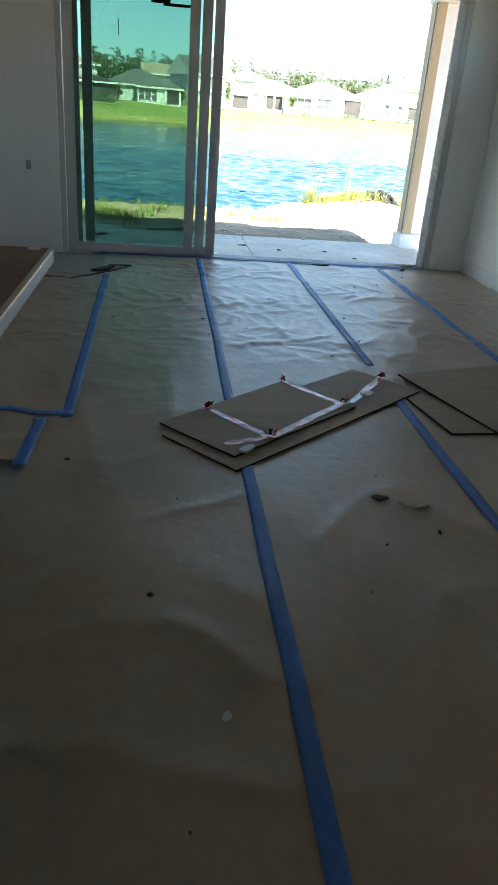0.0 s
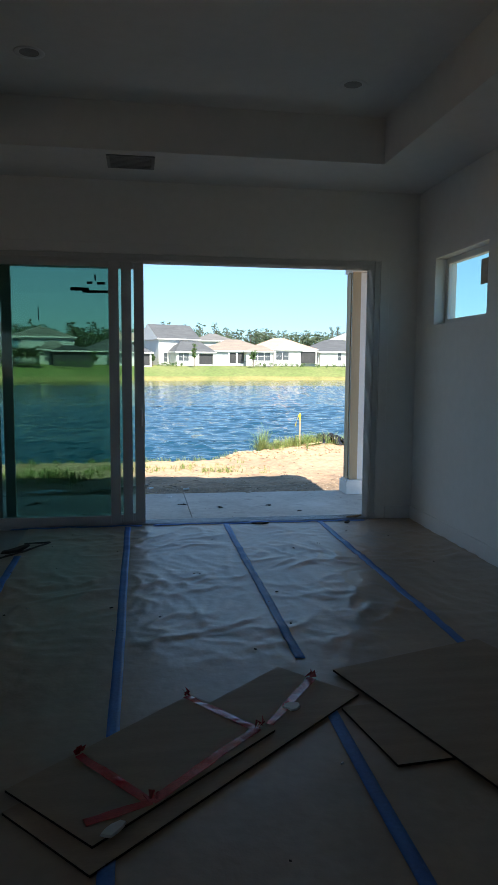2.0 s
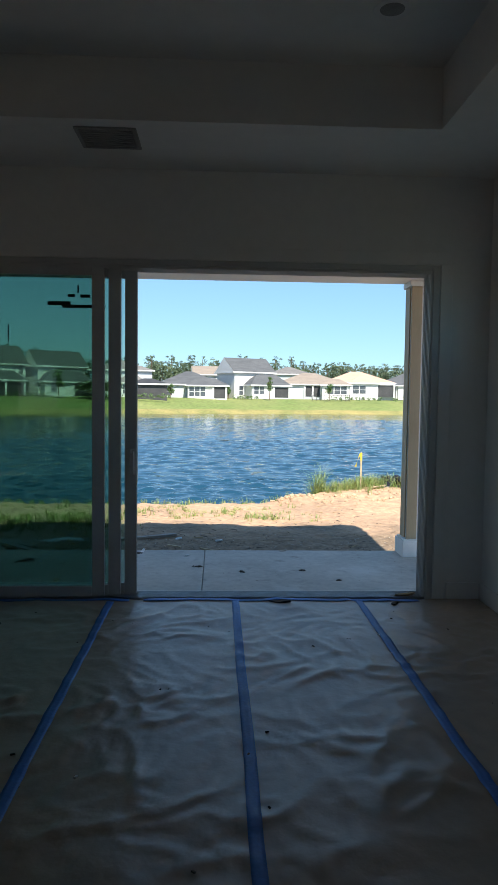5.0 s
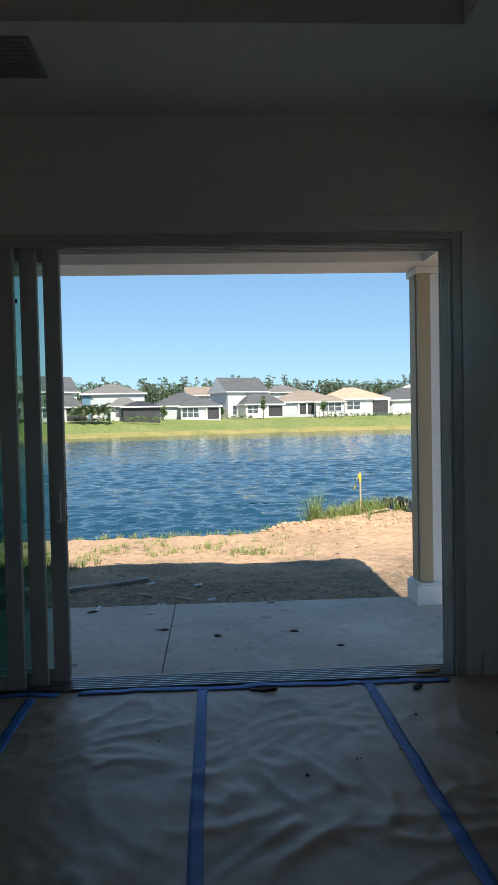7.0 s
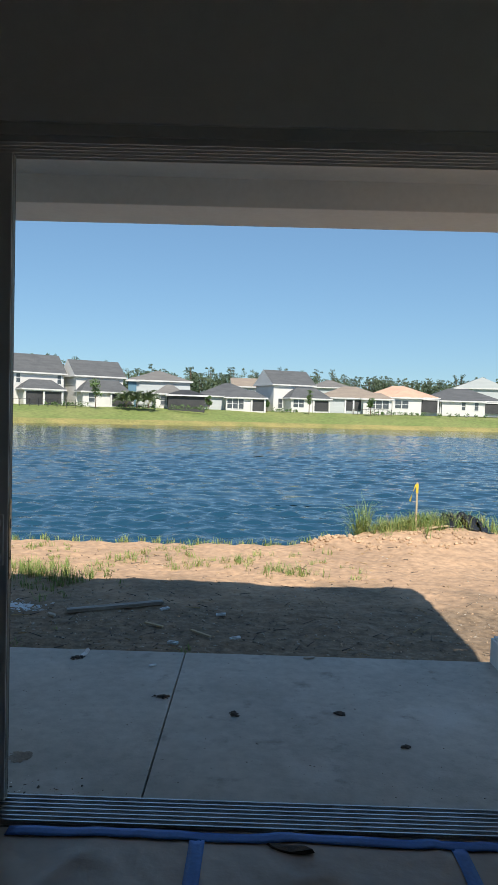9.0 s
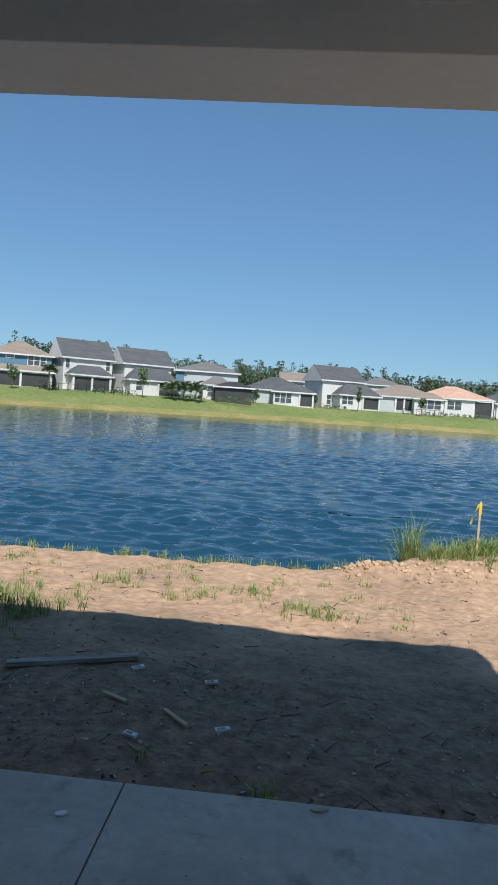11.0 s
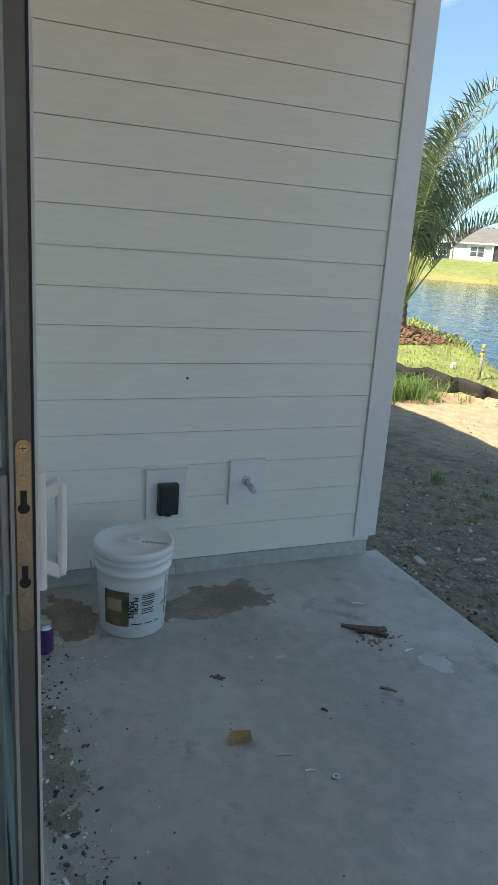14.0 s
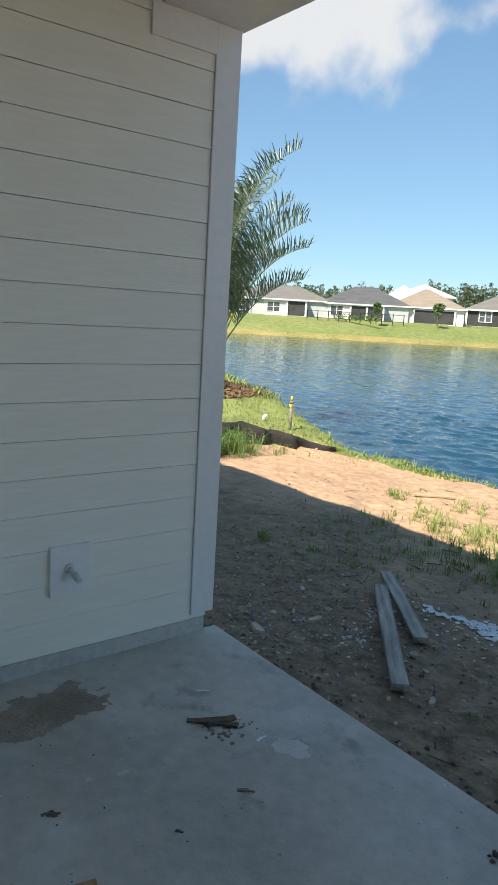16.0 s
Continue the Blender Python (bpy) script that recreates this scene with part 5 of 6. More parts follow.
def grass_patch(spots, label, name="grass_tufts", mats=None, lean=(0.15, 1.1)):
    """Blades in tufts: (x, y, spread in x, spread in y, blades, height, share of dry ones)."""
    bm = bmesh.new()
    for cx, cy, sx, sy, n, h, dry in spots:
        tufts = [(random.gauss(cx, sx), random.gauss(cy, sy)) for _ in range(max(1, n // 9))]
        for _ in range(n):
            tx, ty = random.choice(tufts)
            x, y = random.gauss(tx, 0.025), random.gauss(ty, 0.025)
            blade(bm, x, y, ground_z(x, y) - 0.01, h * random.uniform(0.4, 1.15), random.uniform(*lean), random.uniform(0, 6.28), random.uniform(0.002, 0.0045), 1 if random.random() < dry else 0)
    return tagged(finish(name, bm, mats or [M_GRASS, M_GRASSDRY]), label, "grass", kind="stuff")


grass_patch([(-3.3, 5.25, 0.55, 0.28, 900, 0.17, 0.15), (-2.4, 5.05, 0.30, 0.16, 600, 0.19, 0.15), (-4.2, 5.3, 0.30, 0.25, 250, 0.13, 0.3), (-3.6, 4.6, 0.7, 0.2, 260, 0.09, 0.1)], "patch of fresh green grass at the shadow edge on the sand")
spots = []
for k in range(34):
    spots.append((random.uniform(-4.6, 1.2), random.uniform(5.3, 7.4), 0.10, 0.07, random.randint(12, 55), random.uniform(0.05, 0.12), 0.35))
for x, y in ((-1.6, 6.2), (-0.9, 5.9), (0.1, 5.7), (0.35, 5.4), (-0.3, 6.1), (-5.0, 5.9), (-4.4, 6.2)):
    spots.append((x, y, 0.14, 0.09, 110, 0.14, 0.3))
grass_patch(spots, "scattered young grass tufts on the sand")
grass_patch([(x, lip_y(x) - 0.05, 0.10, 0.05, 42, random.uniform(0.08, 0.16), 0.25) for x in axis_points(((-8.0, 0.9, 0.19),))], "fringe of grass along the lake edge")
grass_patch([(2.3, 8.1, 0.45, 0.22, 1300, 0.28, 0.25), (1.45, 8.15, 0.05, 0.06, 260, 0.62, 0.05), (3.2, 8.5, 0.4, 0.2, 700, 0.33, 0.3), (1.8, 8.0, 0.3, 0.1, 400, 0.22, 0.3), (4.6, 8.8, 0.8, 0.3, 600, 0.3, 0.3)], "tall green reeds and grass on the sand heap")
grass_patch([(0.05, 2.45, 0.06, 0.08, 70, 0.12, 0.2), (-0.6, 2.75, 0.05, 0.05, 30, 0.08, 0.3), (-2.1, 2.9, 0.2, 0.2, 40, 0.05, 0.4), (-3.6, 3.6, 0.4, 0.5, 90, 0.06, 0.3), (-4.6, 4.6, 0.2, 0.2, 60, 0.1, 0.2), (-3.9, 4.0, 0.35, 0.25, 220, 0.09, 0.1), (-4.5, 3.6, 0.05, 0.05, 60, 0.13, 0.1), (-2.9, 4.6, 0.6, 0.25, 700, 0.10, 0.1)], "sparse grass in the shaded soil")
grass_patch([(-7.75, 5.2, 0.20, 0.36, 2300, 0.36, 0.15), (-7.6, 6.3, 0.15, 0.25, 90, 0.16, 0.15)], "thick green weeds in front of the silt fence", mats=[M_WEED, M_GRASS], lean=(0.4, 1.3))
bm = bmesh.new()
for _ in range(5200):
    x = random.uniform(-13.5, -5.4)
    L = lip_y(x)
    y = random.uniform(max(6.2, L - 2.6), L + 0.12) if x < -8 else random.uniform(L - 0.35, L + 0.12)
    blade(bm, x, y, ground_z(x, y) - 0.01, random.uniform(0.03, 0.08), random.uniform(0.2, 0.9), random.uniform(0, 6.28), 0.006, 0 if random.random() < 0.8 else 1)
for _ in range(1500):
    x = random.uniform(-17, -11)
    y = lip_y(x) - 0.3 + random.gauss(0, 0.3)
    blade(bm, x, y, ground_z(x, y) - 0.02, random.uniform(0.08, 0.28), random.uniform(0.4, 1.2), random.uniform(0, 6.28), 0.012, random.choice((0, 1)))
tagged(finish("lawn_grass", bm, [M_GRASS, M_GRASSDRY]), "short bright lawn grass and yellow weeds by the water", "grass", kind="stuff")

# pebbles, twigs and clods on the soil
bm = bmesh.new()
for i in range(4500):
    x, y = random.uniform(-6.5, 3.2), 2.1 + abs(random.gauss(0, 1.8))
    if y > lip_y(x) - 0.1:
        continue
    s = 0.003 + 0.011 * random.random() ** 2.5
    mi = random.choices((0, 1, 2), (5, 3, 2))[0]
    add_lump(bm, pose(x, y, ground_z(x, y) + s * 0.2, random.uniform(0, 90), 0, random.uniform(0, 180)) @ Matrix.Diagonal((1.3, 0.8, 0.55, 1)), s, 0.3, mi)
tagged(finish("soil_gravel", bm, [M_SOIL, M_SAND, M_STONE]), "pebbles and crumbs of soil on the ground", "gravel", kind="stuff")
bm = bmesh.new()
for i in range(330):
    x, y = random.uniform(-5.5, 2.0), random.uniform(2.3, 7.2)
    a, ln_ = random.uniform(0, 3.14), random.uniform(0.03, 0.16)
    z = ground_z(x, y) + 0.008
    add_cyl(bm, (x, y, z), (x + math.cos(a) * ln_, y + math.sin(a) * ln_, z + random.uniform(-0.003, 0.015)), random.uniform(0.002, 0.006), 0.002, 5, mi=random.choice((0, 0, 1)))
tagged(finish("twigs", bm, [M_DARKBIT, M_CHIPW]), "small dry twigs and splinters on the soil", "twigs", kind="stuff")


def clods(name, cx, cy, sx, sy, n, size, mat, label, cat):
    bm = bmesh.new()
    for i in range(n):
        x, y = random.gauss(cx, sx), random.gauss(cy, sy)
        s = size * random.uniform(0.4, 1.2)
        add_lump(bm, pose(x, y, ground_z(x, y) + s * 0.25), s)
    return tagged(finish(name, bm, mat), label, cat, kind="stuff")


clods("sand_clods", 0.95, 7.55, 0.22, 0.06, 60, 0.035, M_SAND, "broken clods of earth at the bank", "clods")
clods("sand_clods", 2.2, 7.4, 0.6, 0.25, 120, 0.03, M_SAND, "broken clods on the sand heap", "clods")
clods("sand_clods", -7.1, 6.95, 0.5, 0.28, 240, 0.017, M_SAND, "turned clods of earth beside the silt fence", "clods")
clods("slab_edge_rubble", -1.4, 2.20, 1.4, 0.12, 1500, 0.012, M_DARKSOIL, "dark rubble along the slab edge", "rubble")


# ---- loose things outdoors ----
def plank(name, p, q, w, t, mat, label, group="", lift=0.0, zq=None):
    p, q = Vector(p), Vector(q)
    d = q - p
    L = d.length
    bm = bmesh.new()
    add_box(bm, (-L / 2, -w / 2, 0), (L / 2, w / 2, t), 0.004)
    c = (p + q) / 2
    z0, z1 = ground_z(p.x, p.y), ground_z(q.x, q.y)
    ob = finish(name, bm, mat)
    ob.matrix_basis = pose(c.x, c.y, (z0 + z1) / 2 + 0.004 + lift, 0, -math.degrees(math.atan2(z1 - z0, L)), math.degrees(math.atan2(d.y, d.x)))
    return tagged(ob, label, "plank", group)


plank("wood_plank", (-3.22, 3.60), (-2.27, 2.70), 0.088, 0.038, M_WOOD, "short weathered timber plank lying on soil", "short planks", 0.014)
plank("wood_plank", (-3.42, 3.88), (-2.58, 3.24), 0.088, 0.038, M_WOOD, "short weathered timber plank lying on soil", "short planks", 0.014)
plank("wood_plank", (-1.76, 3.72), (-0.95, 4.02), 0.07, 0.03, M_WOOD, "long grey timber half sunk in soil", "", 0.006)
plank("wood_lath", (-5.02, 6.10), (-4.80, 6.55), 0.05, 0.022, M_WOODB, "fresh pine lath lying on the sand", "", 0.01)
plank("wood_lath", (2.36, 7.72), (2.70, 7.84), 0.05, 0.02, M_WOODB, "pale lath lying on the sand heap", "", 0.03)
plank("wood_lath", (-1.02, 3.42), (-0.86, 3.35), 0.03, 0.014, M_WOODB, "splinter of pine on the soil", "", 0.01)
plank("wood_lath", (-0.62, 3.30), (-0.45, 3.10), 0.025, 0.014, M_WOODB, "splinter of pine on the soil", "", 0.01)


def clip_block(x, y, rot):
    """A small pale moulded spacer with a hole."""
    bm = bmesh.new()
    add_box(bm, (-0.055, -0.022, 0), (0.055, -0.012, 0.02), 0.002)
    add_box(bm, (-0.055, 0.012, 0), (0.055, 0.022, 0.02), 0.002)
    add_box(bm, (-0.055, -0.0119, 0), (-0.04, 0.0119, 0.02), 0.002)
    add_box(bm, (0.02, -0.0119, 0), (0.055, 0.0119, 0.02), 0.002)
    ob = finish("spacer_block", bm, M_LABELW)
    ob.matrix_basis = pose(x, y, ground_z(x, y) + 0.010, 6, -4, rot) @ Matrix.Scale(0.78, 4)
    return tagged(ob, "small pale grey plastic spacer on the soil", "spacer", "plastic spacers")


for x, y, r in ((-0.915, 3.883, 35), (-0.398, 3.761, 10), (-0.727, 2.935, -30), (-0.25, 3.12, 20)):
    clip_block(x, y, r)


def spatter(name, spots, mat, label, cat):
    """Many small flat ragged flecks that lie on the ground: (x, y, spread along, spread across, turn, count, size)."""
    bm = bmesh.new()
    for cx, cy, sx, sy, turn, n, size in spots:
        for _ in range(n):
            u, v = random.gauss(0, sx), random.gauss(0, sy)
            x, y = cx + u * math.cos(turn) - v * math.sin(turn), cy + u * math.sin(turn) + v * math.cos(turn)
            r, k = size * (0.25 + random.random() ** 2), 8
            pts = [(x + math.cos(6.283 * q / k) * r * random.uniform(0.5, 1.4), y + math.sin(6.283 * q / k) * r * random.uniform(0.5, 1.4)) for q in range(k)]
            top = [bm.verts.new((a, b, ground_z(a, b) + 0.004 + 0.004 * random.random())) for a, b in pts]
            c = bm.verts.new((x, y, ground_z(x, y) + 0.010 + r * 0.15))
            for q in range(k):
                bm.faces.new((top[q], top[(q + 1) % k], c))
    return tagged(finish(name, bm, mat), label, cat, kind="stuff")


spatter("plaster_spill", [(-2.40, 3.84, 0.15, 0.06, 0.3, 230, 0.028), (-2.75, 3.70, 0.10, 0.03, 0.2, 60, 0.022), (-2.15, 3.80, 0.10, 0.05, 0.3, 50, 0.02), (-2.5, 3.7, 0.3, 0.15, 0.3, 60, 0.010)], M_PLASTER, "white dried plaster spilled in the soil", "plaster spill")
spatter("shell_gravel", [(-3.05, 3.45, 0.05, 0.16, 0.5, 70, 0.011), (-2.85, 3.0, 0.06, 0.12, 0.5, 60, 0.010), (-3.0, 3.2, 0.3, 0.4, 0, 60, 0.007)], M_PLASTER, "white shell grit in the soil", "gravel")
spatter("dark_litter", [(-1.5, 3.2, 1.1, 0.5, 0, 330, 0.011), (-0.2, 3.6, 0.7, 0.5, 0, 100, 0.009), (-3.6, 3.2, 0.5, 0.6, 0, 120, 0.009)], M_DARKBIT, "dark bark litter on the soil", "litter")
spatter("pale_litter", [(-1.2, 3.2, 1.2, 0.55, 0, 170, 0.013), (-3.2, 2.9, 0.5, 0.4, 0, 50, 0.009), (-1.0, 6.2, 2.0, 0.7, 0, 60, 0.010)], M_STONE, "pale grit on the soil", "litter")
bm = bmesh.new()
for i in range(900):
    x, y = random.gauss(-3.25, 0.42), random.gauss(2.85, 0.42)
    if y < 2.1:
        continue
    q = 0.004 + 0.014 * random.random() ** 2.2
    add_lump(bm, pose(x, y, ground_z(x, y) + q * 0.15, random.uniform(0, 60), 0, random.uniform(0, 180)) @ Matrix.Diagonal((1.5, 1.0, 0.5, 1)), q, 0.35, random.choice((0, 0, 0, 1)))
tagged(finish("clay_rubble", bm, [M_CLAY, M_STONE]), "grey clay rubble and grit in the soil", "rubble", kind="stuff")
for x, y, s in ((-3.24, 2.58, 0.11), (-3.15, 2.95, 0.09), (-3.02, 2.17, 0.06), (-2.05, 3.75, 0.07), (-1.86, 3.60, 0.08), (-2.15, 2.80, 0.05)):
    flake("stone_chip", x, y, ground_z(x, y) + 0.006, s, s * 0.6, 0.016, M_STONE, "flat pale stone chip on the soil", "stone", "stone chips", rot=random.uniform(0, 180), curl=0.4)

# survey stake with ribbon
stake = empty("survey_stake", (2.26, 7.95, ground_z(2.26, 7.95)))
zb = ground_z(2.26, 7.95)
bm = bmesh.new()
add_box(bm, (2.247, 7.943, zb - 0.1), (2.273, 7.957, 0.52), 0.002)
finish("lath", bm, M_WOODB, stake)
bm = bmesh.new()
add_box(bm, (2.243, 7.938, 0.36), (2.277, 7.962, 0.50), 0.003)
prev = None
for i in range(9):
    t = i / 8
    c = Vector((2.243 - 0.05 * math.sin(1.4 * t) - 0.04 * t, 7.94 - 0.02 * t, 0.49 - 0.25 * t))
    row = [bm.verts.new(c + Vector((0.014 * k * math.cos(2.5 * t), 0.02 * k * math.sin(2.5 * t), 0))) for k in (-1, 1)]
    if prev:
        bm.faces.new((prev[0], prev[1], row[1], row[0]))
    prev = row
finish("ribbon", bm, M_YELLOW, stake)
tagged(stake, "pale wooden survey stake with a hanging yellow ribbon", "stake")

# pipe post on the lawn
zb = ground_z(-8.5, 7.3)
post = empty("pipe_post", (-8.5, 7.3, zb))
bm = bmesh.new()
add_cyl(bm, (-8.5, 7.3, zb - 0.05), (-8.5, 7.3, zb + 0.42), 0.022, None, 12)
add_cyl(bm, (-8.5, 7.3, zb + 0.42), (-8.5, 7.3, zb + 0.455), 0.034, 0.03, 12)
finish("pipe", bm, M_WOOD, post)
bm = bmesh.new()
add_cyl(bm, (-8.5, 7.3, zb + 0.4551), (-8.5, 7.3, zb + 0.53), 0.024, 0.018, 12)
finish("fitting", bm, M_YELLOW, post)
bm = bmesh.new()
add_box(bm, (-8.53, 7.275, zb + 0.36), (-8.47, 7.325, zb + 0.40), 0.006)
finish("collar", bm, M_YELLOW, post)
tagged(post, "grey pipe post with a yellow fitting on the lawn", "post")
bm = bmesh.new()
zb = ground_z(-9.35, 7.45)
add_cyl(bm, (-9.35, 7.45, zb - 0.02), (-9.37, 7.45, zb + 0.07), 0.025, 0.025, 12)
add_cyl(bm, (-9.37, 7.45, zb + 0.065), (-9.31, 7.49, zb + 0.09), 0.027, 0.025, 12)
tagged(finish("pipe_stub", bm, M_TRIM), "short white pipe stub in the ground", "pipe")

# silt fence
bm = bmesh.new()
prev = None
for i in range(41):
    t = i / 40
    x = -8.25 + 0.75 * t ** 1.5 + 0.05 * math.sin(i * 0.9)
    y = 4.6 + 2.85 * t
    g = ground_z(x, y)
    hgt = 0.36 * (1 - t ** 1.7) + 0.03
    row = [bm.verts.new((x + 0.04 * math.sin(i * 1.3 + k), y, g - 0.05 + (hgt + 0.05 + 0.02 * math.sin(i * 0.7)) * k / 3)) for k in range(4)]
    if prev:
        for k in range(3):
            bm.faces.new((prev[k], row[k], row[k + 1], prev[k + 1]))
    prev = row
ob = finish("silt_fence", bm, M_FABRIC, smooth=True)
md = ob.modifiers.new("thickness", "SOLIDIFY")
md.thickness = 0.008
tagged(ob, "sagging black silt fence fabric along the lawn", "silt fence")

# black plastic sheet on the heap
bm = bmesh.new()
n = 26
lay = []
for j in range(n + 1):
    row = []
    for i in range(n + 1):
        u, v = i / n - 0.5, j / n - 0.5
        x, y = 2.98 + u * 0.85 + 0.05 * noise.noise((v * 4, 0, 2)), 8.15 + v * 0.55 + 0.05 * noise.noise((u * 5, 1, 2))
        k = max(0, 1 - 3.4 * (u * u + v * v))
        row.append(bm.verts.new((x, y, ground_z(x, y) + 0.012 + k * 0.09 + 0.20 * k * abs(noise.noise((u * 8, v * 8, 6))) + 0.08 * k * abs(noise.noise((u * 19, v * 19, 3))))))
    lay.append(row)
for a, b in zip(lay, lay[1:]):
    for i in range(n):
        if noise.noise((i * 0.3, a[i].co.y * 4, 8)) > -0.33:
            bm.faces.new((a[i], a[i + 1], b[i + 1], b[i]))
bmesh.ops.delete(bm, geom=[v for v in bm.verts if not v.link_faces], context="VERTS")
ob = finish("plastic_sheet", bm, M_BAG, smooth=True)
md = ob.modifiers.new("thickness", "SOLIDIFY")
md.thickness = 0.004
tagged(ob, "crumpled black plastic sheet on the sand heap", "plastic sheet")

# mulch ring
bm = bmesh.new()
for i in range(700):
    a, r = random.uniform(0, 6.28), 1.05 * math.sqrt(random.random())
    x, y = -11.9 + math.cos(a) * r, 8.05 + math.sin(a) * r
    s = random.uniform(0.03, 0.07)
    add_box(bm, (-s, -s * 0.35, -s * 0.2), (s, s * 0.35, s * 0.2), m=pose(x, y, ground_z(x, y) + 0.02 + 0.10 * (1 - r / 1.1), random.uniform(-40, 40), random.uniform(-40, 40), random.uniform(0, 180)))
tagged(finish("mulch_ring", bm, M_MULCH), "heap of brown wood mulch round the palm", "mulch", kind="stuff")


def palm(x, y, z0, crown, fronds, seed, leaf_w=0.013):
    """Young feather palm; each frond is (heading, rise in degrees, length, droop)."""
    rnd = random.Random(seed)
    e = empty("palm_tree")
    bm = bmesh.new()
    prev = None
    for i in range(9):
        t = i / 8
        r = 0.13 - 0.03 * t + 0.02 * (i % 2)
        ring = [bm.verts.new((r * math.cos(k * 0.785), r * math.sin(k * 0.785), t * crown)) for k in range(8)]
        if prev:
            for k in range(8):
                bm.faces.new((prev[k], prev[(k + 1) % 8], ring[(k + 1) % 8], ring[k]))
        prev = ring
    finish("trunk", bm, M_TRUNK, e)
    for az, rise, L, droop in fronds:
        az, ang = radians(az + rnd.uniform(-4, 4)), radians(rise)
        d = Vector((math.cos(az), math.sin(az), 0))
        side_ = Vector((-d.y, d.x, 0))
        bm = bmesh.new()
        pts, steps = [], 34
        p = Vector((0, 0, crown - 0.06)) + d * 0.05
        for i in range(steps + 1):
            pts.append(p.copy())
            p = p + (d * math.cos(ang) + Vector((0, 0, math.sin(ang)))) * (L / steps)
            ang -= droop * (0.004 + 0.088 * (i / steps) ** 1.6)
        for i in range(steps):
            add_cyl(bm, pts[i], pts[i + 1], 0.020 * (1 - 0.8 * i / steps), None, 5, 1, False)
        for i in range(11, steps):
            for sub_ in (0.0, 0.34, 0.67):
                a = pts[i].lerp(pts[i + 1], sub_)
                t = (pts[i + 1] - pts[i]).normalized()
                up = t.cross(side_).normalized()
                f = i / steps
                ll = 0.80 * math.sin(math.pi * (0.22 + 0.64 * f)) * rnd.uniform(0.8, 1.15)
                for s in (-1, 1):
                    dirv = (side_ * s * rnd.uniform(0.35, 0.9) + t * rnd.uniform(0.2, 0.5) + up * rnd.uniform(0.15, 1.0)).normalized()
                    m1 = a + dirv * ll * 0.5
                    m2 = a + dirv * ll + Vector((0, 0, -0.42 * ll * rnd.random()))
                    w = t * leaf_w
                    v = [bm.verts.new(q) for q in (a - w * 0.5, a + w * 0.5, m1 + w * 0.75, m1 - w * 0.75, m2)]
                    bm.faces.new((v[0], v[1], v[2], v[3]))
                    bm.faces.new((v[3], v[2], v[4]))
        finish("frond", bm, [M_PALM, M_RACHIS], e)
    e.location = (x, y, z0)
    return tagged(e, "young palm with long feathery green fronds in mulch", "palm tree")


FRONDS = [(57, 89, 4.6, 0.95), (62, 81, 3.6, 1.05), (48, 70, 3.0, 0.9), (70, 88, 3.6, 0.5), (20, 84, 4.0, 0.6), (95, 82, 4.1, 0.7), (130, 78, 3.7, 0.9), (165, 72, 3.4, 1.0), (200, 80, 4.2, 0.9), (238, 76, 3.8, 1.0),
          (275, 82, 4.0, 0.8), (310, 74, 3.4, 1.0), (345, 80, 3.6, 0.9), (225, 62, 3.0, 1.0), (290, 62, 2.9, 1.0), (50, 78, 2.7, 0.6), (78, 72, 2.7, 0.8), (38, 74, 3.3, 0.8), (66, 60, 2.5, 0.8), (58, 82, 3.6, 0.8), (30, 88, 3.2, 0.3), (180, 88, 3.4, 0.3)]
palm(-11.9, 8.05, ground_z(-11.9, 8.05), 0.6, FRONDS, 4)


def fan_of_fronds(n, length, spread, droop, seed):
    rnd = random.Random(seed)
    return [(137.5 * j, 88 - spread * (j / n) ** 0.9, length * rnd.uniform(0.85, 1.1), droop) for j in range(n)]


# ---- far houses ----
def quad_roof(bm, x0, x1, y0, y1, ze, zr, kind, over=0.45, mi=0, gable_mi=1):
    """Roof over a rectangle: hip, or gable with its ridge along x or y."""
    a0, a1, b0, b1 = x0 - over, x1 + over, y0 - over, y1 + over
    lo = [bm.verts.new(v) for v in ((a0, b0, ze), (a1, b0, ze), (a1, b1, ze), (a0, b1, ze))]
    if kind == "hip":
        w = min(a1 - a0, b1 - b0) / 2
        if a1 - a0 >= b1 - b0:
            r0, r1 = (a0 + w * 0.98, (b0 + b1) / 2, zr), (a1 - w * 0.98, (b0 + b1) / 2, zr)
        else:
            r0, r1 = ((a0 + a1) / 2, b0 + w * 0.98, zr), ((a0 + a1) / 2, b1 - w * 0.98, zr)
    elif kind == "gx":
        r0, r1 = (a0, (b0 + b1) / 2, zr), (a1, (b0 + b1) / 2, zr)
    else:
        r0, r1 = ((a0 + a1) / 2, b0, zr), ((a0 + a1) / 2, b1, zr)
    p, q = bm.verts.new(r0), bm.verts.new(r1)
    if abs(r1[0] - r0[0]) >= abs(r1[1] - r0[1]):
        fs = [((lo[0], lo[1], q, p), mi), ((lo[2], lo[3], p, q), mi), ((lo[1], lo[2], q), gable_mi if kind == "gx" else mi), ((lo[3], lo[0], p), gable_mi if kind == "gx" else mi)]
    else:
        fs = [((lo[1], lo[2], q, p), mi), ((lo[3], lo[0], p, q), mi), ((lo[0], lo[1], p), gable_mi if kind == "gy" else mi), ((lo[2], lo[3], q), gable_mi if kind == "gy" else mi)]
    for vs_, k in fs:
        bm.faces.new(vs_).material_index = k
    bm.faces.new(lo[::-1]).material_index = 2


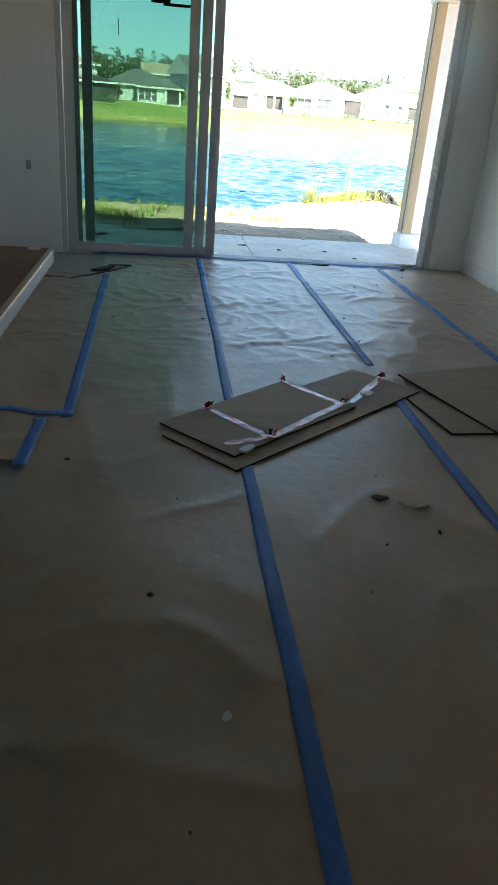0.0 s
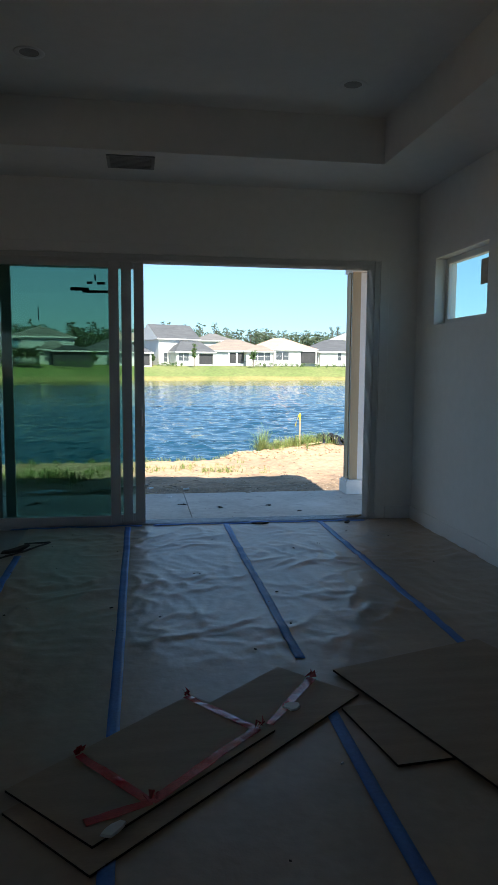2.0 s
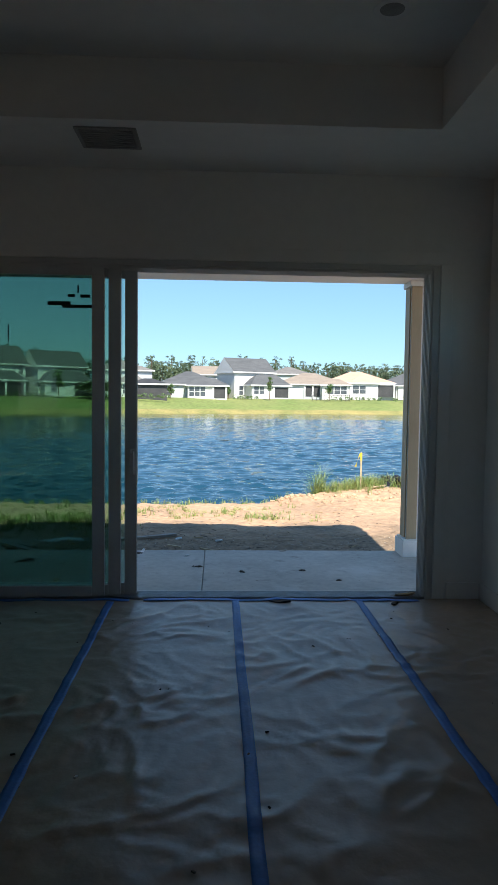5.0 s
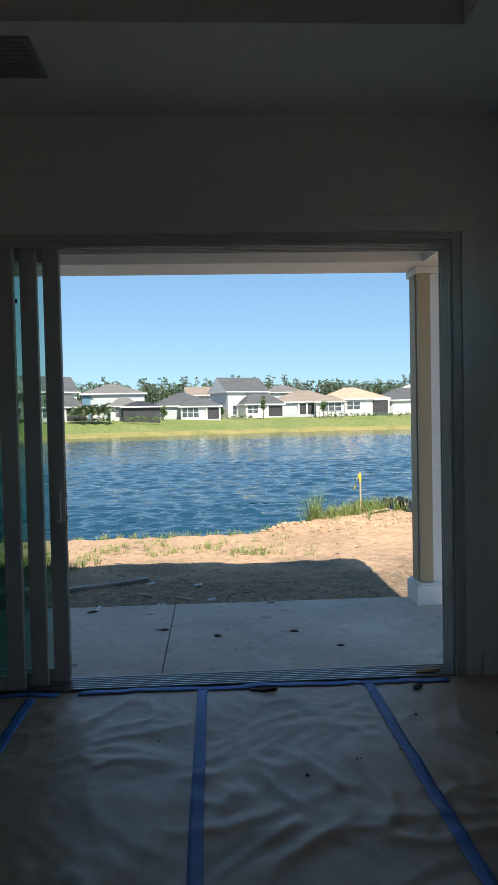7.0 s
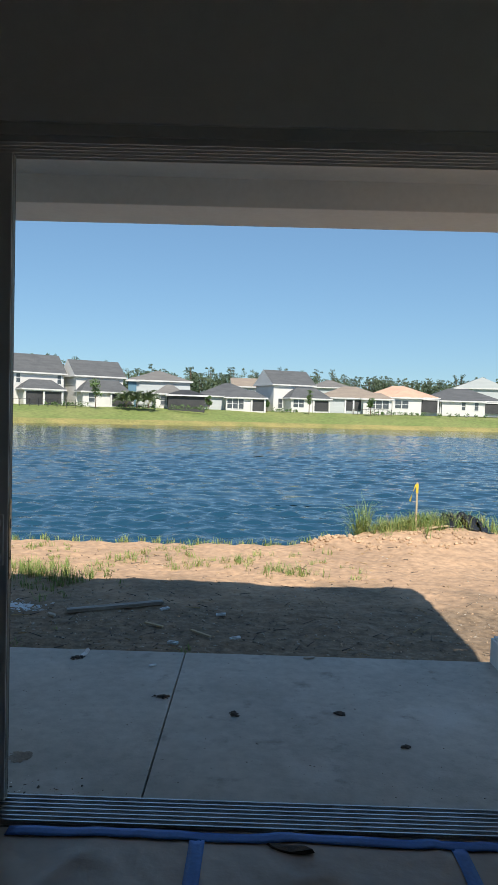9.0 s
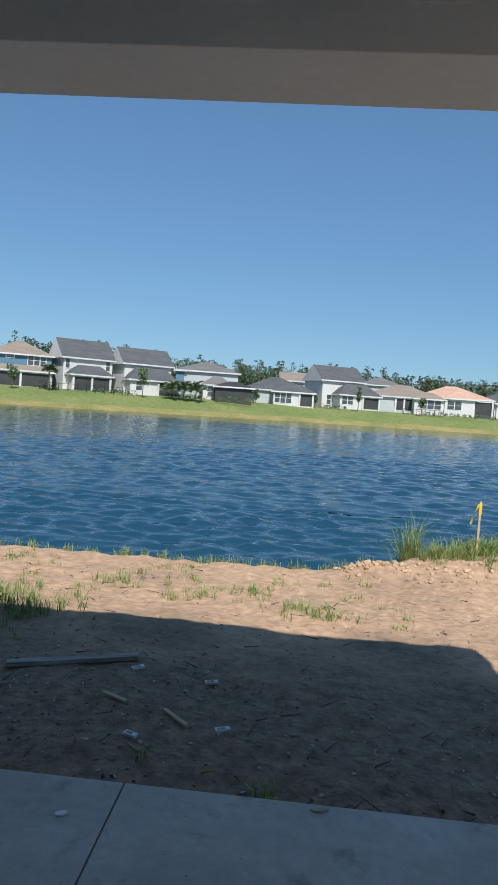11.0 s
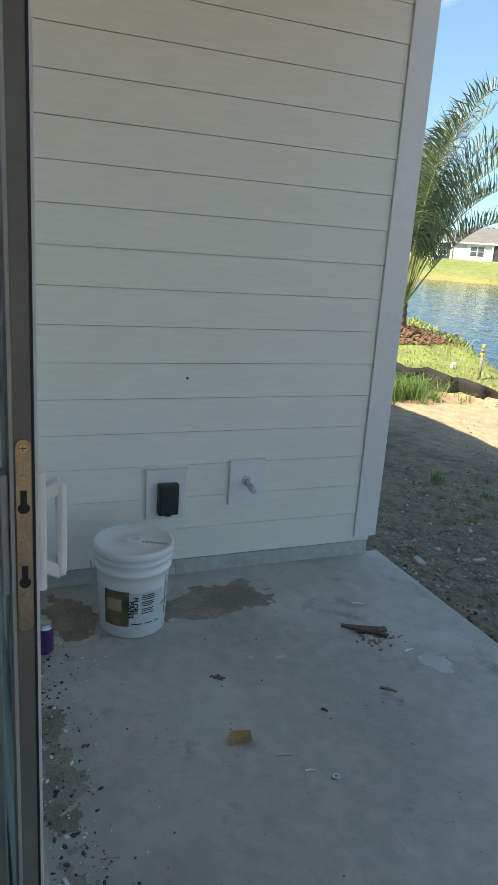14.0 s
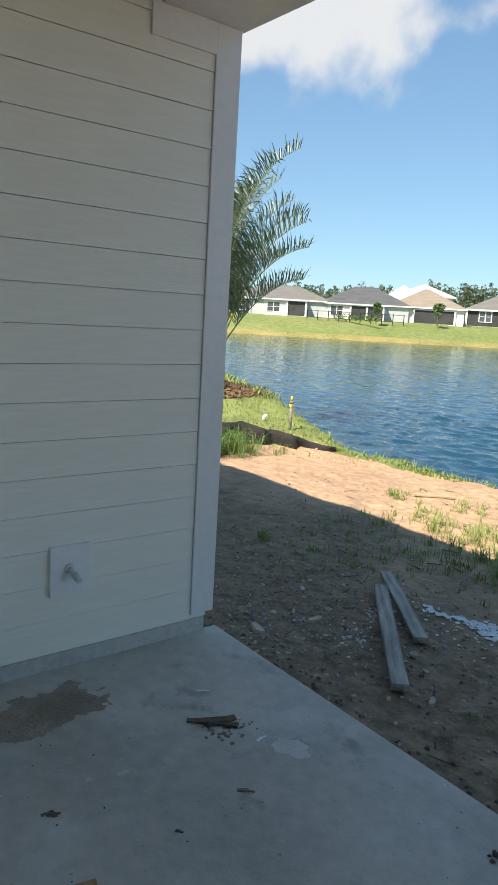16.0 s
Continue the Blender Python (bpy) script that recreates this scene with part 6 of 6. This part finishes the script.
def house(name, cx, cy, turn, base, blocks, windows=(), porches=(), extra=(), label="", dz=0.0, size=1.0):
    """Local frame: x along the front, front face at y = 0, depth towards +y.
    blocks: (x0, x1, y0, depth, eave, ridge, roof kind, wall, roof material); windows: (x, z, w, h, block y0, panes); porches: (x0, x1, y0, depth, h, columns)."""
    e = empty(name)
    for x0, x1, y0, dep, ze, zr, kind, wm, rm in blocks:
        bm = bmesh.new()
        add_box(bm, (x0, y0, -0.6), (x1, y0 + dep, ze))
        finish("wall", bm, wm, e)
        bm = bmesh.new()
        quad_roof(bm, x0, x1, y0, y0 + dep, ze, zr, kind)
        bmesh.ops.recalc_face_normals(bm, faces=bm.faces)
        finish("roof", bm, [rm, wm, M_HTRIM], e)
        bm = bmesh.new()
        o_ = 0.47
        add_box(bm, (x0 - o_, y0 - o_ - 0.03, ze - 0.22), (x1 + o_, y0 - o_ + 0.0, ze + 0.03))
        add_box(bm, (x0 - o_ - 0.03, y0 - o_, ze - 0.22), (x0 - o_, y0 + dep + o_, ze + 0.03))
        add_box(bm, (x1 + o_, y0 - o_, ze - 0.22), (x1 + o_ + 0.03, y0 + dep + o_, ze + 0.03))
        finish("fascia", bm, M_HTRIM, e)
    for x, z, w, h_, y0, panes in windows:
        we = new("window")
        we.parent = e
        bm = bmesh.new()
        t = 0.10
        add_box(bm, (x - w / 2 - t, y0 - 0.06, z - t), (x + w / 2 + t, y0 - 0.001, z), 0)
        add_box(bm, (x - w / 2 - t, y0 - 0.06, z + h_), (x + w / 2 + t, y0 - 0.001, z + h_ + t), 0)
        pw = w / panes
        for k in range(panes + 1):
            add_box(bm, (x - w / 2 - t / 2 + k * pw - 0.05, y0 - 0.06, z), (x - w / 2 - t / 2 + k * pw + 0.10, y0 - 0.001, z + h_))
        add_box(bm, (x - w / 2, y0 - 0.055, z + h_ * 0.5 - 0.03), (x + w / 2, y0 - 0.012, z + h_ * 0.5 + 0.03))
        finish("frame", bm, M_HTRIM, we)
        bm = bmesh.new()
        add_box(bm, (x - w / 2, y0 - 0.03, z), (x + w / 2, y0 - 0.004, z + h_))
        finish("glass", bm, M_HGLASS, we)
    for x0, x1, y0, dep, h_, n in porches:
        bm = bmesh.new()
        add_box(bm, (x0 + 0.1, y0 - 0.05, 0.05), (x1 - 0.1, y0 - 0.01, h_ - 0.15))
        finish("screen", bm, M_SCREEN, e)
        bm = bmesh.new()
        for k in range(n):
            x = x0 + (x1 - x0) * k / max(1, n - 1)
            add_box(bm, (x - 0.16, y0 - 0.25, -0.5), (x + 0.16, y0 - 0.06, h_))
        add_box(bm, (x0 - 0.1, y0 - 0.24, h_ - 0.2), (x1 + 0.1, y0 - 0.07, h_))
        finish("porch_post", bm, M_HTRIM, e)
    for kind, a, b, mm in extra:
        bm = bmesh.new()
        add_box(bm, a, b)
        finish(kind, bm, mm, e)
    e.matrix_basis = pose(cx, cy, base + dz, 0, 0, turn) @ Matrix.Scale(size, 4)
    return tagged(e, label or "house across the lake", "house", "houses across the lake")


W_, G_, B_, N_ = M_HWHITE, M_HGREY, M_HBEIGE, M_HBLUE
house("house", -79.1, 65.5, 48, 1.8, [(-9, 8, 2, 11, 2.75, 5.3, "hip", G_, M_RMID), (-3, 4, 0, 6, 2.7, 4.2, "hip", W_, M_RMID)], [(-1.3, 0.6, 2.2, 1.5, 0, 2), (-7, 0.6, 1.5, 1.5, 2, 1)], [(1.0, 4.2, 0, 1, 2.6, 2), (-9, -5.5, 2, 1, 2.6, 2)], label="low grey house with a charcoal hip roof and screened porch", size=0.84)
house("house", -71.6, 74.6, 46, 1.8, [(-7.5, 8, 2, 12, 2.8, 6.1, "hip", G_, M_RGREY), (-6.5, 3.5, 0, 6, 2.7, 4.4, "hip", W_, M_RGREY)], [(-4.8, 0.6, 2.2, 1.6, 0, 2)], [(-2.4, 3.4, 0, 1, 2.5, 3)], label="low white house with a charcoal hip roof and screened porch", size=0.80)
house("house", -66.6, 82.5, 42, 1.8, [(-6.5, 6, 0, 12, 2.7, 6.0, "hip", W_, M_RTAN), (-7.5, -1, 6, 9, 4.2, 6.6, "gy", W_, M_RTAN)], [(-4.6, 0.6, 2.0, 1.7, 0, 2)], [(-2.4, 4.5, 0, 1, 2.4, 2)], label="low white house with a tan hip roof", size=0.84)
house("house", -82, 100, 42, 1.8, [(-5, 5, 0, 10, 4.8, 6.8, "gy", W_, M_RTAN)], [(0, 3.2, 1.4, 1.2, 0, 1)], label="white gabled house behind the others")
house("house", -62.6, 96.6, 36, 1.9, [(-6.2, 6.2, 0, 12, 2.5, 5.6, "hip", G_, M_RMID)], [(-3.4, 0.7, 1.8, 1.5, -0.08, 2)], [(-6.2, 6.2, 0, 1, 2.5, 3)], label="low house with a grey hip roof and dark screened lanai")
house("house", -55.3, 105, 30, 1.8, [(-5, 5, 2.5, 10, 5.2, 7.2, "hip", B_, M_RTAN), (-5.2, 5, 0, 6, 2.6, 4.3, "hip", B_, M_RTAN), (-6.8, -5.1, 4, 6, 4.2, 5.4, "gy", W_, M_RTAN)], [(-2.6, 0.7, 2.6, 1.7, 0, 2)], [(0.1, 4.4, 0, 1, 2.3, 2)], label="two-storey beige house with tan hip roofs")
house("house", -46.8, 111, 26, 1.8, [(-4.9, 4.9, 0, 11, 5.2, 7.8, "hip", N_, M_RTAN), (-4.9, 4.9, -2.5, 2.6, 2.5, 3.4, "hip", B_, M_RTAN)], [(2.6, 3.5, 2.9, 1.6, 0, 3), (-1.6, 4.5, 1.3, 0.5, 0, 1)], [(-4.4, 4.4, -2.5, 1, 2.3, 3)], label="two-storey blue house with a tan hip roof")
house("house", -37.2, 116.5, 38, 1.8, [(-4.3, 4.3, 0, 7, 5.4, 8.7, "gx", W_, M_RGREY), (-3.6, 3.2, -2.5, 3, 2.6, 4.2, "hip", W_, M_RGREY)], [(-3.6, 3.6, 0.8, 1.5, 0, 1), (3.5, 3.6, 0.8, 1.5, 0, 1), (3.7, 0.7, 0.9, 1.6, 0, 1)], [(-3.4, 3.0, -2.5, 1, 2.4, 3)], label="two-storey white house with a charcoal gable roof")
house("house", -27.8, 120.5, 34, 1.8, [(-4.3, 4.3, 0, 7, 5.2, 8.1, "gx", W_, M_RGREY), (-4.0, 4.3, -2.5, 3, 2.5, 4.6, "hip", W_, M_RGREY)], [(-2.4, 0.7, 1.2, 1.5, -2.5, 1)], [(1.0, 5.0, -2.5, 1, 2.4, 2)], label="two-storey white house with a charcoal roof and porch")
house("house", -18.2, 126.5, 11, 1.7, [(-5.6, 5.6, 0, 11, 5.1, 7.2, "hip", G_, M_RMID), (-5.7, -4.2, -0.2, 8, 5.0, 5.6, "hip", N_, M_RMID), (-0.8, 4.2, -3, 4, 2.7, 4.4, "hip", W_, M_RMID)], [(1.6, 0.7, 3.2, 1.5, -3, 3)], label="two-storey grey-blue house with a grey hip roof")
house("screen_enclosure", -12.7, 121.5, 10, 1.7, [(-3.2, 3.2, 0, 5, 2.5, 3.5, "hip", M_SCREEN, M_SCREEN)], label="black screened pool enclosure behind a house")
house("house", -5.2, 131.5, 7, 1.7, [(-6.8, 6.2, 0, 12, 2.7, 5.4, "hip", G_, M_RGREY), (-1.2, 6.2, -2.5, 4, 2.5, 3.9, "hip", W_, M_RGREY)], [(0.6, 0.4, 3.2, 1.8, -2.5, 3), (-4.6, 0.6, 1.4, 1.4, 0, 1)], [(3.6, 6.1, -2.5, 1, 2.4, 2)], label="low white and grey house with a charcoal hip roof")
house("house", -1.6, 150, 5, 2.2, [(-4, 4, 0, 8, 4.8, 6.8, "gx", W_, M_RTAN)], label="white house with a tan roof behind the others")
house("house", 6.9, 137, 24, 2.0, [(-4.4, 4.4, 0, 8.5, 5.1, 8.1, "gx", W_, M_RGREY), (-2.0, 6.4, -3, 4, 2.5, 4.6, "hip", W_, M_RGREY)], [(-0.4, 0.7, 2.4, 1.5, -3, 2), (-2.9, 0.5, 1.0, 1.8, 0, 1)], [(2.8, 6.3, -3, 1, 2.3, 2)], label="two-storey white house with a charcoal gable roof")
house("house", 18.9, 138.5, 0, 2.3, [(-7.2, 7.2, 0, 12, 2.6, 5.1, "hip", G_, M_RTAN), (1.8, 7.4, -1.5, 4, 2.5, 3.8, "hip", W_, M_RTAN)], [(4.9, 0.6, 4.0, 1.6, -1.5, 3), (-6.2, 0.4, 0.8, 1.8, 0, 1)], [(-1.6, 1.7, 0, 1, 2.4, 3)], label="low house with a brown shingle hip roof")
house("house", 29.2, 140, -2, 2.4, [(-7, 7, 1, 12, 3.0, 5.5, "hip", G_, M_RPEACH), (-2.2, 3.6, 0, 5, 2.9, 4.6, "hip", W_, M_RPEACH)], [(-0.3, 0.7, 2.8, 1.6, 0, 2)], [(3.2, 7, 0.4, 1, 2.7, 2)], label="low white house with a peach shingle hip roof")
house("house", 41.2, 143, -4, 2.5, [(-6.8, 9, 1, 12, 2.6, 5.3, "hip", G_, M_RGREY), (-3.4, 5.0, 0, 5, 2.5, 3.6, "hip", W_, M_RGREY)], [(1.0, 0.6, 0.9, 1.6, 0, 1), (3.6, 0.6, 0.9, 1.6, 0, 1)], [(-5.6, -3.6, 0.6, 1, 2.4, 2), (5.2, 9.0, 0.6, 1, 2.3, 2)], label="low white house with a charcoal hip roof")
house("house", 53.0, 166, -8, 2.5, [(-6, 6, 0, 10, 6.2, 8.8, "gy", G_, M_RMID)], label="grey gabled house behind the others")
house("house", 17.0, 165, 0, 2.5, [(-5, 5, 0, 9, 5.4, 7.3, "hip", G_, M_RMID)], label="grey-roofed house behind the others")


# ---- far woods and garden planting ----
def leaf_clump(bm, c, r, n, size, rnd, squash=0.75, mi=0):
    for _ in range(n):
        v = Vector((rnd.gauss(0, 1), rnd.gauss(0, 1), rnd.gauss(0, 1))).normalized() * r * rnd.random() ** 0.4
        p = Vector(c) + Vector((v.x, v.y, v.z * squash))
        a = Vector((rnd.uniform(-1, 1), rnd.uniform(-1, 1), rnd.uniform(-1, 1))).normalized() * size * rnd.uniform(0.5, 1.2)
        b = a.cross(Vector((rnd.uniform(-1, 1), rnd.uniform(-1, 1), rnd.uniform(-1, 1)))).normalized() * size * rnd.uniform(0.3, 0.8)
        f = bm.faces.new([bm.verts.new(q) for q in (p - a, p + b, p + a, p - b)])
        f.material_index = mi


rnd = random.Random(11)
bm = bmesh.new()
for k in range(700):
    t = rnd.random()
    x = -190 + 320 * t
    yb = np.interp(x, [-190, -120, -70, -30, 30, 130], [95, 125, 150, 172, 188, 200])
    d = rnd.uniform(0, 16)
    y = yb + d
    top = np.interp(x, [-190, -110, -80, -60, -20, 20, 70, 130], [9.0, 10.2, 12.6, 12.8, 11.2, 12.0, 11.8, 11.5]) * (rnd.uniform(0.86, 1.02) if rnd.random() < 0.88 else rnd.uniform(1.02, 1.14)) + 0.05 * d
    add_cyl(bm, (x, y, 1), (x, y, top - 0.8), 0.17, 0.07, 5, 1, False)
    n = rnd.randint(6, 9)
    low, wide = rnd.uniform(0.5, 0.66), rnd.uniform(1.3, 2.1)
    for j in range(n):
        f = j / (n - 1)
        sp = wide * (1.0 - 0.7 * f)
        leaf_clump(bm, (x + rnd.uniform(-sp, sp), y + rnd.uniform(-sp, sp), top * (low + (0.98 - low) * f)), (1.2 - 0.45 * f) * rnd.uniform(0.6, 1.2), 26, 0.22, rnd, 0.6)
for k in range(620):
    x = rnd.uniform(-190, 130)
    yb = np.interp(x, [-190, -120, -70, -30, 30, 130], [95, 125, 150, 172, 188, 200])
    leaf_clump(bm, (x, yb + rnd.uniform(-1, 3), rnd.uniform(4.0, 9.8) * (0.8 if x < -100 else 1.0)), rnd.uniform(1.6, 2.6), 70, 0.36, rnd, 0.9)
tagged(finish("pine_woods", bm, [M_PINE, M_TRUNK]), "dark green pine woods behind the houses", "woods", kind="stuff")


def garden_tree(x, y, h, r, seed, z=1.8, name="garden_tree", label="small leafy garden tree by a house"):
    rr = random.Random(seed)
    e = empty(name)
    bm = bmesh.new()
    add_cyl(bm, (0, 0, -0.2), (0.05, 0, h * 0.55), 0.09, 0.05, 7)
    for k in range(5):
        a = k * 1.3
        add_cyl(bm, (0.03, 0, h * (0.35 + 0.04 * k)), (math.cos(a) * r * 0.6, math.sin(a) * r * 0.6, h * (0.6 + 0.06 * k)), 0.035, 0.015, 5)
    finish("trunk", bm, M_TRUNK, e)
    bm = bmesh.new()
    for k in range(13):
        a, q = rr.uniform(0, 6.28), rr.random()
        leaf_clump(bm, (math.cos(a) * r * 0.55 * q, math.sin(a) * r * 0.55 * q, h * rr.uniform(0.40, 0.92)), r * 0.5, 38, 0.17, rr)
    finish("crown", bm, M_LEAF, e)
    e.location = (x, y, z)
    return tagged(e, label, "tree", "garden trees by the houses")


for k, (x, y, h, r) in enumerate(((-50.2, 101.5, 3.4, 1.2), (-44.6, 103, 3.2, 1.2), (-26.8, 113, 4.6, 1.5), (-9.2, 126, 2.8, 0.9), (-54, 92, 2.6, 0.8), (9.5, 130, 4.4, 0.8), (21.5, 133, 3.2, 0.9), (-62.2, 79.2, 3.0, 1.0), (-66.3, 71.5, 2.6, 0.9), (1.6, 131, 2.6, 0.6), (-51, 90, 3.0, 1.3))):
    garden_tree(x, y, h, r, 40 + k, 1.7)
bm = bmesh.new()
for x0, x1, y, n in ((-35, -28, 113.5, 8), (-24, -17, 117.5, 12), (-15, -8, 119, 7), (3, 8, 131.5, 6), (22, 33, 134.5, 10), (-72, -64, 70, 10), (-42.5, -39, 108.5, 4), (36, 47, 138, 6)):
    for k in range(n):
        leaf_clump(bm, (x0 + (x1 - x0) * k / n, y + rnd.uniform(-0.5, 0.5), 2.0), rnd.uniform(0.4, 0.8), 42, 0.16, rnd)
tagged(finish("garden_shrubs", bm, M_LEAF), "low garden shrubs in front of the houses", "shrubs", kind="stuff")
for k, (x, y) in enumerate(((-22.3, 116.0), (-20.6, 116.5), (-18.7, 117))):
    palm(x, y, 1.7, 0.7, fan_of_fronds(13, 2.6, 62, 1.3, 60 + k), 60 + k, leaf_w=0.05)
palm(-40.2, 106.5, 1.7, 2.4, fan_of_fronds(12, 1.6, 62, 1.3, 71), 71, leaf_w=0.05)
# dark metal yard fence
bm = bmesh.new()
for x0, y0, x1, y1 in ((-42, 107.5, -30, 112.5), (-74, 66, -64.5, 75), (18.5, 135.0, 26, 135.5)):
    n = 9
    for k in range(n + 1):
        x, y = x0 + (x1 - x0) * k / n, y0 + (y1 - y0) * k / n
        add_box(bm, (x - 0.04, y - 0.04, 1.3), (x + 0.04, y + 0.04, 2.75))
    dv = Vector((x1 - x0, y1 - y0, 0))
    for z in (1.75, 2.65):
        add_cyl(bm, (x0, y0, z), (x1, y1, z), 0.03, None, 5)
struct(finish("yard_fence", bm, M_BLACKP), "low black metal yard fence", "fence")
